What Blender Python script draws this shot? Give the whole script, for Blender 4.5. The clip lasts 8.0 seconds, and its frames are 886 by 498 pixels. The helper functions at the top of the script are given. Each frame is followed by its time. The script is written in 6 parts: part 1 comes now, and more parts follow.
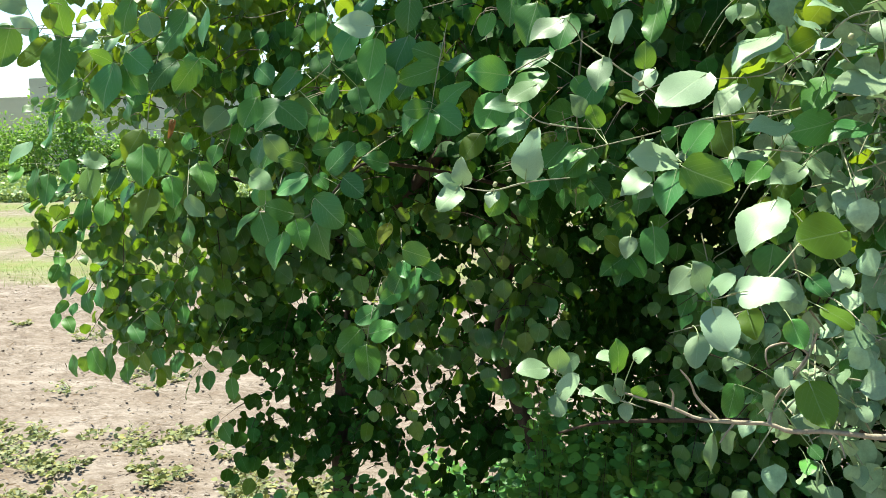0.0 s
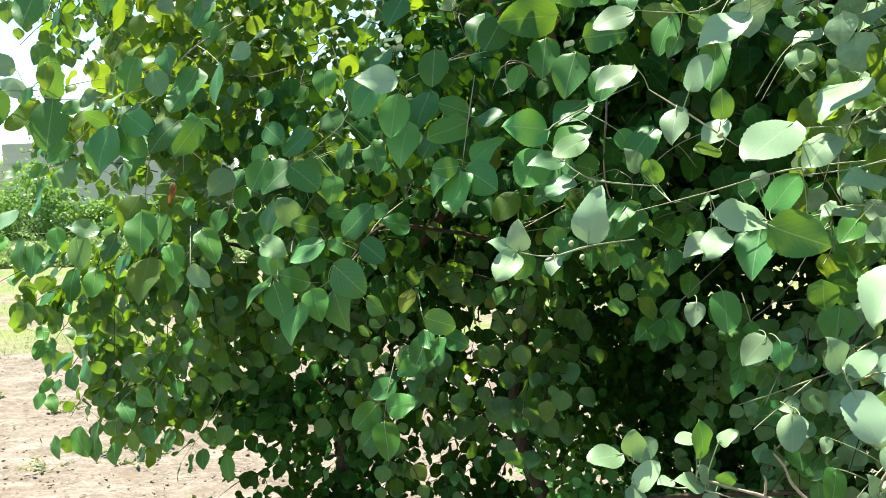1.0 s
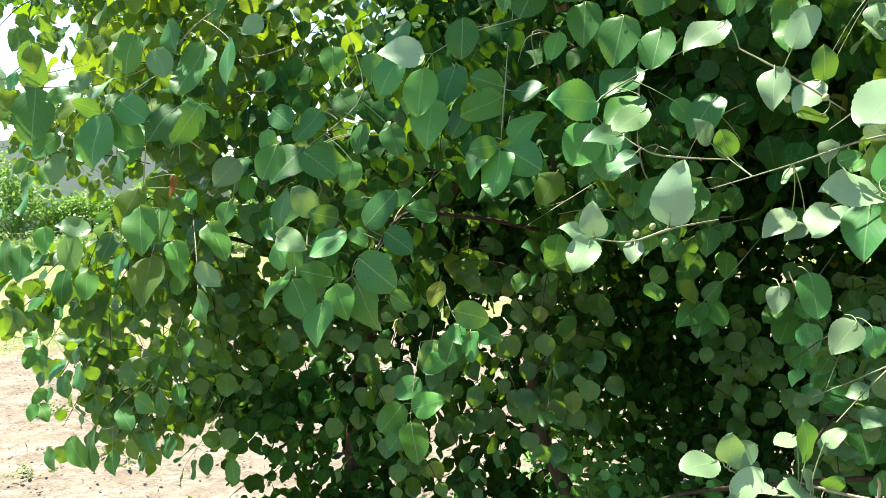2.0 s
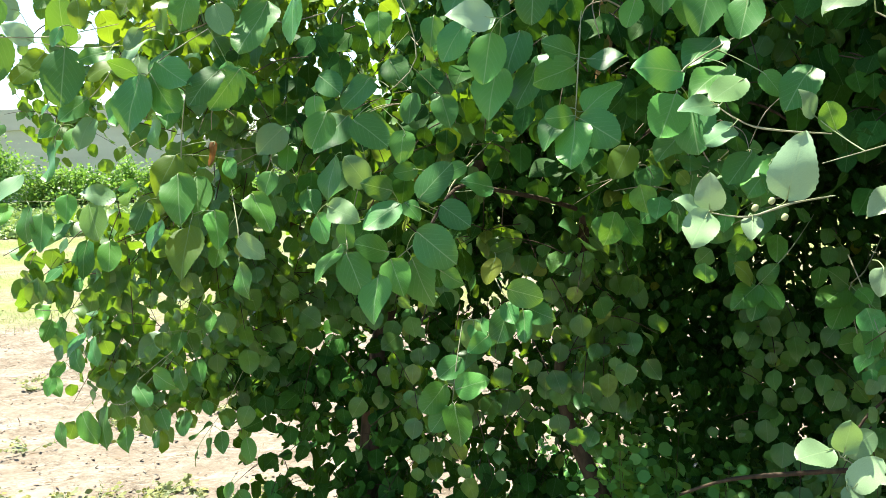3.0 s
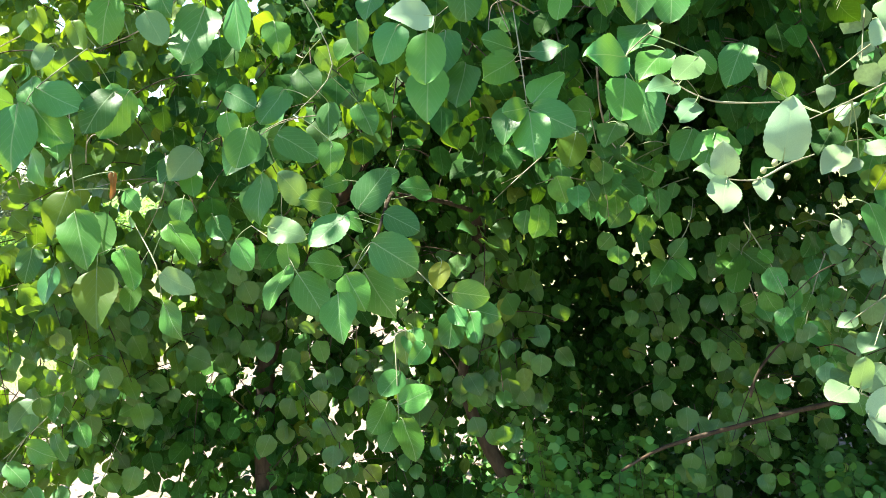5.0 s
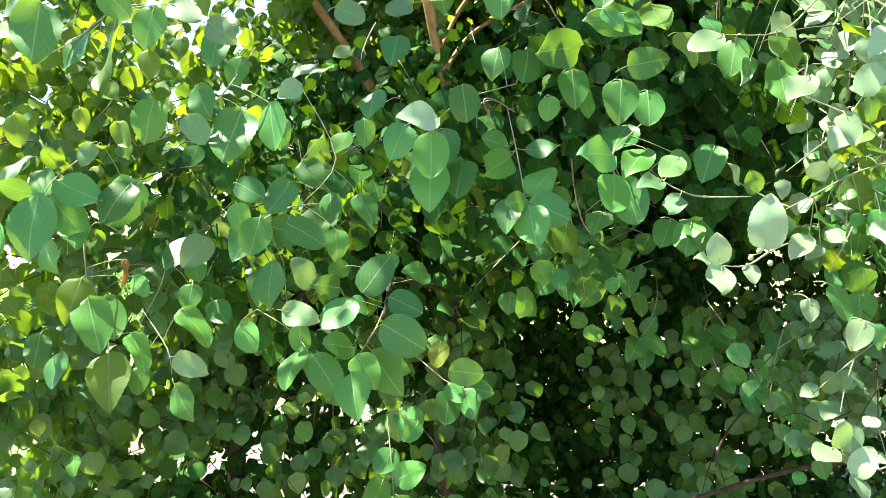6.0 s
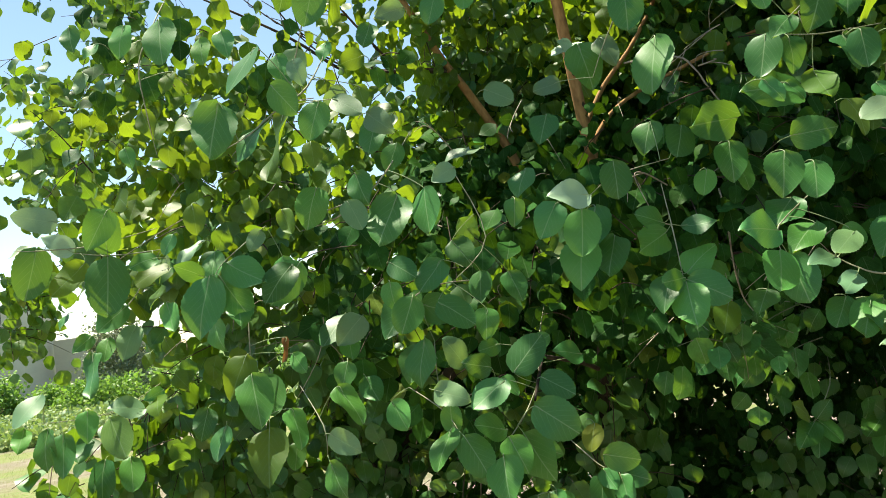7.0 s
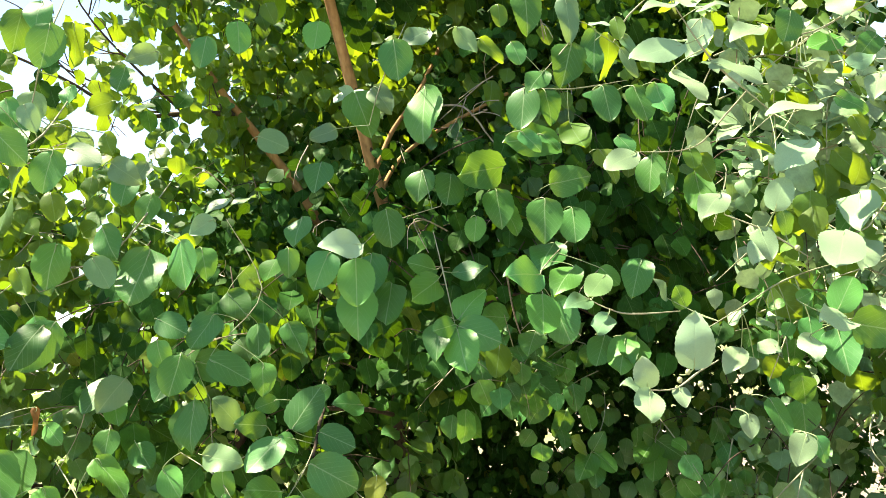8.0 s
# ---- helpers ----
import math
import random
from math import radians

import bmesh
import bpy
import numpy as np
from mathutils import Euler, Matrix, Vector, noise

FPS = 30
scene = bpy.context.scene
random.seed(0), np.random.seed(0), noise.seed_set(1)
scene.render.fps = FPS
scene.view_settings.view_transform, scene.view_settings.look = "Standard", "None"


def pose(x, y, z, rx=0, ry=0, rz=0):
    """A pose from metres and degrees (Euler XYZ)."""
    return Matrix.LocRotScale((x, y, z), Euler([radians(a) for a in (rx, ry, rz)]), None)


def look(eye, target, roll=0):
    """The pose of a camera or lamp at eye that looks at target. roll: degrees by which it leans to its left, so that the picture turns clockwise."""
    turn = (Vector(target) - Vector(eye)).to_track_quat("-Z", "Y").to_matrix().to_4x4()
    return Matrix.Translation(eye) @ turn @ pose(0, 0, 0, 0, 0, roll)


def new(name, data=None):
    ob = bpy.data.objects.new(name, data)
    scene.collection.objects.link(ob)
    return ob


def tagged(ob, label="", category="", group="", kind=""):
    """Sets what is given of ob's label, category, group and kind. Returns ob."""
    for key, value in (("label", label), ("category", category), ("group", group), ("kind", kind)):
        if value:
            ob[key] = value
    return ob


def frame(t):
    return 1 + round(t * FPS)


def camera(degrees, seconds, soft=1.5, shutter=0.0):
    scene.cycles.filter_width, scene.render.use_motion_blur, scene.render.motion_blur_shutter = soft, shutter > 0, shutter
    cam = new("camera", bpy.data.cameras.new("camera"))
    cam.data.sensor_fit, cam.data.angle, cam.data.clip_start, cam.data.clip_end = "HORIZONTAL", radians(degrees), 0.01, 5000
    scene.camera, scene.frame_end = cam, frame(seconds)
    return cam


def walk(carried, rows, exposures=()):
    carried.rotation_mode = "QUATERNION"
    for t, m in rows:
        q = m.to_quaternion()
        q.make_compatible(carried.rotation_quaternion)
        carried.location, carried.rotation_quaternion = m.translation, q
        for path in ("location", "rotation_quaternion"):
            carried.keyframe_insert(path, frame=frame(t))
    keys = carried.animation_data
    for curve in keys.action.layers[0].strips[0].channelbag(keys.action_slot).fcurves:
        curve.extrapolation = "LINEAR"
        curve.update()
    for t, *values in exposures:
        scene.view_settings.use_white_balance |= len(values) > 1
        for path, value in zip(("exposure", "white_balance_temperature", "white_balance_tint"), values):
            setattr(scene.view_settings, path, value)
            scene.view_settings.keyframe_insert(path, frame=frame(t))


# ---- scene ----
cam = camera(58.3, 8.0, soft=0.6)
PATH = [
    (0, (0.0, 0.0, 1.621), (-0.196, 1.966, 1.313), -1.0),
    (0.5, (-0.031, 0.037, 1.623), (-0.2, 2.019, 1.413), -1.2),
    (1, (-0.094, 0.097, 1.626), (-0.23, 2.086, 1.458), -2.1),
    (1.5, (-0.139, 0.151, 1.619), (-0.255, 2.14, 1.443), -3.2),
    (1.7, (-0.159, 0.168, 1.625), (-0.259, 2.156, 1.432), -3.8),
    (2.8, (-0.261, 0.241, 1.627), (-0.299, 2.227, 1.393), -3.0),
    (3, (-0.294, 0.24, 1.618), (-0.341, 2.223, 1.36), -2.7),
    (3.5, (-0.358, 0.245, 1.615), (-0.421, 2.218, 1.296), -2.8),
    (4, (-0.406, 0.28, 1.618), (-0.472, 2.249, 1.271), -4.2),
    (4.5, (-0.464, 0.317, 1.608), (-0.303, 2.292, 1.337), -8.4),
    (4.7, (-0.466, 0.311, 1.607), (-0.187, 2.274, 1.347), -8.3),
    (5.8, (-0.614, 0.239, 1.634), (0.035, 2.125, 1.493), -7.9),
    (6, (-0.613, 0.238, 1.637), (0.011, 2.137, 1.562), -7.8),
    (6.5, (-0.624, 0.245, 1.656), (-0.221, 2.201, 1.757), -7.9),
    (7, (-0.623, 0.247, 1.655), (-0.317, 2.218, 1.798), -8.1),
    (7.5, (-0.593, 0.254, 1.659), (-0.116, 2.193, 1.78), -9.3),
    (8, (-0.553, 0.25, 1.661), (0.198, 2.096, 1.828), -10.7),
]
walk(cam, [(t, look(eye, target, roll)) for t, eye, target, roll in PATH], [(0.0, 1.5, 6650, 3), (0.6, 1.65, 6650, 3), (2.8, 1.98, 6900, 2), (3.5, 2.0, 6900, 2), (4.0, 1.8, 6900, 2), (4.6, 2.25, 6900, 2), (6.0, 2.6, 7050, 4), (7.0, 1.45, 7200, 4), (8.0, 2.35, 7800, 7)])

# ==== place ====
# ---- light ----
SUN_AZ, SUN_EL = radians(-42.0), radians(69.0)  # clockwise from +y, above the horizon
to_sun = Vector((math.sin(SUN_AZ) * math.cos(SUN_EL), math.cos(SUN_AZ) * math.cos(SUN_EL), math.sin(SUN_EL)))
sun = new("sun", bpy.data.lights.new("sun", "SUN"))
sun.data.energy, sun.data.angle, sun.data.color = 5.0, radians(0.53), (1.0, 0.95, 0.86)
sun.matrix_world = look(to_sun * 40, (0, 0, 0))
world = bpy.data.worlds.new("sky")
scene.world = world
world.use_nodes = True
wn = world.node_tree
sky = wn.nodes.new("ShaderNodeTexSky")
sky.sky_type, sky.sun_disc = "NISHITA", False
sky.sun_elevation, sky.sun_rotation = SUN_EL, SUN_AZ
sky.air_density, sky.dust_density, sky.ozone_density = 1.0, 0.1, 1.5
wn.nodes["Background"].inputs["Strength"].default_value = 0.085
wn.links.new(sky.outputs["Color"], wn.nodes["Background"].inputs["Color"])


# ---- materials ----
class Mat:
    """A node material with a Principled BSDF, and short ways to add nodes."""

    def __init__(self, name, rough=0.6, spec=0.4, metal=0.0):
        self.m = bpy.data.materials.new(name)
        self.m.use_nodes = True
        self.t = self.m.node_tree
        self.b = self.t.nodes["Principled BSDF"]
        self.b.inputs["Roughness"].default_value = rough
        self.b.inputs["Specular IOR Level"].default_value = spec
        self.b.inputs["Metallic"].default_value = metal

    def n(self, kind, **sets):
        node = self.t.nodes.new(kind)
        for k, v in sets.items():
            node.inputs[k.replace("_", " ")].default_value = v
        return node

    def l(self, a, b):
        self.t.links.new(a, b)

    def math(self, op, a, b=None, c=None, clamp=False):
        node = self.t.nodes.new("ShaderNodeMath")
        node.operation, node.use_clamp = op, clamp
        for i, v in enumerate((a, b, c)):
            if v is None:
                continue
            if isinstance(v, (int, float)):
                node.inputs[i].default_value = v
            else:
                self.l(v, node.inputs[i])
        return node.outputs[0]

    def mix(self, f, a, b, blend="MIX"):
        node = self.t.nodes.new("ShaderNodeMix")
        node.data_type, node.blend_type = "RGBA", blend
        for i, v in ((0, f), (6, a), (7, b)):
            if isinstance(v, (int, float)):
                node.inputs[i].default_value = v
            elif isinstance(v, tuple):
                node.inputs[i].default_value = (*v, 1.0)
            else:
                self.l(v, node.inputs[i])
        return node.outputs[2]

    def ramp(self, f, *stops):
        node = self.t.nodes.new("ShaderNodeValToRGB")
        e = node.color_ramp.elements
        while len(e) < len(stops):
            e.new(0.5)
        for el, (p, c) in zip(e, stops):
            el.position = p
            el.color = (*c, 1.0) if isinstance(c, tuple) else (c, c, c, 1.0)
        self.l(f, node.inputs[0])
        return node.outputs[0]

    def noise(self, scale, detail=4.0, rough=0.55, where=None, dist=0.0):
        node = self.n("ShaderNodeTexNoise", Scale=scale, Detail=detail, Roughness=rough, Distortion=dist)
        self.l(where or self.coord(), node.inputs["Vector"])
        return node.outputs["Fac"]

    def coord(self, kind="Object"):
        return self.t.nodes.new("ShaderNodeTexCoord").outputs[kind]

    def bump(self, height, strength=0.3, distance=0.01):
        node = self.n("ShaderNodeBump", Strength=strength, Distance=distance)
        self.l(height, node.inputs["Height"])
        self.l(node.outputs[0], self.b.inputs["Normal"])
        return node.outputs[0]

    def colour(self, c):
        if isinstance(c, tuple):
            self.b.inputs["Base Color"].default_value = (*c, 1.0)
        else:
            self.l(c, self.b.inputs["Base Color"])
        return self


def leaf_material(name, deep, pale, thin, clear=0.35, rough=0.42, veins=True, warm=0.12, wax=0.3, ribs=0.6, hues=1.0):
    """Leaf blade: glossy wax over green, light veins, some light passing through."""
    m = Mat(name, rough, wax)
    geo, info = m.t.nodes.new("ShaderNodeNewGeometry"), m.t.nodes.new("ShaderNodeObjectInfo")
    r = m.math("FRACT", m.math("ADD", geo.outputs["Random Per Island"], info.outputs["Random"]))
    r2 = m.math("FRACT", m.math("MULTIPLY", r, 17.31))
    base = m.mix(r, deep, pale)
    base = m.mix(m.math("MULTIPLY", m.math("GREATER_THAN", r2, 1.0 - warm), 0.55), base, (0.20, 0.22, 0.03))
    # each blade has its own depth of green, from fresh yellow-green to dull blue-green
    r3 = m.math("FRACT", m.math("MULTIPLY", r, 7.77))
    base = m.mix(1.0, base, m.ramp(r2, (0.0, 0.62), (0.5, 0.95), (1.0, 1.2)), "MULTIPLY")
    base = m.mix(hues, base, m.ramp(r3, (0.0, (0.86, 0.98, 1.3)), (0.45, (1.0, 1.0, 1.0)), (0.7, (1.08, 1.0, 0.8)), (1.0, (1.25, 1.04, 0.62))), "MULTIPLY")
    blotch = m.noise(28.0, 4.0)
    base = m.mix(m.math("MULTIPLY", blotch, 0.5), base, m.mix(0.5, base, pale))
    if veins:
        mottle = m.ramp(m.noise(95.0, 4.0, 0.7), (0.3, 0.72), (0.7, 1.18))
        base = m.mix(1.0, base, mottle, "MULTIPLY")
        uv = m.t.nodes.new("ShaderNodeSeparateXYZ")
        m.l(m.coord("UV"), uv.inputs[0])
        side = m.math("ABSOLUTE", m.math("SUBTRACT", uv.outputs[0], 0.5))
        mid = m.math("SUBTRACT", 1.0, m.math("DIVIDE", side, 0.022), clamp=True)
        saw = m.math("FRACT", m.math("MULTIPLY", m.math("SUBTRACT", uv.outputs[1], m.math("MULTIPLY", m.math("POWER", side, 1.15), 1.35)), 6.0))
        rib = m.math("SUBTRACT", 1.0, m.math("DIVIDE", m.math("ABSOLUTE", m.math("SUBTRACT", saw, 0.5)), 0.07), clamp=True)
        rib = m.math("MULTIPLY", rib, m.math("SUBTRACT", 1.0, m.math("MULTIPLY", side, 1.9), clamp=True))
        vein = m.math("MAXIMUM", mid, m.math("MULTIPLY", rib, 0.55))
        base = m.mix(m.math("MULTIPLY", vein, ribs), base, m.mix(0.55, base, (0.34, 0.46, 0.24)))
        m.bump(m.math("SUBTRACT", m.math("ADD", m.math("MULTIPLY", m.noise(90.0, 3.0), 0.3), m.math("MULTIPLY", m.noise(35.0, 2.0), 0.9)), m.math("MULTIPLY", vein, 0.8)), 0.14, 0.001)
    m.colour(base)
    out = m.t.nodes["Material Output"]
    tr = m.t.nodes.new("ShaderNodeBsdfTranslucent")
    m.l(m.mix(m.math("MULTIPLY", r2, 0.5), thin, m.mix(0.5, thin, pale)), tr.inputs[0])
    mixer = m.t.nodes.new("ShaderNodeMixShader")
    mixer.inputs[0].default_value = clear
    m.l(m.b.outputs[0], mixer.inputs[1])
    m.l(tr.outputs[0], mixer.inputs[2])
    m.l(mixer.outputs[0], out.inputs[0])
    return m.m


# Darker copy of the leaf green: inner-crown shade is put into its colour.
LEAF_SHADE_TONE = leaf_material("leaf_shade_tone", (0.010, 0.042, 0.007), (0.034, 0.120, 0.021), (0.16, 0.34, 0.012), 0.1, 0.55, True, 0.02, 0.05, 0.3)
# Brighter, clearer copy of that green, with crown light put into its colour.
LEAF_LIT_TONE = leaf_material("leaf_lit_tone", (0.022, 0.085, 0.018), (0.066, 0.195, 0.050), (0.30, 0.50, 0.016), 0.28, 0.44, True, 0.06, 0.45, 0.45)
# Waxier bluish outer leaves; their green is also lifted to stand for open skylight.
LEAF_OUTER = leaf_material("leaf_bluish", (0.024, 0.108, 0.024), (0.090, 0.290, 0.070), (0.28, 0.50, 0.03), 0.2, 0.42, True, 0.03, 0.28, 0.9)
# Pale copy: direct sunlight is put into the base colour of these leaves.
LEAF_PALE = leaf_material("leaf_sunlit_tone", (0.185, 0.31, 0.155), (0.32, 0.46, 0.27), (0.25, 0.40, 0.15), 0.18, 0.45, True, 0.0, 0.32, 0.6, 0.2)
# Half-pale copy, with sunlight put into the colour less strongly.
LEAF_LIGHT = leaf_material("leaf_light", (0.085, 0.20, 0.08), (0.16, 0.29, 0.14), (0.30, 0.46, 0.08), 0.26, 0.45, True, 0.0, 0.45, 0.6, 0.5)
# Yellow-green copy: backlight is put into its colour and strong translucency.
LEAF_YELLOW = leaf_material("leaf_backlit_tone", (0.06, 0.15, 0.015), (0.09, 0.19, 0.025), (0.36, 0.50, 0.02), 0.38, 0.5, True, 0.0)
LEAF_GOLD = leaf_material("leaf_yellow", (0.30, 0.34, 0.03), (0.36, 0.40, 0.06), (0.5, 0.5, 0.04), 0.4, 0.5, True, 0.0)
LEAF_DRY = leaf_material("leaf_dry", (0.20, 0.08, 0.025), (0.25, 0.12, 0.04), (0.3, 0.13, 0.03), 0.3, 0.7, True, 0.0)
LEAF_LOW = leaf_material("shoot_leaf", (0.075, 0.24, 0.05), (0.14, 0.36, 0.09), (0.26, 0.5, 0.05), 0.3, 0.5, False)
LEAF_HEDGE = leaf_material("hedge_leaf", (0.075, 0.17, 0.033), (0.20, 0.33, 0.08), (0.28, 0.5, 0.06), 0.35, 0.45, False)
LEAF_OLIVE = leaf_material("olive_leaf", (0.12, 0.16, 0.09), (0.26, 0.30, 0.19), (0.2, 0.26, 0.1), 0.2, 0.5, False)
LEAF_CROP = leaf_material("crop_leaf", (0.16, 0.25, 0.085), (0.26, 0.35, 0.15), (0.28, 0.4, 0.07), 0.3, 0.5, False)
GRASS = leaf_material("grass_blade", (0.13, 0.19, 0.06), (0.20, 0.25, 0.10), (0.28, 0.36, 0.07), 0.4, 0.6, False)

LEAF_WEED = leaf_material("weed_leaf", (0.13, 0.165, 0.055), (0.30, 0.30, 0.14), (0.2, 0.26, 0.06), 0.25, 0.6, False)
LITTER = Mat("dry_litter", 0.9, 0.1).colour((0.16, 0.115, 0.075)).m


def bark_material(name, dark, light, scale=1.0):
    m = Mat(name, 0.85, 0.2)
    co = m.t.nodes.new("ShaderNodeMapping")
    co.inputs["Scale"].default_value = (scale, scale, scale * 0.3)
    m.l(m.coord(), co.inputs[0])
    grain = m.noise(60.0, 6.0, 0.6, co.outputs[0])
    spots = m.noise(22.0, 3.0)
    c = m.ramp(grain, (0.3, dark), (0.7, light))
    m.colour(m.mix(m.ramp(spots, (0.58, 0.0), (0.72, 0.6)), c, (0.10, 0.055, 0.03)))
    m.bump(grain, 0.6, 0.004)
    return m.m


BARK = bark_material("bark_orange_brown", (0.20, 0.105, 0.04), (0.46, 0.27, 0.11))
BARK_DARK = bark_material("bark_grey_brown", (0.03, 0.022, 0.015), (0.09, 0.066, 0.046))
TWIG = bark_material("twig_pale", (0.22, 0.185, 0.13), (0.40, 0.35, 0.26), 2.0)
TWIG_GREEN = bark_material("twig_grey_green", (0.20, 0.21, 0.12), (0.36, 0.37, 0.25), 2.0)
STALK = Mat("leaf_stalk", 0.5).colour((0.22, 0.29, 0.13)).m
FRUIT = Mat("fruit", 0.55).colour((0.30, 0.33, 0.16)).m


def ground_material():
    """Dry tilled soil by the tree, grassy strips farther on, then green crop."""
    m = Mat("field_soil", 0.95, 0.15)
    sep = m.t.nodes.new("ShaderNodeSeparateXYZ")
    co = m.coord()
    m.l(co, sep.inputs[0])
    big, fine = m.noise(1.3, 5.0, 0.6), m.noise(26.0, 6.0, 0.65)
    soil = m.ramp(fine, (0.30, (0.105, 0.082, 0.06)), (0.48, (0.175, 0.145, 0.108)), (0.75, (0.235, 0.20, 0.155)))
    soil = m.mix(m.ramp(m.noise(4.5, 5.0, 0.65), (0.45, 0.0), (0.65, 0.7)), soil, (0.125, 0.096, 0.068))
    soil = m.mix(m.math("MULTIPLY", big, 0.35), soil, (0.205, 0.175, 0.132))
    crumb = m.n("ShaderNodeTexVoronoi", Scale=34.0, Randomness=1.0)
    m.l(co, crumb.inputs["Vector"])
    soil = m.mix(m.ramp(crumb.outputs["Distance"], (0.2, 0.0), (0.9, 0.1)), soil, (0.14, 0.11, 0.075))
    soil = m.mix(m.ramp(m.noise(60.0, 3.0, 0.7), (0.70, 0.0), (0.78, 0.6)), soil, (0.085, 0.06, 0.04))
    drawn = m.t.nodes.new("ShaderNodeMapping")
    drawn.inputs["Scale"].default_value = (0.45, 1.5, 1.0)
    m.l(co, drawn.inputs[0])
    streak = m.ramp(m.noise(9.0, 8.0, 0.72, drawn.outputs[0], 0.6), (0.48, 0.0), (0.58, 0.6))
    soil = m.mix(streak, soil, (0.125, 0.096, 0.066))
    pale = m.ramp(m.noise(3.2, 6.0, 0.7, drawn.outputs[0]), (0.5, 0.0), (0.62, 0.6))
    soil = m.mix(pale, soil, (0.27, 0.235, 0.185))
    # dry crust: short broken cracks lying across, in patches; clod shadows painted in
    ridge = m.math("ABSOLUTE", m.math("SUBTRACT", m.noise(13.0, 9.0, 0.78, drawn.outputs[0], 0.4), 0.5))
    crack_shade = m.ramp(ridge, (0.0, 1.0), (0.018, 0.75), (0.045, 0.0))
    soil = m.mix(m.math("MULTIPLY", crack_shade, m.ramp(m.noise(2.6, 5.0, 0.65), (0.42, 0.15), (0.6, 0.9))), soil, (0.075, 0.058, 0.04))
    flake = m.ramp(m.noise(48.0, 4.0, 0.7, drawn.outputs[0]), (0.6, 0.0), (0.68, 0.6))
    soil = m.mix(flake, soil, (0.30, 0.27, 0.215))
    soil = m.mix(1.0, soil, (1.16, 1.16, 1.26), "MULTIPLY")
    wob = m.math("ADD", sep.outputs[1], m.math("MULTIPLY", m.math("SUBTRACT", m.noise(0.8, 3.0), 0.5), 2.2))
    grass = m.ramp(m.noise(7.0, 6.0, 0.7), (0.3, (0.20, 0.18, 0.085)), (0.6, (0.13, 0.19, 0.045)), (0.8, (0.20, 0.25, 0.08)))
    stripe = m.math("MULTIPLY", m.math("ADD", m.math("SINE", m.math("MULTIPLY", wob, 2.4)), 1.35), 0.55, clamp=True)
    lawn = m.math("MULTIPLY", m.math("SUBTRACT", wob, 7.9, clamp=True), stripe, clamp=True)
    c = m.mix(m.math("MULTIPLY", lawn, 0.85), soil, grass)
    crop = m.math("MULTIPLY", m.math("SUBTRACT", wob, 17.3), 1.5, clamp=True)
    c = m.mix(crop, c, m.ramp(fine, (0.3, (0.06, 0.10, 0.025)), (0.7, (0.14, 0.20, 0.065))))
    # dark green-brown soil under and before the tree: shade put into the colour
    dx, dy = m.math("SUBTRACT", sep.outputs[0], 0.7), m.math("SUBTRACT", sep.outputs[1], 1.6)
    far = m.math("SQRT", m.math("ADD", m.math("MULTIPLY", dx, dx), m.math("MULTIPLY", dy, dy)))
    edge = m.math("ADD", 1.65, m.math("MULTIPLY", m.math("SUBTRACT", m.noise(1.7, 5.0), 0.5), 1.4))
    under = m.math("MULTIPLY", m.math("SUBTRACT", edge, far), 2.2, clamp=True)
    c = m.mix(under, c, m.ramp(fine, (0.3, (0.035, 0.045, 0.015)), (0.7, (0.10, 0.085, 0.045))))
    m.colour(c)
    m.bump(m.math("ADD", fine, m.math("MULTIPLY", big, 0.6)), 0.8, 0.02)
    return m.m


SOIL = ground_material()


def wall_material(name, dark, light):
    m = Mat(name, 0.9, 0.2)
    co = m.t.nodes.new("ShaderNodeMapping")
    co.inputs["Scale"].default_value = (0.25, 0.25, 2.2)
    m.l(m.coord(), co.inputs[0])
    a, b = m.math("ADD", m.math("MULTIPLY", m.noise(0.45, 5.0, 0.6), 0.5), m.math("MULTIPLY", m.noise(0.9, 5.0, 0.65, co.outputs[0]), 0.5)), m.noise(9.0, 5.0, 0.6)
    m.colour(m.mix(m.math("MULTIPLY", b, 0.35), m.ramp(a, (0.3, dark), (0.7, light)), light))
    m.bump(b, 0.3, 0.02)
    return m.m


WALL_GREY = wall_material("plaster_grey", (0.44, 0.385, 0.34), (0.62, 0.555, 0.50))
WALL_PALE = wall_material("plaster_pale", (0.50, 0.42, 0.35), (0.64, 0.56, 0.48))


# ---- mesh builders ----
def part(name, bm, material, parent=None, label="", kind=""):
    """Links a bmesh or a mesh as one object under a thing or a part."""
    if isinstance(bm, bmesh.types.BMesh):
        me = bpy.data.meshes.new(name)
        bm.to_mesh(me)
        bm.free()
    else:
        me = bm
    if material and not me.materials:
        me.materials.append(material)
    ob = new(name, me)
    if parent:
        ob.parent = parent
    return tagged(ob, label, kind=kind)


def raw_mesh(name, verts, faces, uv=None, smooth=True):
    """A mesh from arrays: verts (n, 3), faces (m, k) of one k, uv per vertex."""
    me = bpy.data.meshes.new(name)
    verts, faces = np.asarray(verts, np.float32), np.asarray(faces, np.int32)
    k = faces.shape[1]
    me.vertices.add(len(verts))
    me.vertices.foreach_set("co", verts.ravel())
    me.loops.add(faces.size)
    me.loops.foreach_set("vertex_index", faces.ravel())
    me.polygons.add(len(faces))
    me.polygons.foreach_set("loop_start", np.arange(0, faces.size, k, dtype=np.int32))
    me.polygons.foreach_set("use_smooth", np.full(len(faces), smooth))
    if uv is not None:
        layer = me.uv_layers.new(name="UVMap")
        layer.data.foreach_set("uv", np.asarray(uv, np.float32)[faces.ravel()].ravel())
    me.update(calc_edges=True)
    return me


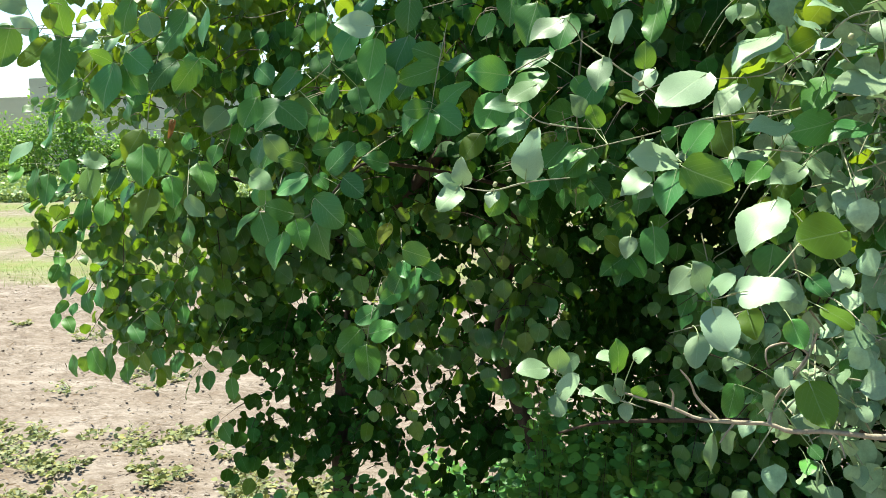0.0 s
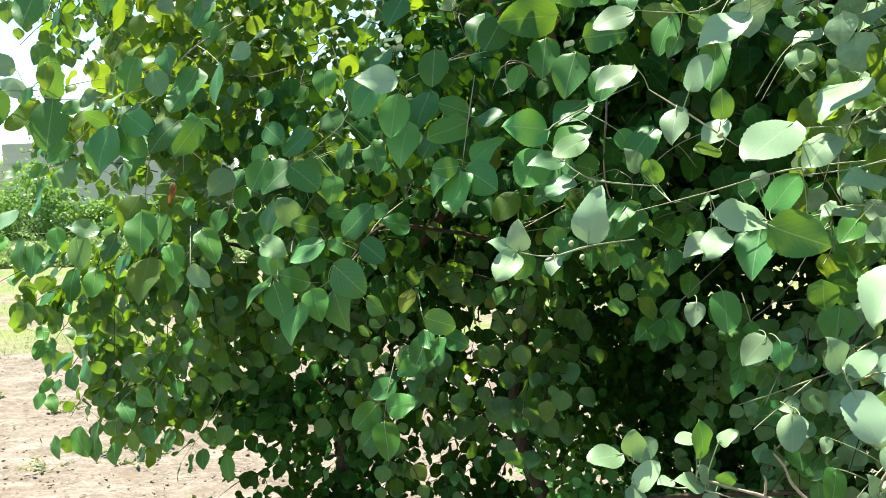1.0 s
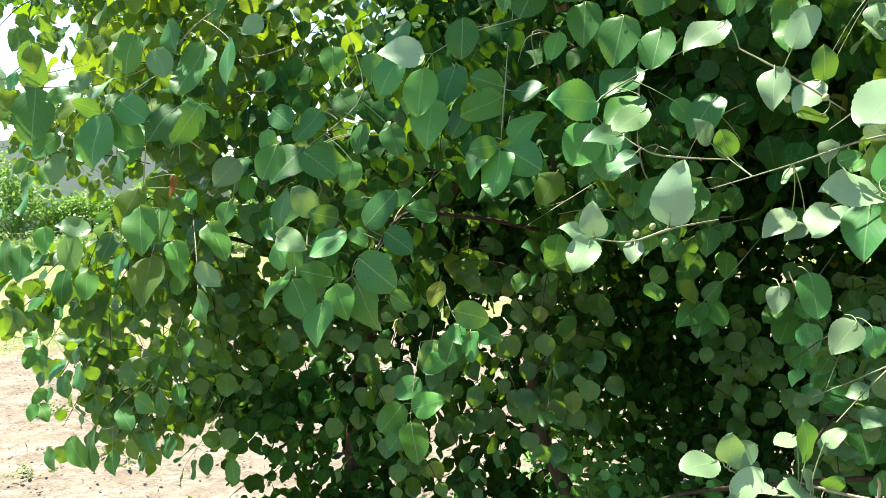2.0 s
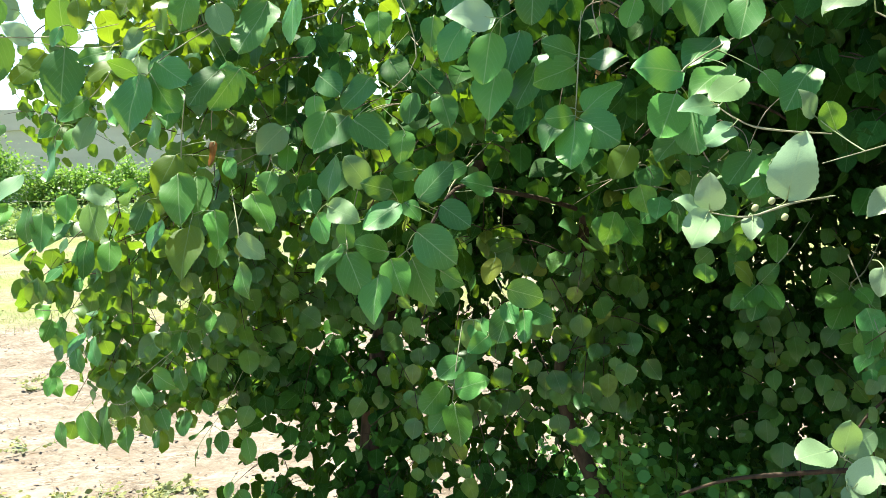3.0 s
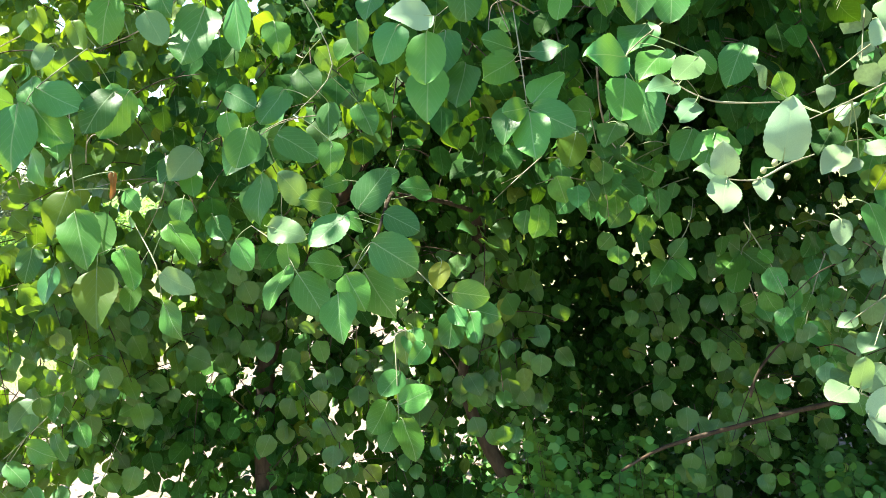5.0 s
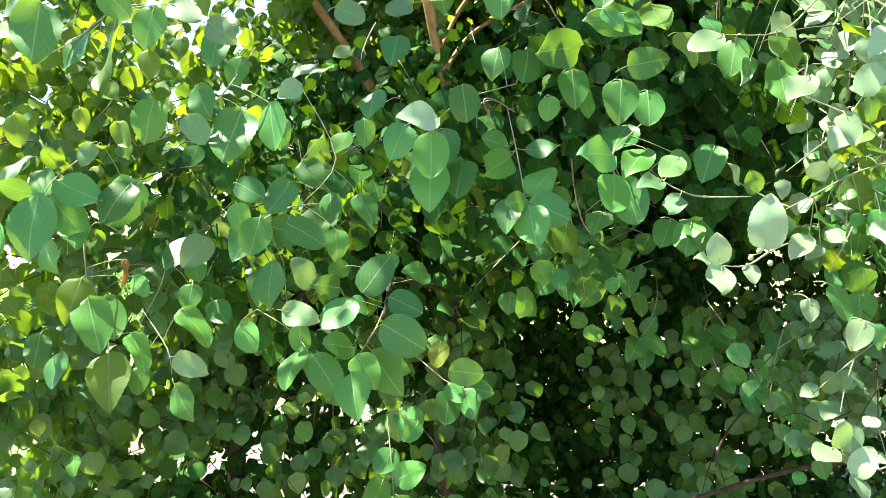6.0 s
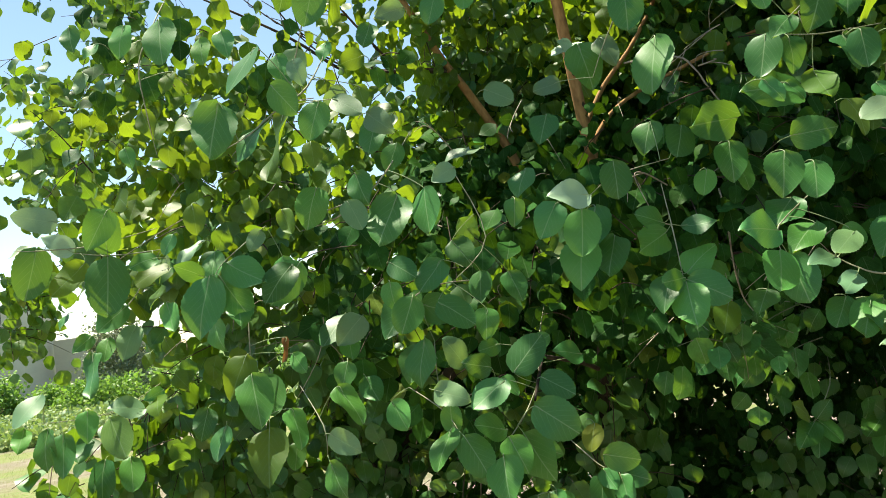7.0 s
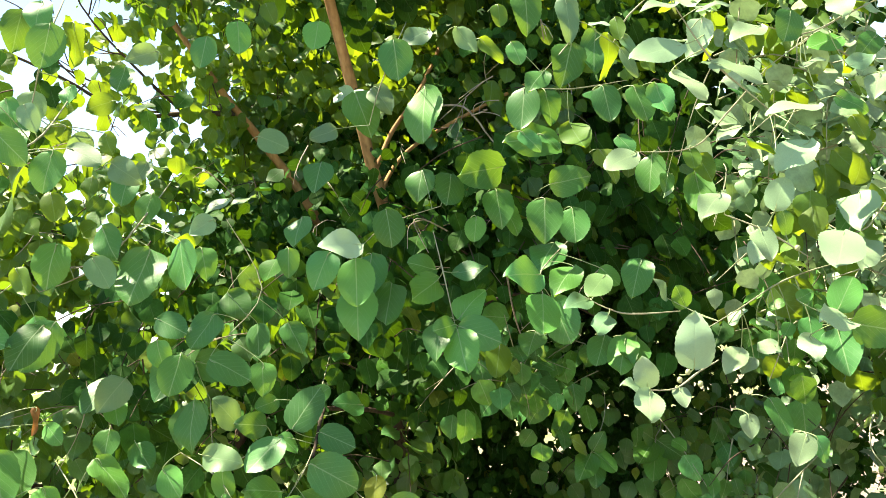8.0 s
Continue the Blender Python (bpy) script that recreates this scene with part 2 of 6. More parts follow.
def leaf_form(rows, cols, wide=0.86, point=1.0, teeth=0.0, fold=0.16, curl=0.12, wave=0.0, seed=0, swell=(0.56, 0.56)):
    """A leaf blade one long, base at the origin, tip at +y, face +z: verts, quads, uv."""
    rnd = np.random.RandomState(seed)
    ph = rnd.uniform(0, 6.28, 3)
    v = np.linspace(0, 1, rows) ** 0.9
    v[0], v[-1] = 0.0, 1.0
    t = v**0.86
    half = np.clip(t, 0, 1) ** swell[0] * np.clip(1 - t, 0, 1) ** swell[1]
    half = 0.5 * wide * half / half.max() * (1 - 0.15 * point * v**4)
    half[0], half[-1] = 0.03, 0.004
    v = v + 0.05 * point * np.clip((v - 0.86) / 0.14, 0, 1) ** 2
    verts, uv = [], []
    for i in range(rows):
        for j in range(cols):
            u = 2 * j / (cols - 1) - 1
            edge = abs(u) == 1
            h = half[i] * (1 - (teeth if edge and i % 2 and 0 < i < rows - 1 else 0))
            x = u * h
            dip = 0.03 * (1 - v[i]) ** 3 * abs(u) * (v[i] < 0.3)
            z = fold * abs(x) * (1 - 0.3 * v[i]) - curl * v[i] ** 2 + wave * (math.sin(7 * v[i] + ph[0] + u * 1.3) * u * u * 0.1 + 0.04 * math.sin(5 * v[i] + ph[1]))
            verts.append((x + 0.02 * wave * math.sin(3 * v[i] + ph[2]), v[i] - dip, z))
            uv.append((x + 0.5, v[i]))
    faces = [(i * cols + j, i * cols + j + 1, (i + 1) * cols + j + 1, (i + 1) * cols + j) for i in range(rows - 1) for j in range(cols - 1)]
    return np.array(verts), np.array(faces), np.array(uv)


def frames(tip, face):
    """Turns whose y goes along tip and whose z is near face, for arrays of both."""
    y = tip / np.linalg.norm(tip, axis=1, keepdims=True)
    z = face - (face * y).sum(1, keepdims=True) * y
    z /= np.linalg.norm(z, axis=1, keepdims=True) + 1e-9
    return np.stack([np.cross(y, z), y, z], 2)


def scatter(form, where, turns, sizes):
    """Many copies of a form as arrays for one mesh."""
    verts, faces, uv = form
    out = np.einsum("mij,nj->mni", turns, verts) * np.reshape(sizes, (-1, 1, 1)) + where[:, None]
    n = len(where)
    return out.reshape(-1, 3), (faces[None] + (np.arange(n) * len(verts))[:, None, None]).reshape(-1, faces.shape[1]), np.tile(uv, (n, 1))


def merged(name, chunks):
    """One mesh of several chunks of (verts, faces, uv)."""
    vs, fs, us, at = [], [], [], 0
    for v, f, u in chunks:
        vs.append(v), fs.append(f + at), us.append(u)
        at += len(v)
    return raw_mesh(name, np.concatenate(vs), np.concatenate(fs), np.concatenate(us))


def tube(points, radii, sides=6, knots=0.0, seed=0):
    """A tapered limb along points, smoothed: (verts, faces, uv)."""
    pts = [Vector(p) for p in points]
    rnd = random.Random(seed)
    fine, rad = [], []
    for i in range(len(pts) - 1):
        p0, p1, p2, p3 = pts[max(i - 1, 0)], pts[i], pts[i + 1], pts[min(i + 2, len(pts) - 1)]
        for k in range(4):
            s = k / 4
            fine.append(0.5 * ((2 * p1) + (p2 - p0) * s + (2 * p0 - 5 * p1 + 4 * p2 - p3) * s**2 + (3 * p1 - p0 - 3 * p2 + p3) * s**3))
            rad.append(radii[i] * (1 - s) + radii[i + 1] * s)
    fine.append(pts[-1]), rad.append(radii[-1])
    verts, faces = [], []
    side = Vector((1, 0, 0))
    for i, p in enumerate(fine):
        d = (fine[min(i + 1, len(fine) - 1)] - fine[max(i - 1, 0)]).normalized()
        side = (side - d * side.dot(d))
        side = side.normalized() if side.length > 1e-3 else d.orthogonal().normalized()
        up = d.cross(side)
        for j in range(sides):
            a = 2 * math.pi * j / sides
            r = rad[i] * (1 + knots * rnd.uniform(-1, 1))
            verts.append(p + side * (math.cos(a) * r) + up * (math.sin(a) * r))
    for i in range(len(fine) - 1):
        for j in range(sides):
            a, b = i * sides + j, i * sides + (j + 1) % sides
            faces.append((a, b, b + sides, a + sides))
    v = np.array([tuple(p) for p in verts])
    return v, np.array(faces), np.zeros((len(v), 2))


# ---- ground ----
def graded(lo, hi, a, b, step, grow):
    """Coordinates that are step apart between a and b and widen beyond."""
    mid = list(np.arange(a, b, step))
    up, s, x = [], step, b
    while x < hi:
        up.append(x)
        s *= grow
        x += s
    down, s, x = [], step, a
    while x > lo:
        s *= grow
        x -= s
        down.append(x)
    return np.array(down[::-1] + mid + up + [hi])


def build_ground():
    xs, ys = graded(-900, 900, -5.0, 1.5, 0.035, 1.09), graded(-300, 1500, 2.4, 9.0, 0.04, 1.09)
    gx, gy = np.meshgrid(xs, ys)
    z = np.zeros_like(gx)
    near = (np.abs(gx) < 40) & (gy < 40) & (gy > -20)
    for i, j in np.argwhere(near):
        x, y = gx[i, j], gy[i, j]
        h = 0.03 * noise.noise((x * 2.3, y * 2.3, 0.0))
        h += 0.028 * max(0.0, noise.noise((x * 9, y * 11, 3.0))) + 0.012 * noise.noise((x * 24, y * 24, 7.0))
        z[i, j] = h * min(1.0, 9.0 / max(y, 1.0))
    w = len(xs)
    idx = np.arange(len(xs) * len(ys)).reshape(len(ys), w)
    faces = np.stack([idx[:-1, :-1], idx[:-1, 1:], idx[1:, 1:], idx[1:, :-1]], -1).reshape(-1, 4)
    me = raw_mesh("ground", np.stack([gx, gy, z], -1).reshape(-1, 3), faces)
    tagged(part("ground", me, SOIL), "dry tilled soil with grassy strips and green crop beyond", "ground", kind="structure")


build_ground()


# ---- far wall and building ----
def box(bm, x0, x1, y0, y1, z0, z1):
    r = bmesh.ops.create_cube(bm, size=1.0)
    for v in r["verts"]:
        v.co = Vector(((x0 + x1) / 2 + v.co.x * (x1 - x0), (y0 + y1) / 2 + v.co.y * (y1 - y0), (z0 + z1) / 2 + v.co.z * (z1 - z0)))
    return r["verts"]


def build_wall():
    bm = bmesh.new()
    box(bm, -22.9, -13.3, 36.0, 40.0, 0.0, 3.24)
    wall = part("wall_far", bm, WALL_GREY)
    tagged(wall, "long grey plastered shed wall behind the hedge", "wall", kind="structure")
    bm = bmesh.new()
    box(bm, -22.95, -13.25, 35.94, 40.05, 3.243, 4.12)
    part("parapet", bm, WALL_GREY, wall, "grey upper band")
    bm = bmesh.new()
    box(bm, -22.97, -13.23, 35.90, 36.2, 3.19, 3.25)
    part("ledge", bm, WALL_GREY, wall)
    bm = bmesh.new()
    box(bm, -60.0, -23.0, 41.0, 41.3, 0.0, 3.5)
    box(bm, -13.1, -9.0, 39.0, 39.3, 0.0, 2.6)
    tagged(part("wall_boundary", bm, WALL_PALE), "pale plastered boundary wall beside the shed", "wall", kind="structure")


build_wall()


# ---- hedge, shrubs and crop ----
SPRAY = leaf_form(4, 2, 0.7, 1.0)


def shrub(name, centre, radii, count, size, material, label, category, seed, group=""):
    """A bush: short stems, and leaves in uneven clumps with gaps between."""
    rnd = np.random.RandomState(seed)
    thing = new(name)
    thing.location = (centre[0], centre[1], 0)
    clumps = rnd.normal(size=(max(14, count // 130), 3))
    clumps /= np.linalg.norm(clumps, axis=1, keepdims=True)
    clumps *= rnd.uniform(0.45, 1.0, (len(clumps), 1)) ** 0.5
    clumps[:, 2] = np.abs(clumps[:, 2]) * 0.9 + 0.05
    pick = rnd.randint(0, len(clumps), count)
    pos = (clumps[pick] + rnd.normal(size=(count, 3)) * 0.15) * radii
    pos[:, 2] = np.abs(pos[:, 2]) + 0.03
    out = pos / radii + rnd.normal(size=(count, 3)) * 0.5 + (0, 0, 0.4)
    tip = rnd.normal(size=(count, 3)) * 0.7 + pos / radii + (0, 0, -0.2)
    part("foliage", merged("foliage", [scatter(SPRAY, pos, frames(tip, out), size * rnd.uniform(0.6, 1.3, count))]), material, thing, kind="stuff")
    limbs = [tube([(0, 0, -0.05), c * radii * 0.5 + rnd.normal(size=3) * 0.05, c * radii * 0.95], [0.03, 0.02, 0.008], 5) for c in clumps[:10]]
    part("stems", merged("stems", limbs), BARK_DARK, thing)
    return tagged(thing, label, category, group)


for n, (x, y, rx, rz) in enumerate(((-21.5, 27, 2.2, 2.0), (-18.4, 26.5, 2.0, 1.9), (-15.7, 26.5, 1.6, 2.5), (-13.5, 27.3, 1.5, 1.35), (-11.7, 28.2, 0.9, 1.5), (-24.8, 27.5, 2.4, 1.9))):
    shrub("hedge_shrub", (x, y), np.array((rx, 1.4, rz)), 5400, 0.115, LEAF_HEDGE, "bright green leafy hedge shrub at the field edge", "shrub", 10 + n, "hedge shrubs")
for n, (x, y, rx, rz) in enumerate(((-9.6, 29, 1.2, 0.9), (-7.6, 27, 1.5, 1.0), (-5.2, 28, 1.5, 1.2), (-2.5, 29, 1.8, 1.5), (1.5, 29, 2.2, 1.7))):
    shrub("hedge_shrub", (x, y), np.array((rx, 1.2, rz)), 3400, 0.11, LEAF_HEDGE, "low green leafy hedge shrub at the field edge", "shrub", 30 + n, "hedge shrubs")
shrub("olive_shrub", (-8.2, 30.5), np.array((1.25, 1.2, 2.9)), 7000, 0.10, LEAF_OLIVE, "grey-green small-leaved shrub beside the pale wall", "shrub", 50)


def build_crop():
    """Knee-high crop and tufts of grass."""
    rnd = np.random.RandomState(3)
    n = 42000
    y = 17.6 + 10.5 * rnd.uniform(0, 1, n) ** 1.3
    x = -y * rnd.uniform(0.05, 0.85, n)
    z = rnd.uniform(0.02, 0.22, n)
    pos = np.stack([x, y, z], 1)
    out = rnd.normal(size=(n, 3)) * 0.6 + (0, -0.2, 0.8)
    tip = rnd.normal(size=(n, 3)) + (0, 0, 0.1)
    me = merged("crop_leaves", [scatter(SPRAY, pos, frames(tip, out), rnd.uniform(0.07, 0.15, n))])
    tagged(part("crop_field", me, LEAF_CROP), "low leafy green field crop in a dense stand", "crop", kind="stuff")
    blade = leaf_form(3, 3, 0.06, 1.0, fold=0.5, curl=0.25)
    n = 34000
    y = 7.7 + 9.8 * rnd.uniform(0, 1, n)
    x = -y * rnd.uniform(0.0, 0.85, n) - 0.3
    keep = np.sin(2.4 * y + 0.7 * np.sin(x)) > rnd.uniform(-1.2, 0.9, n)
    x, y = x[keep], y[keep]
    n = len(x)
    pos = np.stack([x, y, np.zeros(n)], 1)
    tip = rnd.normal(size=(n, 3)) * 0.45 + (0, 0, 1.0)
    me = merged("grass_blades", [scatter(blade, pos, frames(tip, rnd.normal(size=(n, 3)) + (0, -1, 0.2)), rnd.uniform(0.02, 0.06, n))])
    tagged(part("grass", me, GRASS), "thin yellow-green grass on the field strips", "grass", kind="stuff")


build_crop()

# ---- the tree: wood ----
tree = tagged(new("poplar_tree"), "leafy broad-crowned tree with round green leaves and orange-brown stems", "tree")


def limb(name, points, radii, material=BARK, sides=8, knots=0.06, seed=1, label=""):
    return part(name, merged(name, [tube(points, radii, sides, knots, seed)]), material, tree, label)


# Lower trunk and stem take darker bark, partly to put shade into colour.
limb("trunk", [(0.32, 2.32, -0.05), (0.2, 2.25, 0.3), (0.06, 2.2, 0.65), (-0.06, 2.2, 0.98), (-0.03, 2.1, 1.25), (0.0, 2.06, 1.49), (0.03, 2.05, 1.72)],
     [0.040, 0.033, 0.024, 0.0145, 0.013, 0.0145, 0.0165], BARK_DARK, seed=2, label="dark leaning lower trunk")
upper_stem = limb("stem", [(0.03, 2.05, 1.70), (0.05, 2.05, 1.91), (0.03, 2.03, 2.05), (0.0, 2.0, 2.33), (-0.05, 1.97, 2.8), (-0.1, 2.0, 3.3)],
     [0.0167, 0.0165, 0.0155, 0.0138, 0.011, 0.005], BARK, seed=12, label="orange-brown upper stem")
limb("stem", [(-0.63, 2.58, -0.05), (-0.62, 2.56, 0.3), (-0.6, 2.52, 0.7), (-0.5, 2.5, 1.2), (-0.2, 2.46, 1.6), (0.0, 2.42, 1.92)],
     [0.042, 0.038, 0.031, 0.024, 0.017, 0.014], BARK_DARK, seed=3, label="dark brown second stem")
limb("stem", [(0.0, 2.42, 1.90), (-0.06, 2.4, 2.06), (-0.15, 2.4, 2.23), (-0.24, 2.4, 2.39), (-0.4, 2.45, 2.8), (-0.5, 2.5, 3.4)],
     [0.014, 0.013, 0.012, 0.010, 0.008, 0.004], BARK, seed=13, label="orange-brown forked stem")
limb("branch", [(0.05, 2.07, 2.04), (0.12, 2.09, 2.14), (0.23, 2.1, 2.26), (0.4, 2.2, 2.5), (0.6, 2.4, 2.9)], [0.0062, 0.0056, 0.005, 0.0045, 0.003], seed=4)
limb("branch", [(0.05, 2.07, 1.98), (0.13, 2.1, 2.07), (0.24, 2.1, 2.13), (0.45, 2.0, 2.2), (0.7, 1.8, 2.25)], [0.0058, 0.0054, 0.005, 0.0045, 0.003], seed=5)
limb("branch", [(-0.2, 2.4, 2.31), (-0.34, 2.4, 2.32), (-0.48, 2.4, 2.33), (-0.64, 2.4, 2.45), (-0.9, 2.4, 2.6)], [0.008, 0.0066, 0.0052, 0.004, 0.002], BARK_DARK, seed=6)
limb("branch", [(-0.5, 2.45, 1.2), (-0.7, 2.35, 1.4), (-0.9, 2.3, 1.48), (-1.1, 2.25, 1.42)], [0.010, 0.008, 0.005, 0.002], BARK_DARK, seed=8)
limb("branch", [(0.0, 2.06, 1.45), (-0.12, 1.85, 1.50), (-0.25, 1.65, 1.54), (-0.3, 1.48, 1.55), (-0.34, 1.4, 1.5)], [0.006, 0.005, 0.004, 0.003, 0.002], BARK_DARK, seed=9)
limb("branch", [(1.6, 2.1, 0.5), (1.45, 1.7, 0.95), (1.05, 1.15, 1.2), (0.72, 0.97, 1.25), (0.5, 0.91, 1.262), (0.41, 0.9, 1.263), (0.35, 0.9, 1.268), (0.309, 0.905, 1.266), (0.285, 0.91, 1.272), (0.248, 0.915, 1.272), (0.21, 0.92, 1.273), (0.178, 0.925, 1.285), (0.146, 0.93, 1.293), (0.1, 0.95, 1.302)],
     [0.010, 0.009, 0.006, 0.004, 0.0034, 0.0036, 0.0026, 0.0030, 0.0023, 0.0027, 0.0020, 0.0021, 0.0015, 0.0010], TWIG, knots=0.16, seed=10, label="pale bare-barked low branch")

def knot(stem, at, size, turn):
    """A dark scar left by a shed twig: a low, slightly ridged swelling."""
    bm = bmesh.new()
    bmesh.ops.create_uvsphere(bm, u_segments=10, v_segments=6, radius=size)
    for v in bm.verts:
        v.co.y *= 0.45
        v.co.z *= 1.5 + 0.15 * math.sin(v.co.x * 900)
    bm.transform(Matrix.Translation(at) @ Matrix.Rotation(turn, 4, "Z"))
    for f in bm.faces:
        f.smooth = True
    part("knot", bm, BARK_DARK, stem, "dark knot in the bark")


for at, size, turn in (((0.047, 2.034, 1.93), 0.0045, 0.1), ((0.036, 2.032, 1.99), 0.0035, -0.3), ((0.03, 2.014, 2.08), 0.005, 0.2), ((0.012, 1.996, 2.15), 0.0035, -0.2), ((0.014, 1.994, 2.22), 0.004, 0.3)):
    knot(upper_stem, at, size, turn)


def bare_twigs(points, radius, count, seed):
    """A thin bare twig with short side shoots, dark against the sky."""
    rnd = np.random.RandomState(seed)
    pts = np.array(points)
    chunks = [tube(pts, np.linspace(radius, 0.0012, len(pts)), 5, 0.12, seed)]
    for _ in range(count):
        k = rnd.randint(0, len(pts) - 1)
        a = pts[k] + (pts[k + 1] - pts[k]) * rnd.uniform()
        d = (pts[k + 1] - pts[k]) + rnd.normal(size=3) * 0.09
        d *= rnd.uniform(0.06, 0.16) / np.linalg.norm(d)
        chunks.append(tube([a, a + d * 0.5 + rnd.normal(size=3) * 0.008, a + d], [0.002, 0.0016, 0.0009], 4))
    part("branchlet", merged("branchlet", chunks), BARK_DARK, tree)


bare_twigs([(-0.12, 2.46, 2.28), (-0.18, 2.53, 2.34), (-0.37, 2.6, 2.39), (-0.53, 2.66, 2.5), (-0.69, 2.71, 2.63), (-0.85, 2.75, 2.8)], 0.0055, 9, 31)
bare_twigs([(-0.21, 2.38, 2.3), (-0.39, 2.41, 2.33), (-0.51, 2.43, 2.37), (-0.62, 2.45, 2.49), (-0.7, 2.47, 2.66)], 0.0045, 8, 32)
bare_twigs([(-0.4, 2.45, 2.8), (-0.5, 2.5, 2.72), (-0.62, 2.52, 2.74), (-0.75, 2.55, 2.85)], 0.004, 6, 33)
bare_twigs([(-0.34, 2.4, 2.32), (-0.45, 2.3, 2.42), (-0.55, 2.25, 2.56), (-0.6, 2.2, 2.75)], 0.004, 6, 34)
limb("twig", [(0.12, 1.95, 2.15), (0.195, 1.85, 2.124), (0.225, 1.83, 2.087), (0.24, 1.82, 2.047), (0.264, 1.8, 1.987)], [0.0026, 0.0024, 0.0022, 0.002, 0.0014], TWIG, 6, 0.15, 41, "pale bare twig")
limb("twig", [(0.12, 1.62, 1.80), (0.115, 1.60, 1.74), (0.108, 1.59, 1.66), (0.112, 1.585, 1.6), (0.125, 1.58, 1.57)], [0.002, 0.002, 0.0018, 0.0016, 0.001], TWIG, 6, 0.15, 42, "pale bare twig")
limb("twig", [(0.06, 1.85, 1.6), (0.12, 1.8, 1.66), (0.19, 1.76, 1.68), (0.27, 1.72, 1.66), (0.34, 1.68, 1.6)], [0.004, 0.0036, 0.003, 0.0026, 0.0018], BARK_DARK, 6, 0.15, 43, "brown arching twig")

limb("branch", [(0.740, 1.600, 0.989), (0.629, 1.600, 1.005), (0.493, 1.600, 1.015), (0.334, 1.600, 1.012), (0.170, 1.600, 1.005), (0.076, 1.600, 0.979)], [0.0062, 0.0058, 0.0052, 0.0046, 0.0036, 0.0024], BARK_DARK, 7, 0.15, 44, "brown arching low branch")
limb("twig", [(0.454, 1.750, 1.000), (0.476, 1.750, 1.048), (0.521, 1.750, 1.091), (0.573, 1.750, 1.120)], [0.0034, 0.003, 0.0026, 0.002], BARK_DARK, 6, 0.15, 45)


def loose_twigs(lo, hi, count, material, seed):
    """Bare arching twigs between the leaves, each with a short fork."""
    rnd = np.random.RandomState(seed)
    for n in range(count):
        a = rnd.uniform(lo, hi)
        d = rnd.normal(size=3) * (0.07, 0.04, 0.05) + np.array((-0.04, -0.04, -0.03))
        bend = rnd.normal(size=3) * 0.012 + np.array((0, 0, 0.015))
        pts = [a, a + d * 0.35 + bend, a + d * 0.7 + bend * 1.2, a + d]
        fork = pts[1] + (d * 0.5 + rnd.normal(size=3) * 0.04)
        r = rnd.uniform(0.0009, 0.0017)
        chunks = [tube(pts, [r, r * 0.9, r * 0.7, r * 0.4], 5, 0.15, seed + n), tube([pts[1], (pts[1] + fork) / 2 + bend * 0.4, fork], [r * 0.7, r * 0.6, r * 0.35], 4)]
        part("twig", merged("twig", chunks), material, tree)


loose_twigs((0.0, 1.5, 1.55), (0.5, 1.85, 2.15), 22, TWIG, 81)
loose_twigs((-0.9, 1.7, 1.6), (-0.1, 2.0, 2.2), 20, TWIG, 82)
loose_twigs((-1.1, 2.1, 1.9), (-0.2, 2.4, 2.4), 16, BARK_DARK, 83)
loose_twigs((0.35, 0.98, 1.25), (0.7, 1.25, 1.95), 22, TWIG_GREEN, 84)
limb("twig", [(0.231, 0.918, 1.272), (0.207, 0.925, 1.297), (0.197, 0.922, 1.318), (0.185, 0.92, 1.333)], [0.0019, 0.0016, 0.0013, 0.0008], TWIG, 6, 0.2, 51)
limb("twig", [(0.285, 0.91, 1.272), (0.296, 0.93, 1.292), (0.312, 0.925, 1.323), (0.329, 0.92, 1.353), (0.335, 0.915, 1.38)], [0.0024, 0.0021, 0.0018, 0.0019, 0.0011], TWIG, 6, 0.2, 52)
limb("twig", [(0.329, 0.92, 1.353), (0.307, 0.915, 1.368), (0.281, 0.91, 1.364), (0.278, 0.908, 1.352), (0.282, 0.908, 1.341)], [0.0016, 0.0014, 0.0013, 0.0012, 0.0008], TWIG, 6, 0.2, 53)
limb("twig", [(0.33, 0.92, 1.345), (0.354, 0.92, 1.33), (0.385, 0.925, 1.322), (0.415, 0.93, 1.316)], [0.0014, 0.0012, 0.0012, 0.0009], TWIG_GREEN, 6, 0.2, 54)
# short side twigs of the pale low branch
for n, (a, b) in enumerate((((0.41, 0.90, 1.263), (0.425, 0.885, 1.30)), ((0.35, 0.90, 1.268), (0.362, 0.885, 1.243)), ((0.248, 0.915, 1.272), (0.228, 0.9, 1.252)), ((0.178, 0.925, 1.285), (0.173, 0.915, 1.312)))):
    limb("spur", [a, tuple((p + q) / 2 + 0.003 for p, q in zip(a, b)), b], [0.0018, 0.0013, 0.0008], TWIG, 5, 0.15, 60 + n)

limb("stem", [(1.78, 2.35, -0.05), (1.72, 2.25, 0.22), (1.6, 2.1, 0.5)], [0.022, 0.018, 0.011], BARK_DARK, seed=15, label="dark low side stem")

# ---- the tree: crown ----
BLADES = [leaf_form(8, 3, w, 0.5, 0.0, f * 0.6, c, 0.7, s, (0.5, 0.68) if s % 2 else (0.53, 0.6)) for s, (w, f, c) in enumerate(((0.95, 0.2, 0.1), (0.88, 0.1, 0.25), (1.0, 0.3, 0.05), (0.85, 0.05, -0.15)))]
PLAIN_BLADES = [leaf_form(6, 2, w, 0.5, 0.0, 0.0, c, 0.7, s, (0.5, 0.66)) for s, (w, c) in enumerate(((0.95, 0.1), (0.86, 0.2), (0.9, -0.1)))]
OUTWARD = np.array((-0.15, -1.0, 0.25))


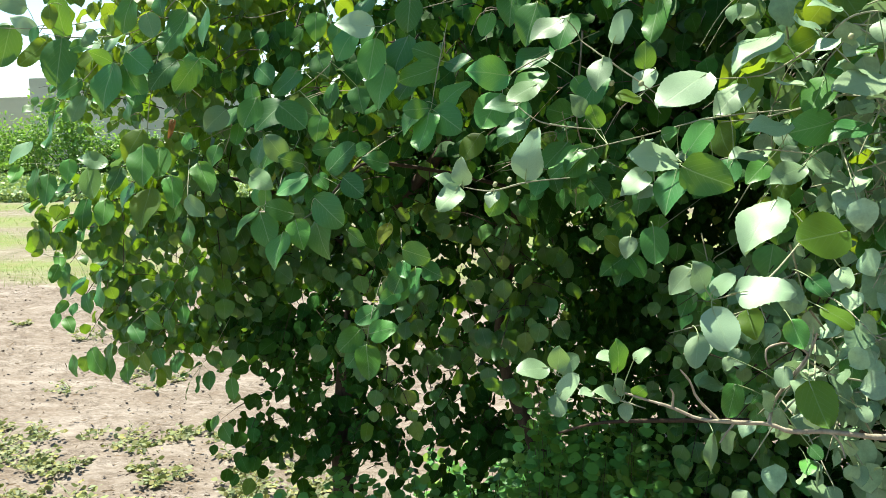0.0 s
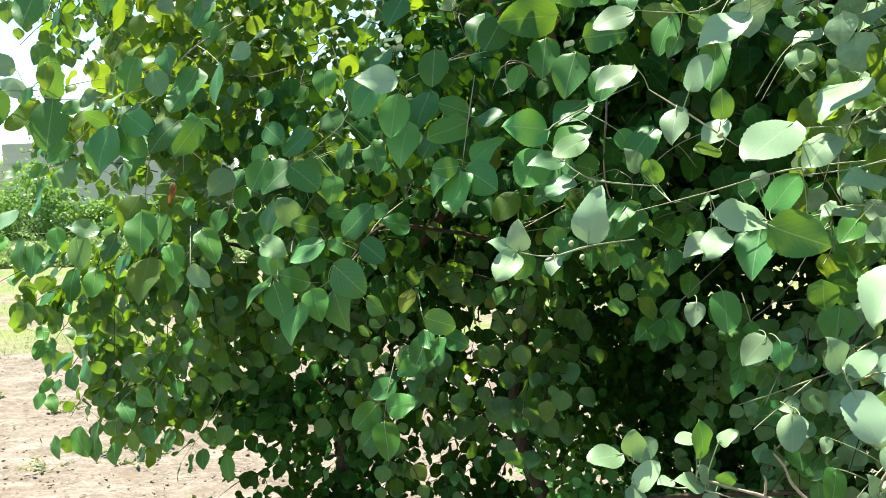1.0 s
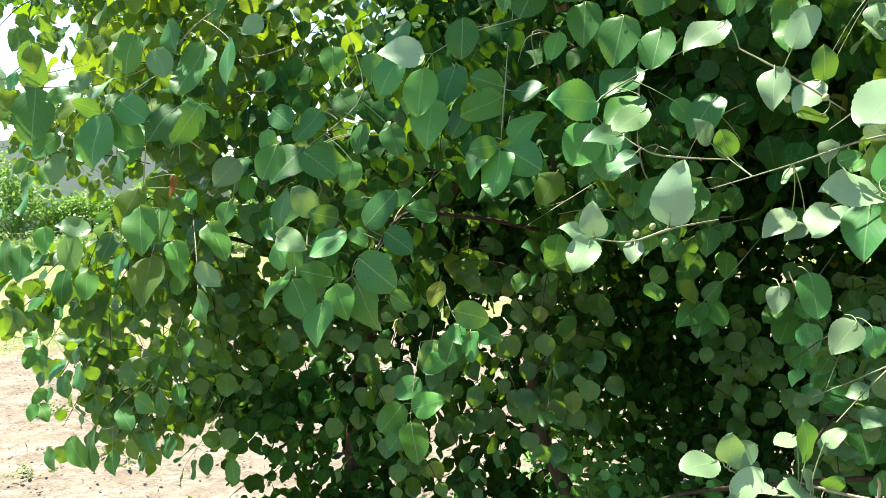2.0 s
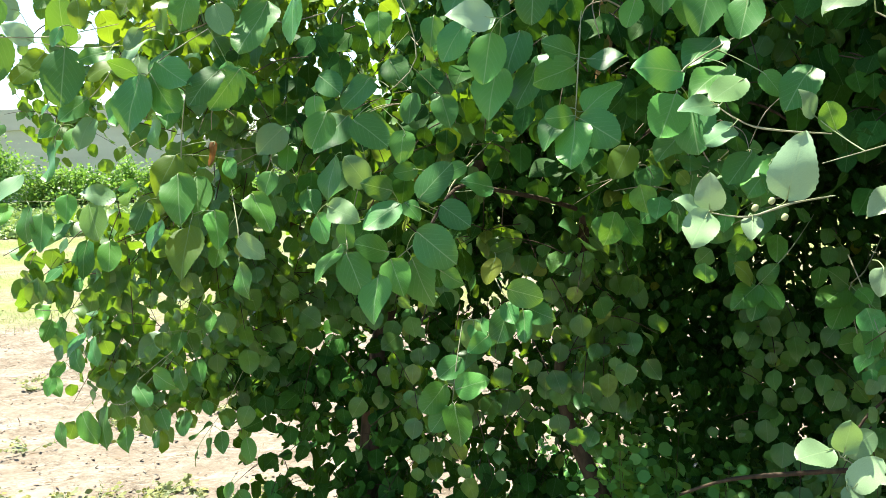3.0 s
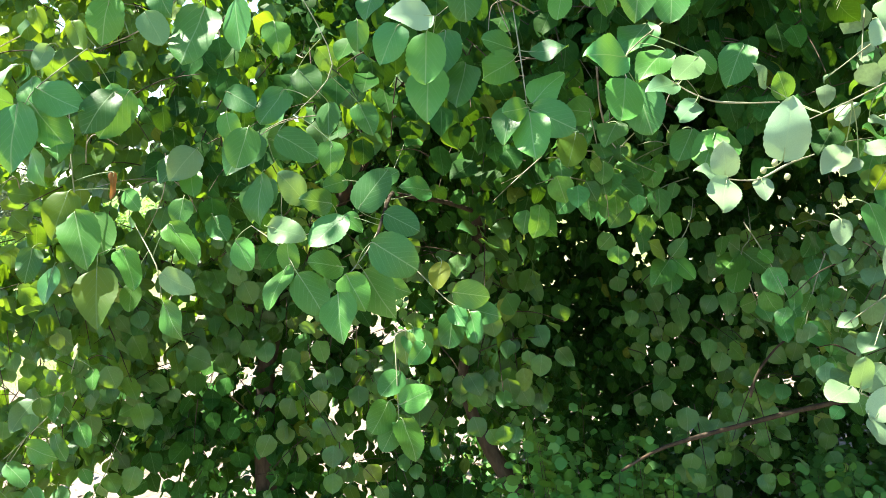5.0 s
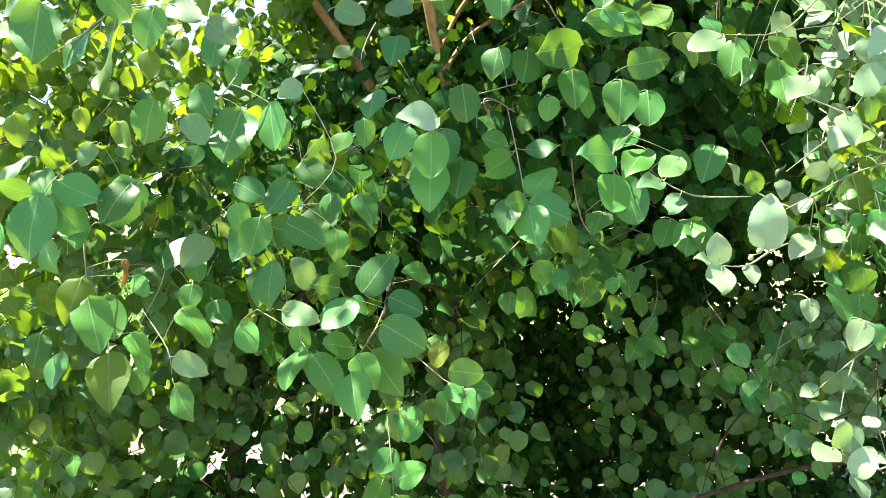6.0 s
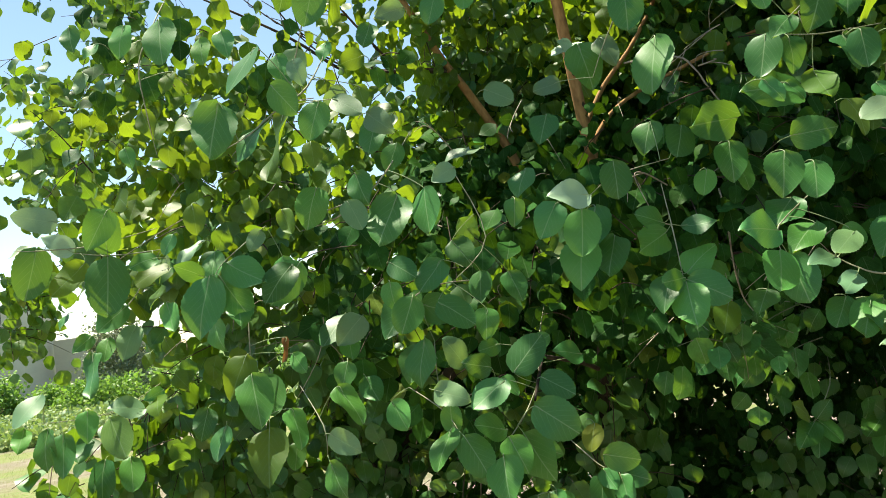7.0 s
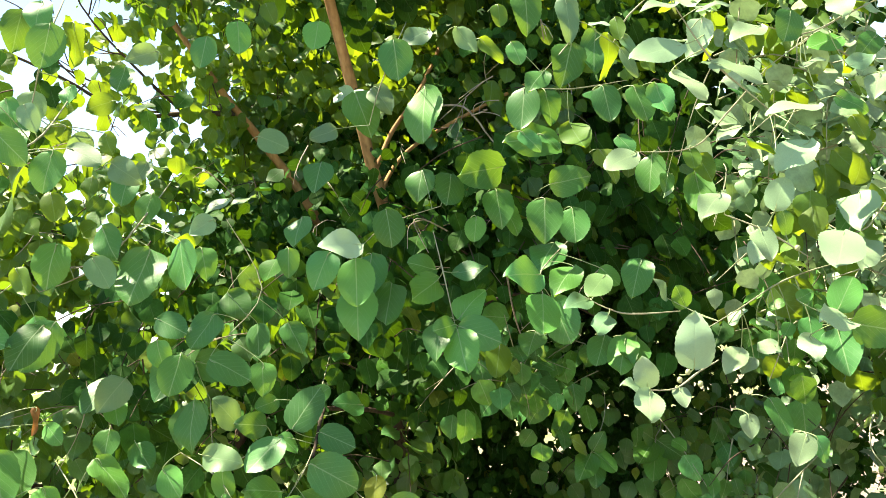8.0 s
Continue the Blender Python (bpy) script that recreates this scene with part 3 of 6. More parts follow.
def foliage(name, zones, size, material, seed, label="", face=OUTWARD, spread=0.75, droop=1.0, per=6, twigs=True, blades=BLADES):
    """Sprays of leaves: zones of (x, y, z, rx, ry, rz, sprays). Each spray is a short twig with alternate hanging leaves."""
    rnd = np.random.RandomState(seed)
    pos, along, wood = [], [], []
    for x, y, z, rx, ry, rz, count in zones:
        c = rnd.normal(size=(count, 3))
        c = c / np.linalg.norm(c, axis=1, keepdims=True) * rnd.uniform(0, 1, (count, 1)) ** (1 / 2.4) * (rx, ry, rz) + (x, y, z)
        d = rnd.normal(size=(count, 3)) * 0.6 + np.array((-0.25, -0.5, -0.35))
        d /= np.linalg.norm(d, axis=1, keepdims=True)
        reach = rnd.uniform(0.08, 0.18, (count, 1))
        for k in range(per):
            s = k / (per - 1)
            p = c + d * reach * (s - 0.3) + (0, 0, -0.03) * np.array([[s * s]])
            pos.append(p + rnd.normal(size=(count, 3)) * size * 0.42)
            along.append(d)
        if twigs:
            for a, b, r in zip(c, d, reach):
                wood.append((a - b * r * 0.35, a + b * r * 0.7))
    pos, along = np.concatenate(pos), np.concatenate(along)
    n = len(pos)
    tip = np.array((0, 0, -droop)) + along * 0.35 + rnd.normal(size=(n, 3)) * 0.42
    out = np.array(face) + rnd.normal(size=(n, 3)) * spread
    turns, sizes, kind = frames(tip, out), size * rnd.uniform(0.6, 1.15, n), rnd.randint(0, len(blades), n)
    chunks = [scatter(blades[k], pos[kind == k], turns[kind == k], sizes[kind == k]) for k in range(len(blades))]
    ob = part(name, merged(name, chunks), material, tree, label, "stuff")
    if wood:
        part("twig_mass", merged("twig_mass", [tube([a, (a + b) / 2 + (0, 0, 0.01), b], [0.0015, 0.0011, 0.0006], 4) for a, b in wood]), TWIG_GREEN if material in (LEAF_PALE, LEAF_OUTER) else BARK_DARK, tree, kind="stuff")
    return ob


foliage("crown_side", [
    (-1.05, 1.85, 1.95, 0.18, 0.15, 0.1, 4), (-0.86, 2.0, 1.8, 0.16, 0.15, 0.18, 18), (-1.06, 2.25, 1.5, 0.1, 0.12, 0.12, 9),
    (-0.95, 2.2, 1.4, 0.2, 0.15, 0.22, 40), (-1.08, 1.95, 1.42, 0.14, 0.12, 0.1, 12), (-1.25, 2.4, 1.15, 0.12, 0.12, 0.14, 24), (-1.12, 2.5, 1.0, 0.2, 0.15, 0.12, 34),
    (-0.92, 2.45, 1.12, 0.2, 0.15, 0.2, 40), (-0.75, 2.2, 1.6, 0.22, 0.15, 0.28, 28), (-0.6, 2.4, 1.4, 0.25, 0.15, 0.3, 44), (-0.66, 2.5, 1.74, 0.12, 0.1, 0.1, 16), (-0.82, 2.4, 1.33, 0.16, 0.1, 0.1, 18), (-0.6, 2.4, 1.29, 0.18, 0.1, 0.1, 16)], 0.052, LEAF_LIT_TONE, 21, "dense hanging leaves of the outer crown")
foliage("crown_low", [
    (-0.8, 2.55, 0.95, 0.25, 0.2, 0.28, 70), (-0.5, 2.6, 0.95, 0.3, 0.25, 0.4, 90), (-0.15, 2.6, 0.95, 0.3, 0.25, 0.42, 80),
    (-0.5, 2.5, 0.62, 0.2, 0.15, 0.14, 28), (-0.15, 2.5, 0.6, 0.2, 0.15, 0.15, 24), (-0.35, 3.5, 1.4, 0.35, 0.3, 0.35, 60), (-0.68, 2.5, 0.6, 0.12, 0.12, 0.12, 16), (-0.86, 2.42, 0.66, 0.1, 0.1, 0.1, 10), (-0.3, 2.6, 1.45, 0.4, 0.2, 0.25, 180), (0.3, 3.2, 1.1, 0.3, 0.2, 0.5, 110), (-0.42, 2.5, 1.34, 0.2, 0.1, 0.12, 18)], 0.05, LEAF_SHADE_TONE, 22, "small shaded leaves low in the crown", face=(0.0, -0.5, 1.0), spread=0.7, droop=0.6)
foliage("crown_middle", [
    (-0.15, 2.05, 1.35, 0.3, 0.1, 0.2, 20), (0.0, 2.0, 1.2, 0.16, 0.06, 0.25, 20), (-0.28, 1.85, 1.74, 0.28, 0.15, 0.08, 28), (-0.3, 2.2, 1.05, 0.3, 0.1, 0.2, 24), (-0.5, 2.0, 1.6, 0.25, 0.15, 0.15, 22)], 0.05, LEAF_LIT_TONE, 27, "shaded round leaves in the middle of the crown")
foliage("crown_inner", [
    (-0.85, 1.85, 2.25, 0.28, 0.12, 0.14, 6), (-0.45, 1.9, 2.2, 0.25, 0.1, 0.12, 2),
    (0.15, 1.62, 1.85, 0.35, 0.12, 0.22, 26), (-0.15, 1.65, 1.72, 0.22, 0.1, 0.16, 18), (0.48, 1.5, 1.8, 0.2, 0.1, 0.25, 26), (0.08, 1.9, 1.62, 0.2, 0.12, 0.16, 30), (-0.5, 1.85, 1.75, 0.3, 0.1, 0.2, 20), (-0.3, 1.8, 1.5, 0.2, 0.1, 0.12, 8)], 0.05, LEAF_SHADE_TONE, 61, "green hanging leaves behind the outer twigs", face=(-0.1, -1.0, 0.45), spread=0.5)
foliage("crown_inner", [(0.62, 2.1, 1.2, 0.2, 0.12, 0.25, 11), (0.88, 2.2, 0.95, 0.22, 0.15, 0.28, 15), (0.52, 2.0, 0.85, 0.15, 0.12, 0.15, 14), (0.75, 1.75, 1.2, 0.15, 0.1, 0.22, 9), (1.15, 2.3, 1.1, 0.2, 0.15, 0.3, 16), (0.42, 2.1, 1.12, 0.1, 0.1, 0.25, 6)], 0.048, LEAF_LIT_TONE, 62, "green leaves hanging in front of the dark hollow", face=(-0.4, -1.0, 0.5), spread=0.5)
foliage("crown_fringe", [(0.09, 1.62, 1.56, 0.11, 0.06, 0.06, 9), (0.28, 1.75, 1.52, 0.12, 0.08, 0.06, 6)], 0.05, LEAF_OUTER, 63, "leaves hanging along the upper edge of the hollow", spread=0.5)
# Some zones, beside and overhead, are unseen and added to block skylight.
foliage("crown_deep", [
    (0.75, 2.9, 0.95, 0.5, 0.3, 0.75, 300), (0.5, 3.15, 0.95, 0.5, 0.2, 0.7, 260), (0.5, 3.5, 0.7, 0.6, 0.3, 0.7, 260), (1.4, 2.8, 1.0, 0.6, 0.4, 0.9, 720), (0.2, 3.0, 1.7, 0.8, 0.3, 0.5, 620), (1.2, 3.2, 1.9, 1.0, 0.5, 0.6, 800), (2.3, 2.5, 1.2, 0.6, 0.9, 1.2, 800), (1.8, 1.8, 0.9, 0.45, 0.4, 0.9, 400), (0.4, 2.4, 1.95, 0.9, 0.6, 0.18, 600), (0.9, 2.3, 2.3, 0.8, 0.7, 0.2, 500), (1.35, 1.0, 1.5, 0.35, 0.4, 0.8, 420), (1.3, 3.5, 0.9, 0.5, 0.3, 0.9, 200), (0.7, 4.0, 0.6, 0.8, 0.3, 0.6, 220), (0.72, 3.5, 1.1, 0.4, 0.2, 0.3, 110), (0.95, 3.3, 0.65, 0.5, 0.2, 0.4, 130), (1.1, 3.3, 1.6, 0.45, 0.2, 0.35, 110), (1.6, 3.2, 0.6, 0.5, 0.25, 0.5, 160)], 0.041, LEAF_SHADE_TONE, 26, "dark crowded leaves deep inside the crown, with unseen light-blocking masses", face=(0.0, -0.5, 1.0), spread=0.7, droop=0.6, per=7, twigs=False, blades=PLAIN_BLADES)
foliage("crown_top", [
    (-1.5, 2.9, 2.35, 0.3, 0.3, 0.28, 34), (-1.25, 2.75, 2.2, 0.26, 0.3, 0.24, 46), (-0.7, 2.5, 2.18, 0.25, 0.25, 0.12, 26), (-1.1, 2.5, 2.5, 0.25, 0.2, 0.25, 40), (-0.85, 2.3, 2.3, 0.2, 0.12, 0.13, 26), (-0.2, 2.5, 2.75, 0.3, 0.25, 0.2, 90), (-0.7, 2.3, 2.0, 0.3, 0.2, 0.2, 56), (-0.25, 2.85, 1.8, 0.45, 0.2, 0.45, 190), (-1.5, 2.7, 1.85, 0.12, 0.2, 0.15, 24), (-1.0, 2.5, 1.95, 0.3, 0.2, 0.2, 46), (-0.05, 2.65, 2.2, 0.4, 0.25, 0.35, 170), (0.42, 1.95, 2.0, 0.25, 0.2, 0.22, 50), (0.5, 2.3, 2.3, 0.3, 0.15, 0.25, 60)], 0.046, LEAF_LIT_TONE, 23, "light-pierced leaves of the upper crown, the light put into their colour")
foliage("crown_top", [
    (0.3, 2.7, 2.1, 0.6, 0.35, 0.5, 480), (0.3, 2.8, 2.65, 0.42, 0.4, 0.3, 90), (0.8, 2.1, 1.95, 0.4, 0.5, 0.3, 300), (1.4, 1.9, 1.9, 0.5, 0.6, 0.5, 260), (0.95, 2.1, 2.35, 0.4, 0.4, 0.3, 150), (0.7, 2.5, 2.6, 0.4, 0.3, 0.25, 60)], 0.047, LEAF_SHADE_TONE, 43, "crowded leaves behind the upright stem", twigs=False, blades=PLAIN_BLADES)
foliage("crown_thin", [
    (-0.9, 1.95, 1.8, 0.18, 0.15, 0.25, 7), (-0.75, 2.2, 2.12, 0.3, 0.2, 0.14, 20), (-1.0, 2.55, 2.2, 0.3, 0.2, 0.25, 26), (0.0, 2.48, 2.4, 0.35, 0.12, 0.3, 80), (0.45, 2.3, 2.35, 0.3, 0.12, 0.22, 50), (0.6, 2.1, 2.2, 0.2, 0.1, 0.15, 16), (0.3, 2.02, 2.6, 0.42, 0.2, 0.12, 60), (0.5, 2.2, 2.45, 0.3, 0.1, 0.16, 70), (0.2, 2.3, 2.35, 0.25, 0.1, 0.2, 24), (-0.75, 2.1, 2.3, 0.25, 0.12, 0.16, 13), (-0.35, 2.55, 2.6, 0.22, 0.1, 0.16, 9), (-0.5, 2.3, 2.4, 0.25, 0.1, 0.14, 11), (-1.05, 2.25, 2.25, 0.25, 0.15, 0.2, 12), (-0.75, 2.05, 1.95, 0.3, 0.12, 0.18, 26), (0.45, 1.8, 2.05, 0.25, 0.15, 0.2, 12), (0.34, 1.15, 2.0, 0.2, 0.08, 0.14, 6), (0.4, 1.12, 1.75, 0.12, 0.06, 0.12, 4)], 0.048, LEAF_YELLOW, 28, "yellow-green leaves of the upper crown, toned as backlit", twigs=False)
foliage("crown_sunny", [
    (0.45, 1.05, 1.45, 0.08, 0.06, 0.12, 7),
    (0.5, 1.3, 1.6, 0.2, 0.12, 0.2, 14), (0.65, 1.35, 1.45, 0.2, 0.15, 0.25, 16), (0.45, 1.45, 1.35, 0.2, 0.1, 0.2, 12)], 0.046, LEAF_OUTER, 24, "sunlit pale green leaves of the outer crown", face=(-0.1, -0.7, 0.9))
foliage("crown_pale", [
    (0.42, 1.15, 1.75, 0.12, 0.06, 0.14, 4), (0.55, 1.25, 1.9, 0.22, 0.12, 0.14, 15), (0.58, 1.3, 1.6, 0.2, 0.12, 0.2, 14), (0.7, 1.35, 1.45, 0.18, 0.12, 0.25, 15), (0.5, 0.98, 1.22, 0.09, 0.05, 0.08, 14), (0.55, 1.0, 1.5, 0.1, 0.06, 0.12, 8), (0.62, 1.0, 1.72, 0.1, 0.06, 0.1, 6), (0.36, 1.14, 2.0, 0.2, 0.08, 0.14, 7), (0.5, 1.1, 1.85, 0.12, 0.08, 0.1, 9), (0.65, 1.2, 2.1, 0.2, 0.1, 0.12, 10)], 0.044, LEAF_PALE, 29, "pale leaves of the outer crown, sunlight put into their colour", face=(-0.15, -0.55, 1.0), spread=0.5, droop=0.6, per=5)
foliage("crown_pale", [(0.45, 1.0, 1.6, 0.1, 0.05, 0.18, 24), (0.42, 0.98, 1.38, 0.1, 0.05, 0.1, 16), (0.4, 1.0, 1.25, 0.1, 0.05, 0.06, 10), (0.62, 1.15, 1.65, 0.2, 0.1, 0.2, 26), (0.6, 1.15, 1.95, 0.22, 0.1, 0.14, 18), (0.6, 1.15, 1.3, 0.18, 0.1, 0.16, 34)], 0.032, LEAF_PALE, 72, "small pale leaves at the sunny edge, toned as sunlit", face=(-0.15, -0.6, 1.0), spread=0.6, droop=0.5, per=5)
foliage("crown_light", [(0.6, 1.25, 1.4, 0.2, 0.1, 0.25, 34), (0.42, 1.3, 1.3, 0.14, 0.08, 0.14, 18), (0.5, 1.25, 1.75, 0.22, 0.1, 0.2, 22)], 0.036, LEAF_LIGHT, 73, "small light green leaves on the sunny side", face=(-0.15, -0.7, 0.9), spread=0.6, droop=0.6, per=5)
foliage("crown_thin", [(0.5, 1.2, 1.95, 0.25, 0.1, 0.15, 8), (0.55, 1.25, 1.6, 0.2, 0.1, 0.2, 6)], 0.042, LEAF_YELLOW, 71, "scattered yellow-green leaves of the sunny side, toned as backlit", twigs=False, per=4)
# Mostly unseen leaf masses, added to keep sun and sky out of the crown.
foliage("crown_over", [(-0.5, 1.72, 2.85, 0.38, 0.2, 0.12, 20), (-0.05, 1.85, 2.85, 0.28, 0.16, 0.1, 44), (0.6, 3.9, 2.1, 0.9, 0.4, 0.8, 620), (1.9, 3.9, 1.9, 0.9, 0.5, 0.9, 480), (0.5, 3.6, 3.1, 0.52, 0.35, 0.35, 400), (1.2, 3.3, 3.1, 0.65, 0.7, 0.3, 420), (0.95, 1.3, 3.0, 0.45, 0.5, 0.25, 300), (1.6, 0.5, 1.8, 0.5, 0.5, 0.9, 420), (1.5, 0.8, 2.8, 0.5, 0.6, 0.3, 260), (1.45, 2.2, 3.1, 0.6, 0.6, 0.3, 360), (1.6, 1.6, 2.9, 0.5, 0.5, 0.3, 260), (0.8, 3.0, 3.3, 0.8, 0.6, 0.3, 300), (1.9, 2.6, 2.9, 0.6, 0.7, 0.5, 300), (0.0, 1.62, 2.68, 0.14, 0.1, 0.1, 9), (0.3, 2.02, 2.6, 0.42, 0.2, 0.12, 60), (0.3, 2.45, 3.25, 0.4, 0.35, 0.15, 26), (-0.9, 2.0, 2.95, 0.25, 0.3, 0.25, 12), (-0.45, 1.75, 2.75, 0.25, 0.12, 0.12, 14), (1.0, 2.8, 2.5, 0.7, 0.5, 0.4, 300), (1.6, 3.4, 2.4, 0.9, 0.9, 1.2, 500), (0.7, 3.7, 2.3, 0.8, 0.4, 0.8, 280)], 0.07, LEAF_SHADE_TONE, 25, "mostly unseen leaves added to shade the crown", twigs=False, blades=PLAIN_BLADES)


def build_shoots():
    """Young shoots round the foot of the stems: upright, with small round leaves in pairs."""
    rnd = np.random.RandomState(8)
    disc = leaf_form(6, 2, 0.95, 0.4, 0.0, 0.0, 0.1, 0.6, 4)
    thing = tagged(new("basal_shoots"), "green young shoots with small round leaves under the tree", "undergrowth")
    pos, out, wood = [], [], []
    spots = [(0.1, 2.0, 0.1, 0.92, 40), (0.26, 2.05, 0.1, 0.82, 34), (-0.1, 2.15, 0.14, 0.6, 26), (-0.35, 2.25, 0.16, 0.58, 36), (0.5, 2.1, 0.16, 0.45, 18), (-0.55, 2.35, 0.12, 0.3, 10), (0.85, 1.9, 0.12, 0.7, 26), (0.2, 1.85, 0.12, 0.55, 20), (-0.15, 1.95, 0.14, 0.5, 18)]
    spots += [(x, 2.75 + 0.5 * (k % 2), 0.17, 0.42, 22) for k, x in enumerate((-0.1, 0.1, 0.3, 0.5, 0.75, 1.0, 1.25))] + [(1.15, 2.0, 0.2, 0.6, 24), (0.7, 1.75, 0.15, 0.5, 16), (1.3, 2.4, 0.2, 0.6, 26), (1.55, 2.1, 0.2, 0.55, 24), (1.0, 1.6, 0.15, 0.5, 18), (1.3, 1.7, 0.2, 0.5, 20), (1.7, 2.7, 0.25, 0.6, 22)]
    for x, y, r, h, count in spots:
        for _ in range(count):
            foot = np.array((x + rnd.normal() * r * 0.8, y + rnd.normal() * r * 0.6, 0.0))
            top = foot + (rnd.normal() * 0.06, rnd.normal() * 0.06, h * rnd.uniform(0.55, 1.05))
            wood.append(tube([foot, (foot + top) / 2 + rnd.normal(size=3) * 0.012, top], [0.0014, 0.0011, 0.0005], 4))
            for s in np.arange(0.22, 1.02, 0.035):
                for side in (0, 1):
                    a = rnd.uniform(0, 6.28)
                    arm = np.array((math.cos(a), math.sin(a), 0.25))
                    pos.append(foot + (top - foot) * s + arm * 0.018)
                    out.append(arm)
    pos, out = np.array(pos), np.array(out)
    n = len(pos)
    face = rnd.normal(size=(n, 3)) * 0.35 + (0, -0.6, 0.8)
    part("shoot_leaves", merged("shoot_leaves", [scatter(disc, pos, frames(out + (0, 0, -0.2), face), rnd.uniform(0.02, 0.04, n))]), LEAF_LOW, thing, kind="stuff")
    part("shoot_wood", merged("shoot_wood", wood), BARK_DARK, thing, kind="stuff")


build_shoots()


# ---- clods, litter and weeds on the field ----
def clod_form(seed):
    """A rough lump of dry soil, one across."""
    rnd = np.random.RandomState(seed)
    bm = bmesh.new()
    bmesh.ops.create_icosphere(bm, subdivisions=1, radius=0.5)
    for v in bm.verts:
        v.co *= rnd.uniform(0.7, 1.15)
        v.co.z *= 0.45
        v.co.x *= 1.5
    bm.verts.ensure_lookup_table()
    v = np.array([tuple(x.co) for x in bm.verts])
    f = np.array([[x.index for x in p.verts] for p in bm.faces])
    bm.free()
    return v, f, np.zeros((len(v), 2))


def build_clods():
    rnd = np.random.RandomState(14)
    chunks = []
    for k in range(3):
        n = 3600
        y = 2.9 + 6.0 * rnd.uniform(0, 1, n) ** 1.4
        x = -y * rnd.uniform(-0.15, 0.80, n)
        band = np.array([noise.noise((p * 0.9, q * 3.5, 9.0)) for p, q in zip(x, y)]) > rnd.uniform(-0.5, 0.35, n)
        x, y = x[band], y[band]
        n = len(x)
        a = rnd.uniform(0, 6.28, n)
        tip = np.stack([np.cos(a), np.sin(a), rnd.normal(size=n) * 0.2], 1)
        z = np.array([0.03 * noise.noise((p * 2.3, q * 2.3, 0.0)) for p, q in zip(x, y)]) * np.minimum(1, 9 / y)
        chunks.append(scatter(clod_form(k), np.stack([x, y, z + 0.008], 1), frames(tip, np.tile((0.0, 0, 1), (n, 1)) + rnd.normal(size=(n, 3)) * 0.2), rnd.uniform(0.2, 1.0, n) ** 5 * 0.022 + 0.003))
    me = merged("clods", chunks)
    me.polygons.foreach_set("use_smooth", np.zeros(len(me.polygons), bool))
    tagged(part("soil_clods", me, SOIL), "crumbled dry clods strewn over the tilled soil", "soil", kind="stuff")
    # dry stalks and leaf litter
    n = 2600
    y = 2.9 + 5.5 * rnd.uniform(0, 1, n) ** 1.5
    x = -y * rnd.uniform(-0.1, 0.80, n)
    band = np.array([noise.noise((p * 0.9, q * 3.5, 4.0)) for p, q in zip(x, y)]) > rnd.uniform(-0.5, 0.35, n)
    x, y = x[band], y[band]
    n = len(x)
    tip = rnd.normal(size=(n, 3)) * (1.6, 0.7, 0.15)
    sliver = leaf_form(3, 3, 0.22, 1.0, fold=0.2, curl=0.08)
    me = merged("litter", [scatter(sliver, np.stack([x, y, np.full(n, 0.016)], 1), frames(tip, np.tile((0.0, 0, 1), (n, 1)) + rnd.normal(size=(n, 3)) * 0.4), rnd.uniform(0.012, 0.045, n))])
    tagged(part("dry_litter", me, LITTER), "dry brown stalks and leaf litter on the soil", "litter", kind="stuff")


build_clods()


def weed(x, y, height, seed):
    """A low field weed: a few leaning stems with broad leaves."""
    rnd = np.random.RandomState(seed)
    thing = new("field_weed")
    thing.location = (x, y, 0.0)
    pos, out, wood = [], [], []
    for _ in range(rnd.randint(6, 13)):
        a = rnd.uniform(0, 6.28)
        top = np.array((math.cos(a) * height * 1.3, math.sin(a) * height * 1.3, height * rnd.uniform(0.25, 0.7)))
        wood.append(tube([(0, 0, -0.01), tuple(top * (0.5, 0.5, 0.65)), tuple(top)], [0.0016, 0.0012, 0.0006], 4))
        for s in np.arange(0.15, 1.05, 0.11):
            arm = np.array((math.cos(a + rnd.normal()), math.sin(a + rnd.normal()), 0.1))
            pos.append(top * s + arm * 0.01)
            out.append(arm)
    pos, out = np.array(pos), np.array(out)
    n = len(pos)
    part("foliage", merged("foliage", [scatter(SPRAY, pos, frames(out, rnd.normal(size=(n, 3)) * 0.6 + (0, -0.2, 0.7)), rnd.uniform(0.012, 0.038, n))]), LEAF_WEED, thing, kind="stuff")
    part("stem", merged("stem", wood), STALK, thing)
    return tagged(thing, "low straggling grey-green weed on dry soil", "weed", "field weeds")


weeds = random.Random(4)
for n in range(64):
    y = 2.95 + 0.95 * weeds.random() ** 1.4
    weed(-0.7 - weeds.random() * 2.0 - (y - 3.2) * 0.4, y, weeds.uniform(0.03, 0.10), 100 + n)
for n in range(14):
    y = weeds.uniform(4.5, 8.0)
    weed(-y * weeds.uniform(0.2, 0.7), y, weeds.uniform(0.05, 0.12), 200 + n)


# ---- outer twigs ----
HERO = [leaf_form(21, 5, 1.0, p * 0.5, 0.045, f * 0.45, c * 0.8, w * 0.9, s, q) for s, (p, f, c, w, q) in enumerate(((0.5, 0.10, 0.08, 0.5, (0.56, 0.52)), (0.7, 0.16, 0.14, 0.8, (0.5, 0.66)), (0.6, 0.05, 0.05, 0.35, (0.54, 0.56)), (0.9, 0.22, 0.10, 0.6, (0.5, 0.7)), (1.1, 0.08, -0.08, 0.8, (0.52, 0.62)), (0.8, 0.14, 0.2, 0.9, (0.5, 0.64))))]
BLADE = {}
dice = random.Random(11)


def blade_mesh(kind, material):
    if (kind, material.name) not in BLADE:
        me = merged("leaf", [HERO[kind]])
        me.materials.append(material)
        BLADE[kind, material.name] = me
    return BLADE[kind, material.name]


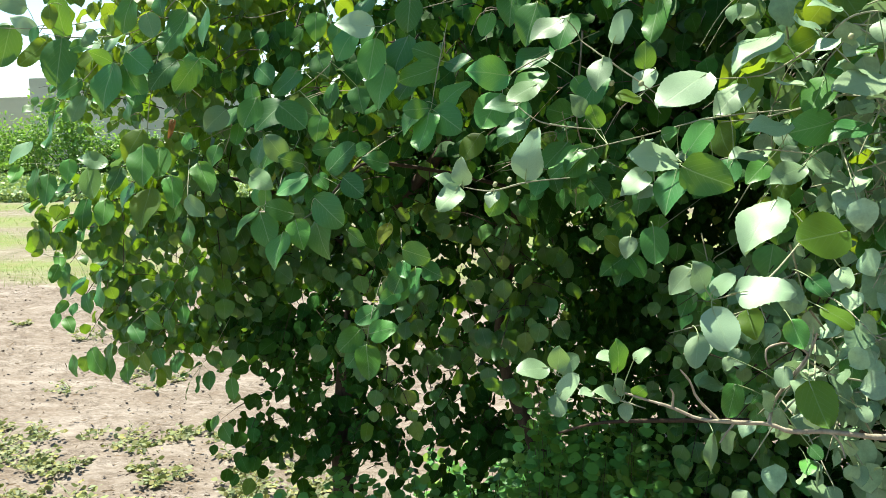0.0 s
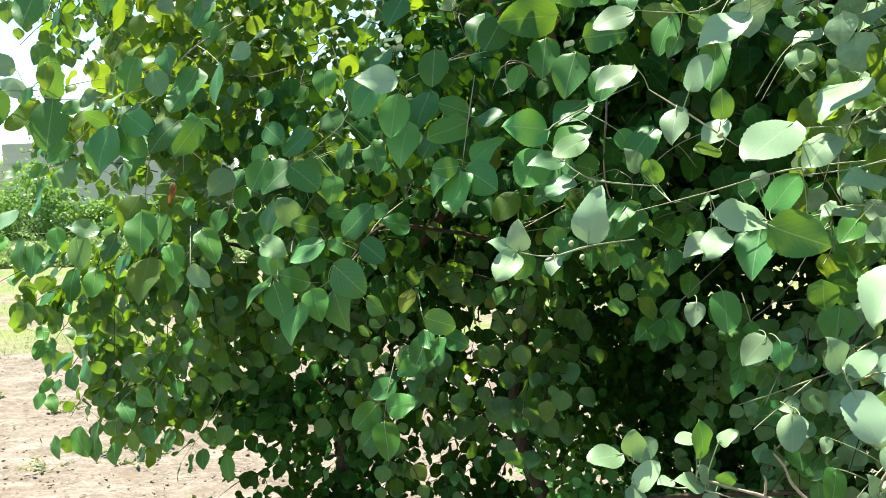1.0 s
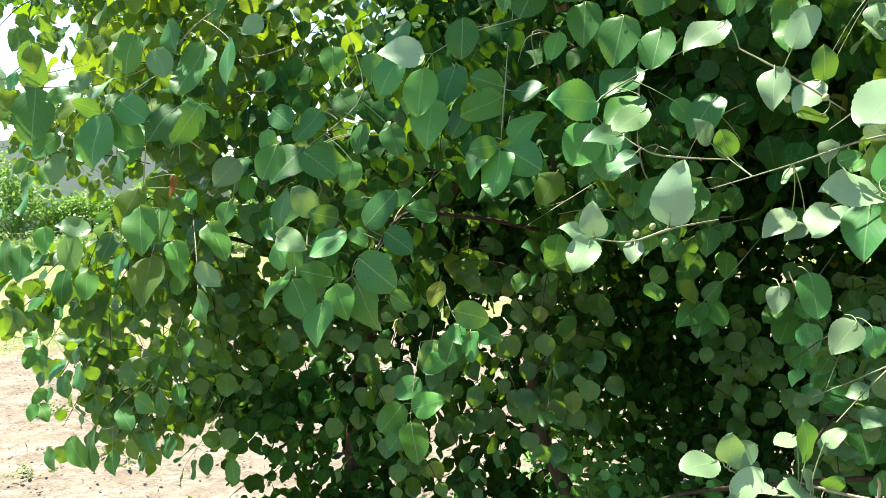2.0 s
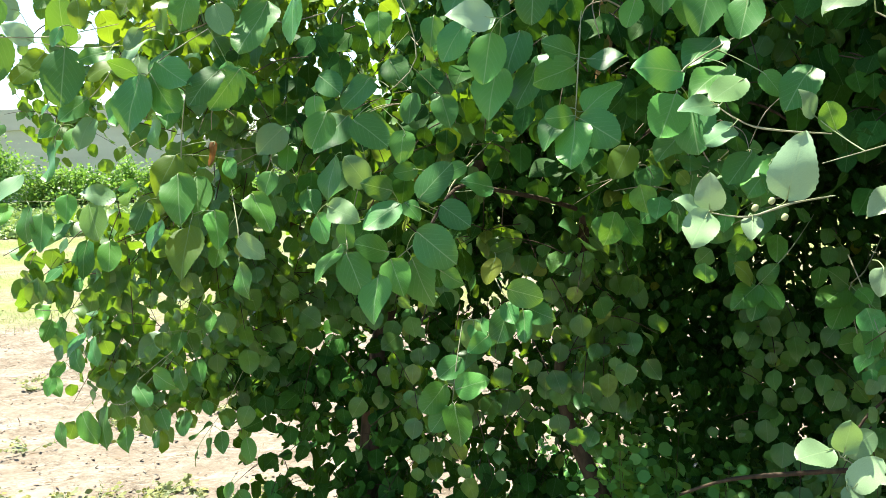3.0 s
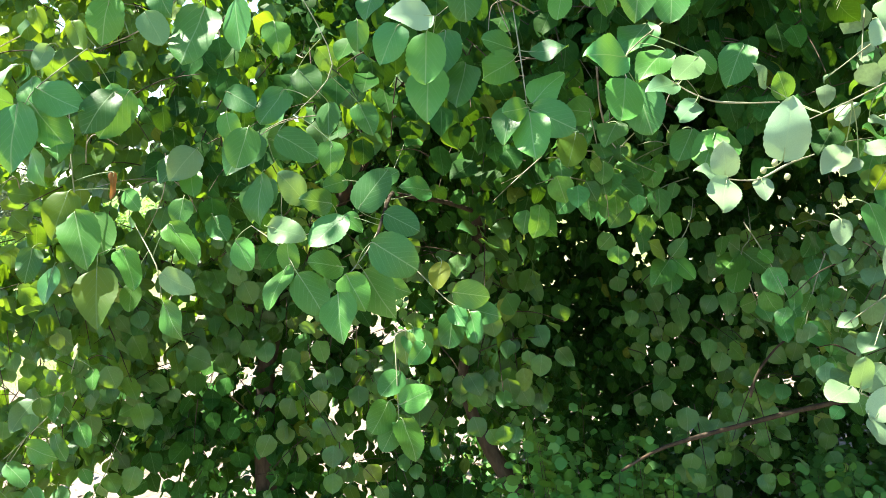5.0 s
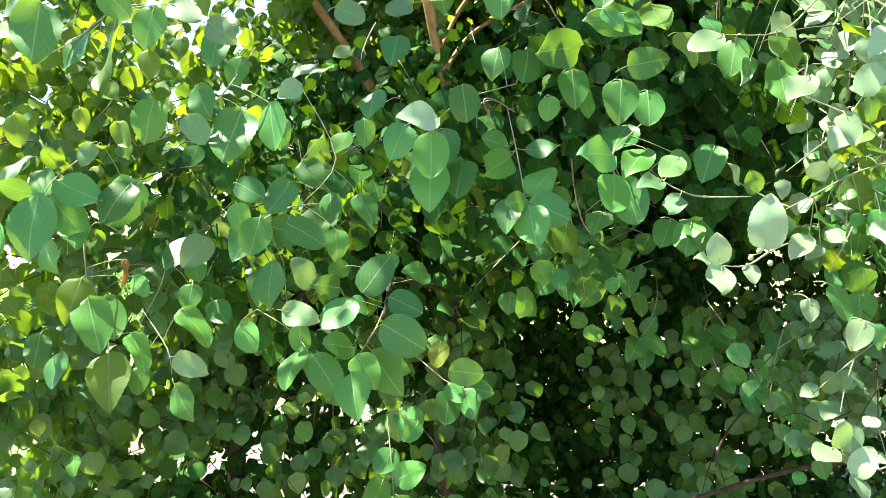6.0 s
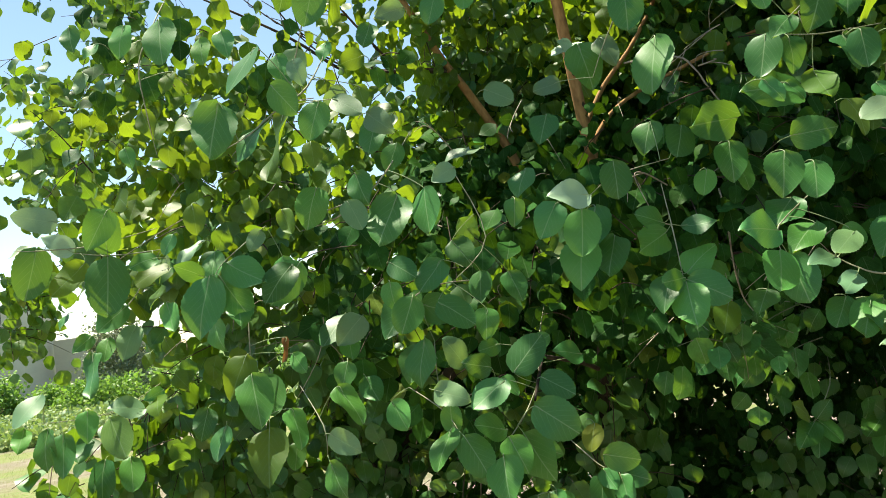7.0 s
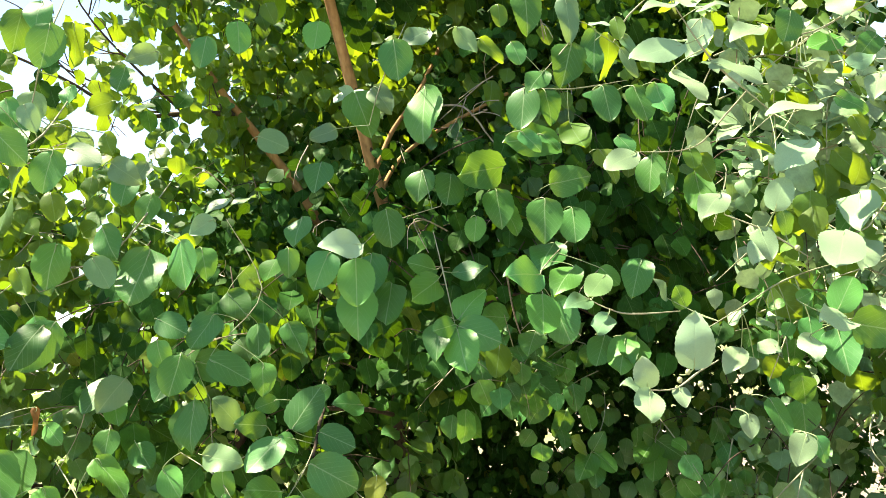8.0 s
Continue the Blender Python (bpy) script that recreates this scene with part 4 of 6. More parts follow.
def sprig(label, stem):
    """A twig of the tree; its leaves and stalks are added by leaf()."""
    r = [0.0006] + [0.0014 - 0.0007 * i / (len(stem) - 1) for i in range(1, len(stem) - 1)] + [0.0004]
    tw = part("twig", merged("twig", [tube(stem, r, 6, 0.2, len(label))]), TWIG_GREEN, tree, label)
    STEMS[tw.name] = [Vector(p) for p in stem]
    return tw


STEMS = {}


def leaf(tw, base, tip, width, roll=0, material=None):
    """One leaf under a twig: base and tip of the blade, its width, its turn about the midrib."""
    b, t = Vector(base), Vector(tip)
    y = t - b
    length = y.length
    width = min(width, length * (0.7 if b.x < -0.62 else 0.84))
    y.normalize()
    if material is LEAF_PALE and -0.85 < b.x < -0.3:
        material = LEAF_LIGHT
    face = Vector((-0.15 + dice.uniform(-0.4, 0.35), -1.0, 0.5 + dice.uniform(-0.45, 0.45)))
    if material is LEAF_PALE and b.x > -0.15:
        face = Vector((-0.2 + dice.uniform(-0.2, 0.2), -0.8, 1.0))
    z = (face - y * face.dot(y)).normalized()
    z = Matrix.Rotation(radians(roll * 0.7 + dice.uniform(-9, 9)), 3, y) @ z
    x = y.cross(z)
    kind = dice.randrange(len(HERO))
    ob = part("leaf", blade_mesh(kind, material), None, tw)
    turn = Matrix((x * width, y * length, z * length)).transposed().to_4x4()
    ob.matrix_local = Matrix.Translation(b) @ turn
    # stalk from the blade to the twig
    stem = STEMS[tw.name]
    best = min((q + (p - q) * k / 6 for p, q in zip(stem, stem[1:]) for k in range(7)), key=lambda s: (s - b).length)
    reach = best - b
    if reach.length > 0.08:
        best = b - y * 0.006 + Vector((dice.uniform(-0.005, 0.005), 0.03, -0.002))
    mid = b.lerp(best, 0.5) - y * 0.003
    part("leaf_stalk", merged("leaf_stalk", [tube([best, mid, b, b + y * length * 0.2 + z * 0.0004], [0.0007, 0.0006, 0.0006, 0.0003], 5)]), STALK, tw)
    return ob


def berry(tw, at):
    bm = bmesh.new()
    bmesh.ops.create_uvsphere(bm, u_segments=10, v_segments=7, radius=0.0031)
    for v in bm.verts:
        v.co.z *= 1.1
        v.co.x += 0.0004 * math.sin(v.co.z * 900)
        v.co += Vector(at)
    for f in bm.faces:
        f.smooth = True
    part("fruit", bm, FRUIT, tw, "small round green fruit")


# ---- the tree: outer twigs, leaf by leaf ----
tw = sprig("outer twig with bluish green leaves", [(-0.450, 1.600, 1.600), (-0.461, 1.488, 1.512), (-0.387, 1.444, 1.531)])
leaf(tw, (-0.480, 1.610, 1.675), (-0.533, 1.569, 1.620), 0.067, -21, LEAF_OUTER)
leaf(tw, (-0.462, 1.609, 1.663), (-0.398, 1.578, 1.638), 0.056, 34, LEAF_OUTER)
leaf(tw, (-0.593, 1.654, 1.665), (-0.638, 1.620, 1.619), 0.059, 38, LEAF_OUTER)
leaf(tw, (-0.592, 1.649, 1.631), (-0.590, 1.621, 1.586), 0.040, 0, LEAF_OUTER)
leaf(tw, (-0.476, 1.551, 1.602), (-0.509, 1.520, 1.544), 0.060, 33, LEAF_OUTER)
leaf(tw, (-0.430, 1.429, 1.564), (-0.459, 1.413, 1.608), 0.045, 15, LEAF_LIGHT)
leaf(tw, (-0.394, 1.420, 1.555), (-0.437, 1.407, 1.569), 0.040, 0, LEAF_OUTER)
leaf(tw, (-0.486, 1.394, 1.538), (-0.440, 1.373, 1.520), 0.042, 6, LEAF_LIGHT)
leaf(tw, (-0.381, 1.397, 1.536), (-0.436, 1.380, 1.506), 0.053, 21, LEAF_OUTER)
leaf(tw, (-0.398, 1.357, 1.472), (-0.442, 1.337, 1.489), 0.050, 0, LEAF_OUTER)
tw = sprig("outer twig with crowded bluish green leaves", [(-0.220, 1.709, 1.632), (-0.299, 1.502, 1.564), (-0.318, 1.446, 1.527), (-0.352, 1.409, 1.486), (-0.397, 1.364, 1.453), (-0.411, 1.342, 1.439)])
leaf(tw, (-0.359, 1.503, 1.583), (-0.395, 1.491, 1.578), 0.032, 0, LEAF_OUTER)
leaf(tw, (-0.354, 1.447, 1.540), (-0.306, 1.442, 1.592), 0.061, -27, LEAF_OUTER)
leaf(tw, (-0.314, 1.483, 1.572), (-0.282, 1.479, 1.587), 0.030, 22, LEAF_OUTER)
leaf(tw, (-0.242, 1.453, 1.551), (-0.289, 1.436, 1.566), 0.042, 0, LEAF_OUTER)
leaf(tw, (-0.377, 1.445, 1.535), (-0.355, 1.429, 1.511), 0.034, 0, LEAF_OUTER)
leaf(tw, (-0.321, 1.418, 1.530), (-0.281, 1.390, 1.501), 0.044, 17, LEAF_OUTER)
leaf(tw, (-0.356, 1.344, 1.500), (-0.304, 1.322, 1.456), 0.060, 33, LEAF_OUTER)
leaf(tw, (-0.412, 1.332, 1.441), (-0.421, 1.293, 1.385), 0.054, 26, LEAF_OUTER)
leaf(tw, (-0.395, 1.356, 1.461), (-0.379, 1.337, 1.412), 0.045, 0, LEAF_OUTER)
leaf(tw, (-0.367, 1.385, 1.457), (-0.341, 1.355, 1.390), 0.064, 50, LEAF_OUTER)
leaf(tw, (-0.329, 1.478, 1.423), (-0.294, 1.460, 1.401), 0.038, 42, LEAF_OUTER)
leaf(tw, (-0.243, 1.441, 1.445), (-0.260, 1.425, 1.408), 0.035, 37, LEAF_GOLD)
tw = sprig("twig end with three hanging leaves", [(-0.509, 1.539, 1.534), (-0.472, 1.438, 1.502), (-0.460, 1.385, 1.475)])
leaf(tw, (-0.471, 1.386, 1.481), (-0.505, 1.347, 1.436), 0.053, 46, LEAF_OUTER)
leaf(tw, (-0.458, 1.356, 1.472), (-0.435, 1.331, 1.419), 0.051, -39, LEAF_OUTER)
leaf(tw, (-0.465, 1.413, 1.472), (-0.465, 1.408, 1.514), 0.035, -30, LEAF_OUTER)
leaf(tw, (-0.537, 1.583, 1.512), (-0.521, 1.553, 1.467), 0.045, 0, LEAF_OUTER)
leaf(tw, (-0.570, 1.685, 1.550), (-0.553, 1.661, 1.506), 0.048, 0, LEAF_OUTER)
tw = sprig("side twig with a sun-flecked leaf", [(-0.683, 1.594, 1.560), (-0.651, 1.501, 1.500), (-0.650, 1.493, 1.456)])
leaf(tw, (-0.622, 1.491, 1.557), (-0.588, 1.467, 1.502), 0.054, -31, LEAF_OUTER)
leaf(tw, (-0.642, 1.471, 1.490), (-0.603, 1.448, 1.460), 0.045, 0, LEAF_LIGHT)
leaf(tw, (-0.648, 1.483, 1.447), (-0.632, 1.454, 1.394), 0.049, 26, LEAF_OUTER)
leaf(tw, (-0.696, 1.552, 1.475), (-0.703, 1.528, 1.437), 0.036, 0, LEAF_OUTER)
tw = sprig("hanging twig of small round leaves", [(-0.249, 1.624, 1.411), (-0.234, 1.533, 1.382), (-0.221, 1.510, 1.365), (-0.200, 1.490, 1.354)])
leaf(tw, (-0.224, 1.475, 1.389), (-0.171, 1.460, 1.374), 0.049, 18, LEAF_OUTER)
leaf(tw, (-0.227, 1.481, 1.366), (-0.216, 1.461, 1.335), 0.036, 0, LEAF_OUTER)
leaf(tw, (-0.225, 1.499, 1.352), (-0.243, 1.469, 1.305), 0.047, -38, LEAF_OUTER)
leaf(tw, (-0.201, 1.480, 1.352), (-0.198, 1.457, 1.307), 0.042, 31, LEAF_OUTER)
leaf(tw, (-0.191, 1.500, 1.352), (-0.151, 1.480, 1.336), 0.043, 0, LEAF_OUTER)
leaf(tw, (-0.255, 1.603, 1.283), (-0.288, 1.578, 1.262), 0.045, 0, LEAF_OUTER)
leaf(tw, (-0.263, 1.655, 1.304), (-0.278, 1.626, 1.266), 0.045, 0, LEAF_OUTER)
tw = sprig("low hanging twig of shaded leaves", [(-0.298, 1.653, 1.301), (-0.313, 1.603, 1.231), (-0.322, 1.583, 1.171)])
leaf(tw, (-0.315, 1.587, 1.194), (-0.258, 1.582, 1.212), 0.051, 0, LEAF_OUTER)
leaf(tw, (-0.334, 1.588, 1.203), (-0.372, 1.554, 1.166), 0.052, -18, LEAF_OUTER)
leaf(tw, (-0.329, 1.572, 1.168), (-0.360, 1.557, 1.130), 0.045, 0, LEAF_OUTER)
leaf(tw, (-0.318, 1.565, 1.174), (-0.308, 1.535, 1.112), 0.059, -30, LEAF_OUTER)
leaf(tw, (-0.303, 1.615, 1.242), (-0.344, 1.590, 1.216), 0.052, 0, LEAF_OUTER)
leaf(tw, (-0.278, 1.654, 1.300), (-0.291, 1.636, 1.248), 0.049, 0, LEAF_OUTER)
leaf(tw, (-0.247, 1.654, 1.299), (-0.265, 1.637, 1.251), 0.047, 0, LEAF_OUTER)
tw = sprig("hanging twig with large clear leaves", [(-0.120, 1.339, 1.788), (-0.132, 1.299, 1.713), (-0.142, 1.269, 1.645)])
leaf(tw, (-0.155, 1.280, 1.656), (-0.187, 1.251, 1.609), 0.047, 18, LEAF_OUTER)
leaf(tw, (-0.145, 1.260, 1.648), (-0.182, 1.243, 1.645), 0.032, 0, LEAF_OUTER)
leaf(tw, (-0.144, 1.259, 1.641), (-0.154, 1.224, 1.581), 0.053, 31, LEAF_OUTER)
leaf(tw, (-0.136, 1.269, 1.644), (-0.093, 1.238, 1.613), 0.058, 0, LEAF_OUTER)
leaf(tw, (-0.127, 1.289, 1.654), (-0.085, 1.280, 1.691), 0.052, -26, LEAF_OUTER)
leaf(tw, (-0.119, 1.300, 1.721), (-0.074, 1.278, 1.716), 0.044, -32, LEAF_OUTER)
leaf(tw, (-0.135, 1.317, 1.715), (-0.193, 1.286, 1.689), 0.051, -25, LEAF_OUTER)
leaf(tw, (-0.130, 1.329, 1.730), (-0.175, 1.314, 1.746), 0.039, 18, LEAF_OUTER)
leaf(tw, (-0.066, 1.302, 1.606), (-0.093, 1.274, 1.566), 0.040, -16, LEAF_YELLOW)
leaf(tw, (-0.176, 1.409, 1.726), (-0.205, 1.377, 1.663), 0.058, 24, LEAF_OUTER)
leaf(tw, (-0.197, 1.416, 1.775), (-0.222, 1.390, 1.711), 0.057, 29, LEAF_OUTER)
tw = sprig("outer twig with broad overlapping leaves", [(0.123, 1.306, 1.763), (-0.010, 1.237, 1.700), (-0.028, 1.212, 1.663)])
leaf(tw, (-0.018, 1.226, 1.693), (-0.078, 1.202, 1.700), 0.055, 0, LEAF_OUTER)
leaf(tw, (-0.031, 1.212, 1.665), (-0.057, 1.177, 1.617), 0.056, 0, LEAF_OUTER)
leaf(tw, (-0.009, 1.230, 1.660), (-0.007, 1.202, 1.595), 0.056, 19, LEAF_OUTER)
leaf(tw, (0.037, 1.229, 1.697), (-0.013, 1.207, 1.665), 0.046, 16, LEAF_OUTER)
leaf(tw, (-0.003, 1.305, 1.614), (-0.037, 1.276, 1.588), 0.044, 0, LEAF_OUTER)
leaf(tw, (0.086, 1.212, 1.585), (0.046, 1.179, 1.538), 0.048, 31, LEAF_OUTER)
leaf(tw, (0.071, 1.240, 1.592), (0.035, 1.216, 1.557), 0.042, 0, LEAF_OUTER)
leaf(tw, (0.106, 1.213, 1.584), (0.065, 1.178, 1.541), 0.046, -15, LEAF_OUTER)
leaf(tw, (0.080, 1.229, 1.688), (0.098, 1.216, 1.660), 0.034, 0, LEAF_OUTER)
leaf(tw, (0.120, 1.184, 1.688), (0.081, 1.166, 1.645), 0.047, 32, LEAF_OUTER)
tw = sprig("sunlit twig with pale oval leaves", [(0.108, 1.108, 1.611), (0.038, 1.116, 1.620), (0.009, 1.126, 1.634), (-0.011, 1.138, 1.653)])
leaf(tw, (0.023, 1.133, 1.675), (-0.019, 1.112, 1.654), 0.035, -9, LEAF_LIGHT)
leaf(tw, (-0.005, 1.137, 1.649), (-0.051, 1.119, 1.646), 0.030, 16, LEAF_LIGHT)
leaf(tw, (0.005, 1.116, 1.625), (-0.031, 1.095, 1.603), 0.031, 0, LEAF_LIGHT)
leaf(tw, (0.005, 0.972, 1.555), (0.014, 0.960, 1.614), 0.044, 5, LEAF_PALE)
tw = sprig("sunlit twig tip with pale leaves and small round fruit", [(0.060, 0.996, 1.554), (0.007, 0.967, 1.551), (-0.036, 0.955, 1.542), (-0.069, 0.955, 1.547)])
leaf(tw, (-0.070, 0.955, 1.549), (-0.073, 0.947, 1.581), 0.028, -11, LEAF_PALE)
leaf(tw, (-0.075, 0.955, 1.550), (-0.103, 0.946, 1.562), 0.020, -16, LEAF_PALE)
leaf(tw, (-0.074, 0.946, 1.549), (-0.096, 0.926, 1.520), 0.032, 0, LEAF_PALE)
leaf(tw, (-0.032, 0.955, 1.542), (-0.038, 0.941, 1.524), 0.022, 0, LEAF_PALE)
berry(tw, (-0.031, 0.952, 1.550))
berry(tw, (-0.014, 0.958, 1.555))
berry(tw, (-0.003, 0.956, 1.540))
tw = sprig("drooping twig at the side of the crown", [(-0.904, 1.728, 1.867), (-0.997, 1.675, 1.843), (-1.055, 1.627, 1.837), (-1.113, 1.626, 1.842)])
leaf(tw, (-0.891, 1.627, 1.803), (-0.931, 1.602, 1.793), 0.042, -32, LEAF_OUTER)
leaf(tw, (-0.799, 1.648, 1.803), (-0.807, 1.616, 1.751), 0.055, 0, LEAF_OUTER)
leaf(tw, (-0.813, 1.632, 1.822), (-0.860, 1.599, 1.788), 0.027, 20, LEAF_LIGHT)
leaf(tw, (-0.881, 1.614, 1.724), (-0.869, 1.596, 1.676), 0.043, 0, LEAF_OUTER)
tw = sprig("drooping twig end with mixed leaves", [(-0.912, 1.767, 1.829), (-0.956, 1.725, 1.748), (-1.007, 1.696, 1.694), (-1.032, 1.690, 1.656)])
leaf(tw, (-0.966, 1.704, 1.734), (-1.011, 1.680, 1.696), 0.054, -32, LEAF_OUTER)
leaf(tw, (-0.949, 1.680, 1.696), (-0.969, 1.648, 1.646), 0.045, -16, LEAF_LIGHT)
leaf(tw, (-1.026, 1.690, 1.660), (-1.018, 1.642, 1.586), 0.047, 61, LEAF_OUTER)
leaf(tw, (-1.030, 1.713, 1.690), (-1.057, 1.689, 1.667), 0.036, -24, LEAF_OUTER)
leaf(tw, (-1.011, 1.740, 1.684), (-1.017, 1.717, 1.644), 0.035, 0, LEAF_OUTER)
leaf(tw, (-0.982, 1.789, 1.696), (-0.972, 1.765, 1.677), 0.030, 0, LEAF_YELLOW)
leaf(tw, (-0.924, 1.786, 1.669), (-0.910, 1.773, 1.636), 0.030, 0, LEAF_YELLOW)
leaf(tw, (-0.960, 1.827, 1.647), (-0.970, 1.812, 1.618), 0.028, -38, LEAF_YELLOW)
leaf(tw, (-1.104, 1.838, 1.740), (-1.120, 1.825, 1.710), 0.030, 32, LEAF_OUTER)
tw = sprig("low side twig of dark heart-shaped leaves", [(-0.965, 1.908, 1.584), (-1.026, 1.855, 1.551), (-1.088, 1.834, 1.542), (-1.155, 1.805, 1.547)])
leaf(tw, (-1.148, 1.786, 1.600), (-1.186, 1.747, 1.552), 0.060, 15, LEAF_LIGHT)
leaf(tw, (-1.178, 1.776, 1.544), (-1.184, 1.749, 1.504), 0.039, -42, LEAF_OUTER)
leaf(tw, (-1.145, 1.794, 1.535), (-1.154, 1.769, 1.467), 0.062, 35, LEAF_OUTER)
leaf(tw, (-1.123, 1.802, 1.522), (-1.118, 1.766, 1.451), 0.044, -62, LEAF_OUTER)
leaf(tw, (-1.087, 1.836, 1.555), (-1.088, 1.816, 1.499), 0.049, -32, LEAF_OUTER)
leaf(tw, (-1.089, 1.828, 1.508), (-1.100, 1.798, 1.465), 0.053, 0, LEAF_OUTER)
leaf(tw, (-1.052, 1.851, 1.533), (-1.023, 1.812, 1.463), 0.064, -22, LEAF_OUTER)
leaf(tw, (-0.977, 1.810, 1.545), (-1.036, 1.781, 1.562), 0.062, 14, LEAF_LIGHT)
leaf(tw, (-1.078, 1.883, 1.454), (-1.088, 1.850, 1.383), 0.065, -15, LEAF_OUTER)
leaf(tw, (-1.032, 1.885, 1.452), (-1.024, 1.848, 1.394), 0.053, -47, LEAF_OUTER)
leaf(tw, (-0.952, 1.861, 1.572), (-0.984, 1.841, 1.559), 0.027, -59, LEAF_OUTER)
tw = sprig("hanging curtain of long yellow-green leaves", [(-0.743, 1.617, 1.781), (-0.750, 1.574, 1.677), (-0.751, 1.553, 1.596), (-0.732, 1.533, 1.526)])
leaf(tw, (-0.758, 1.567, 1.738), (-0.758, 1.520, 1.663), 0.047, -60, LEAF_OUTER)
leaf(tw, (-0.669, 1.530, 1.754), (-0.714, 1.494, 1.705), 0.060, -25, LEAF_OUTER)
leaf(tw, (-0.810, 1.600, 1.691), (-0.796, 1.573, 1.634), 0.049, 42, LEAF_OUTER)
leaf(tw, (-0.758, 1.548, 1.622), (-0.785, 1.518, 1.561), 0.058, -50, LEAF_YELLOW)
leaf(tw, (-0.752, 1.535, 1.592), (-0.742, 1.498, 1.515), 0.063, -51, LEAF_OUTER)
leaf(tw, (-0.697, 1.535, 1.529), (-0.684, 1.510, 1.472), 0.051, -43, LEAF_OUTER)
leaf(tw, (-0.733, 1.514, 1.507), (-0.741, 1.467, 1.431), 0.072, -23, LEAF_YELLOW)
leaf(tw, (-0.694, 1.554, 1.642), (-0.697, 1.537, 1.605), 0.014, -66, LEAF_DRY)
leaf(tw, (-0.688, 1.592, 1.613), (-0.670, 1.571, 1.582), 0.032, 0, LEAF_OUTER)
leaf(tw, (-0.732, 1.568, 1.585), (-0.723, 1.529, 1.526), 0.053, -43, LEAF_OUTER)
leaf(tw, (-0.832, 1.593, 1.546), (-0.844, 1.567, 1.497), 0.047, -47, LEAF_OUTER)
leaf(tw, (-0.807, 1.589, 1.514), (-0.827, 1.567, 1.464), 0.048, 44, LEAF_OUTER)
tw = sprig("low twig of shaded hanging leaves", [(-0.911, 2.091, 1.294), (-0.966, 2.091, 1.190), (-1.053, 2.104, 1.120), (-1.117, 2.140, 1.073)])
leaf(tw, (-0.996, 2.030, 1.217), (-1.041, 1.990, 1.172), 0.065, -15, LEAF_LIGHT)
leaf(tw, (-1.038, 2.058, 1.117), (-0.980, 2.027, 1.088), 0.058, 0, LEAF_OUTER)
leaf(tw, (-1.086, 2.070, 1.085), (-1.048, 2.045, 1.040), 0.057, 0, LEAF_OUTER)
leaf(tw, (-0.933, 2.066, 1.141), (-0.918, 2.038, 1.095), 0.050, 0, LEAF_OUTER)
leaf(tw, (-0.967, 2.075, 1.209), (-0.975, 2.041, 1.161), 0.061, 0, LEAF_OUTER)
leaf(tw, (-0.879, 2.040, 1.257), (-0.881, 2.012, 1.220), 0.048, 0, LEAF_OUTER)
leaf(tw, (-1.217, 2.155, 1.185), (-1.209, 2.119, 1.121), 0.053, 54, LEAF_OUTER)
leaf(tw, (-1.154, 2.174, 1.289), (-1.131, 2.142, 1.248), 0.053, 0, LEAF_OUTER)
leaf(tw, (-0.993, 2.105, 1.117), (-0.981, 2.077, 1.063), 0.053, 0, LEAF_OUTER)
tw = sprig("lowest twig of dark heart-shaped leaves", [(-1.084, 2.282, 1.097), (-1.191, 2.269, 0.985), (-1.258, 2.268, 0.988), (-1.341, 2.270, 1.077)])
leaf(tw, (-1.393, 2.252, 1.260), (-1.372, 2.223, 1.216), 0.042, 0, LEAF_OUTER)
leaf(tw, (-1.310, 2.235, 1.136), (-1.290, 2.205, 1.085), 0.058, 0, LEAF_OUTER)
leaf(tw, (-1.343, 2.230, 1.109), (-1.345, 2.207, 1.074), 0.042, 0, LEAF_OUTER)
leaf(tw, (-1.382, 2.239, 1.062), (-1.349, 2.213, 1.022), 0.045, -18, LEAF_OUTER)
leaf(tw, (-1.380, 2.247, 0.940), (-1.358, 2.222, 0.878), 0.059, 43, LEAF_OUTER)
leaf(tw, (-1.321, 2.261, 0.958), (-1.278, 2.219, 0.888), 0.074, -29, LEAF_OUTER)
leaf(tw, (-1.258, 2.265, 0.972), (-1.264, 2.222, 0.870), 0.067, 62, LEAF_OUTER)
leaf(tw, (-1.207, 2.258, 0.920), (-1.192, 2.215, 0.862), 0.076, 0, LEAF_OUTER)
leaf(tw, (-1.160, 2.263, 0.942), (-1.137, 2.233, 0.897), 0.058, 0, LEAF_OUTER)
leaf(tw, (-1.135, 2.274, 0.894), (-1.115, 2.232, 0.864), 0.060, 0, LEAF_OUTER)
leaf(tw, (-1.114, 2.267, 0.957), (-1.089, 2.242, 0.908), 0.050, 0, LEAF_OUTER)
tw = sprig("lowest twig end with narrow hanging leaves", [(-0.898, 2.324, 1.043), (-0.953, 2.307, 0.945), (-0.989, 2.298, 0.897)])
leaf(tw, (-1.064, 2.302, 0.934), (-1.051, 2.249, 0.891), 0.076, 0, LEAF_OUTER)
leaf(tw, (-0.993, 2.299, 0.906), (-1.036, 2.260, 0.869), 0.051, 56, LEAF_OUTER)
leaf(tw, (-1.030, 2.288, 0.841), (-1.036, 2.266, 0.795), 0.028, 66, LEAF_OUTER)
leaf(tw, (-0.999, 2.292, 0.864), (-0.992, 2.268, 0.819), 0.030, 63, LEAF_OUTER)
leaf(tw, (-0.965, 2.296, 0.879), (-0.957, 2.268, 0.828), 0.052, 0, LEAF_OUTER)
leaf(tw, (-1.003, 2.308, 0.965), (-0.988, 2.289, 0.927), 0.037, -40, LEAF_OUTER)
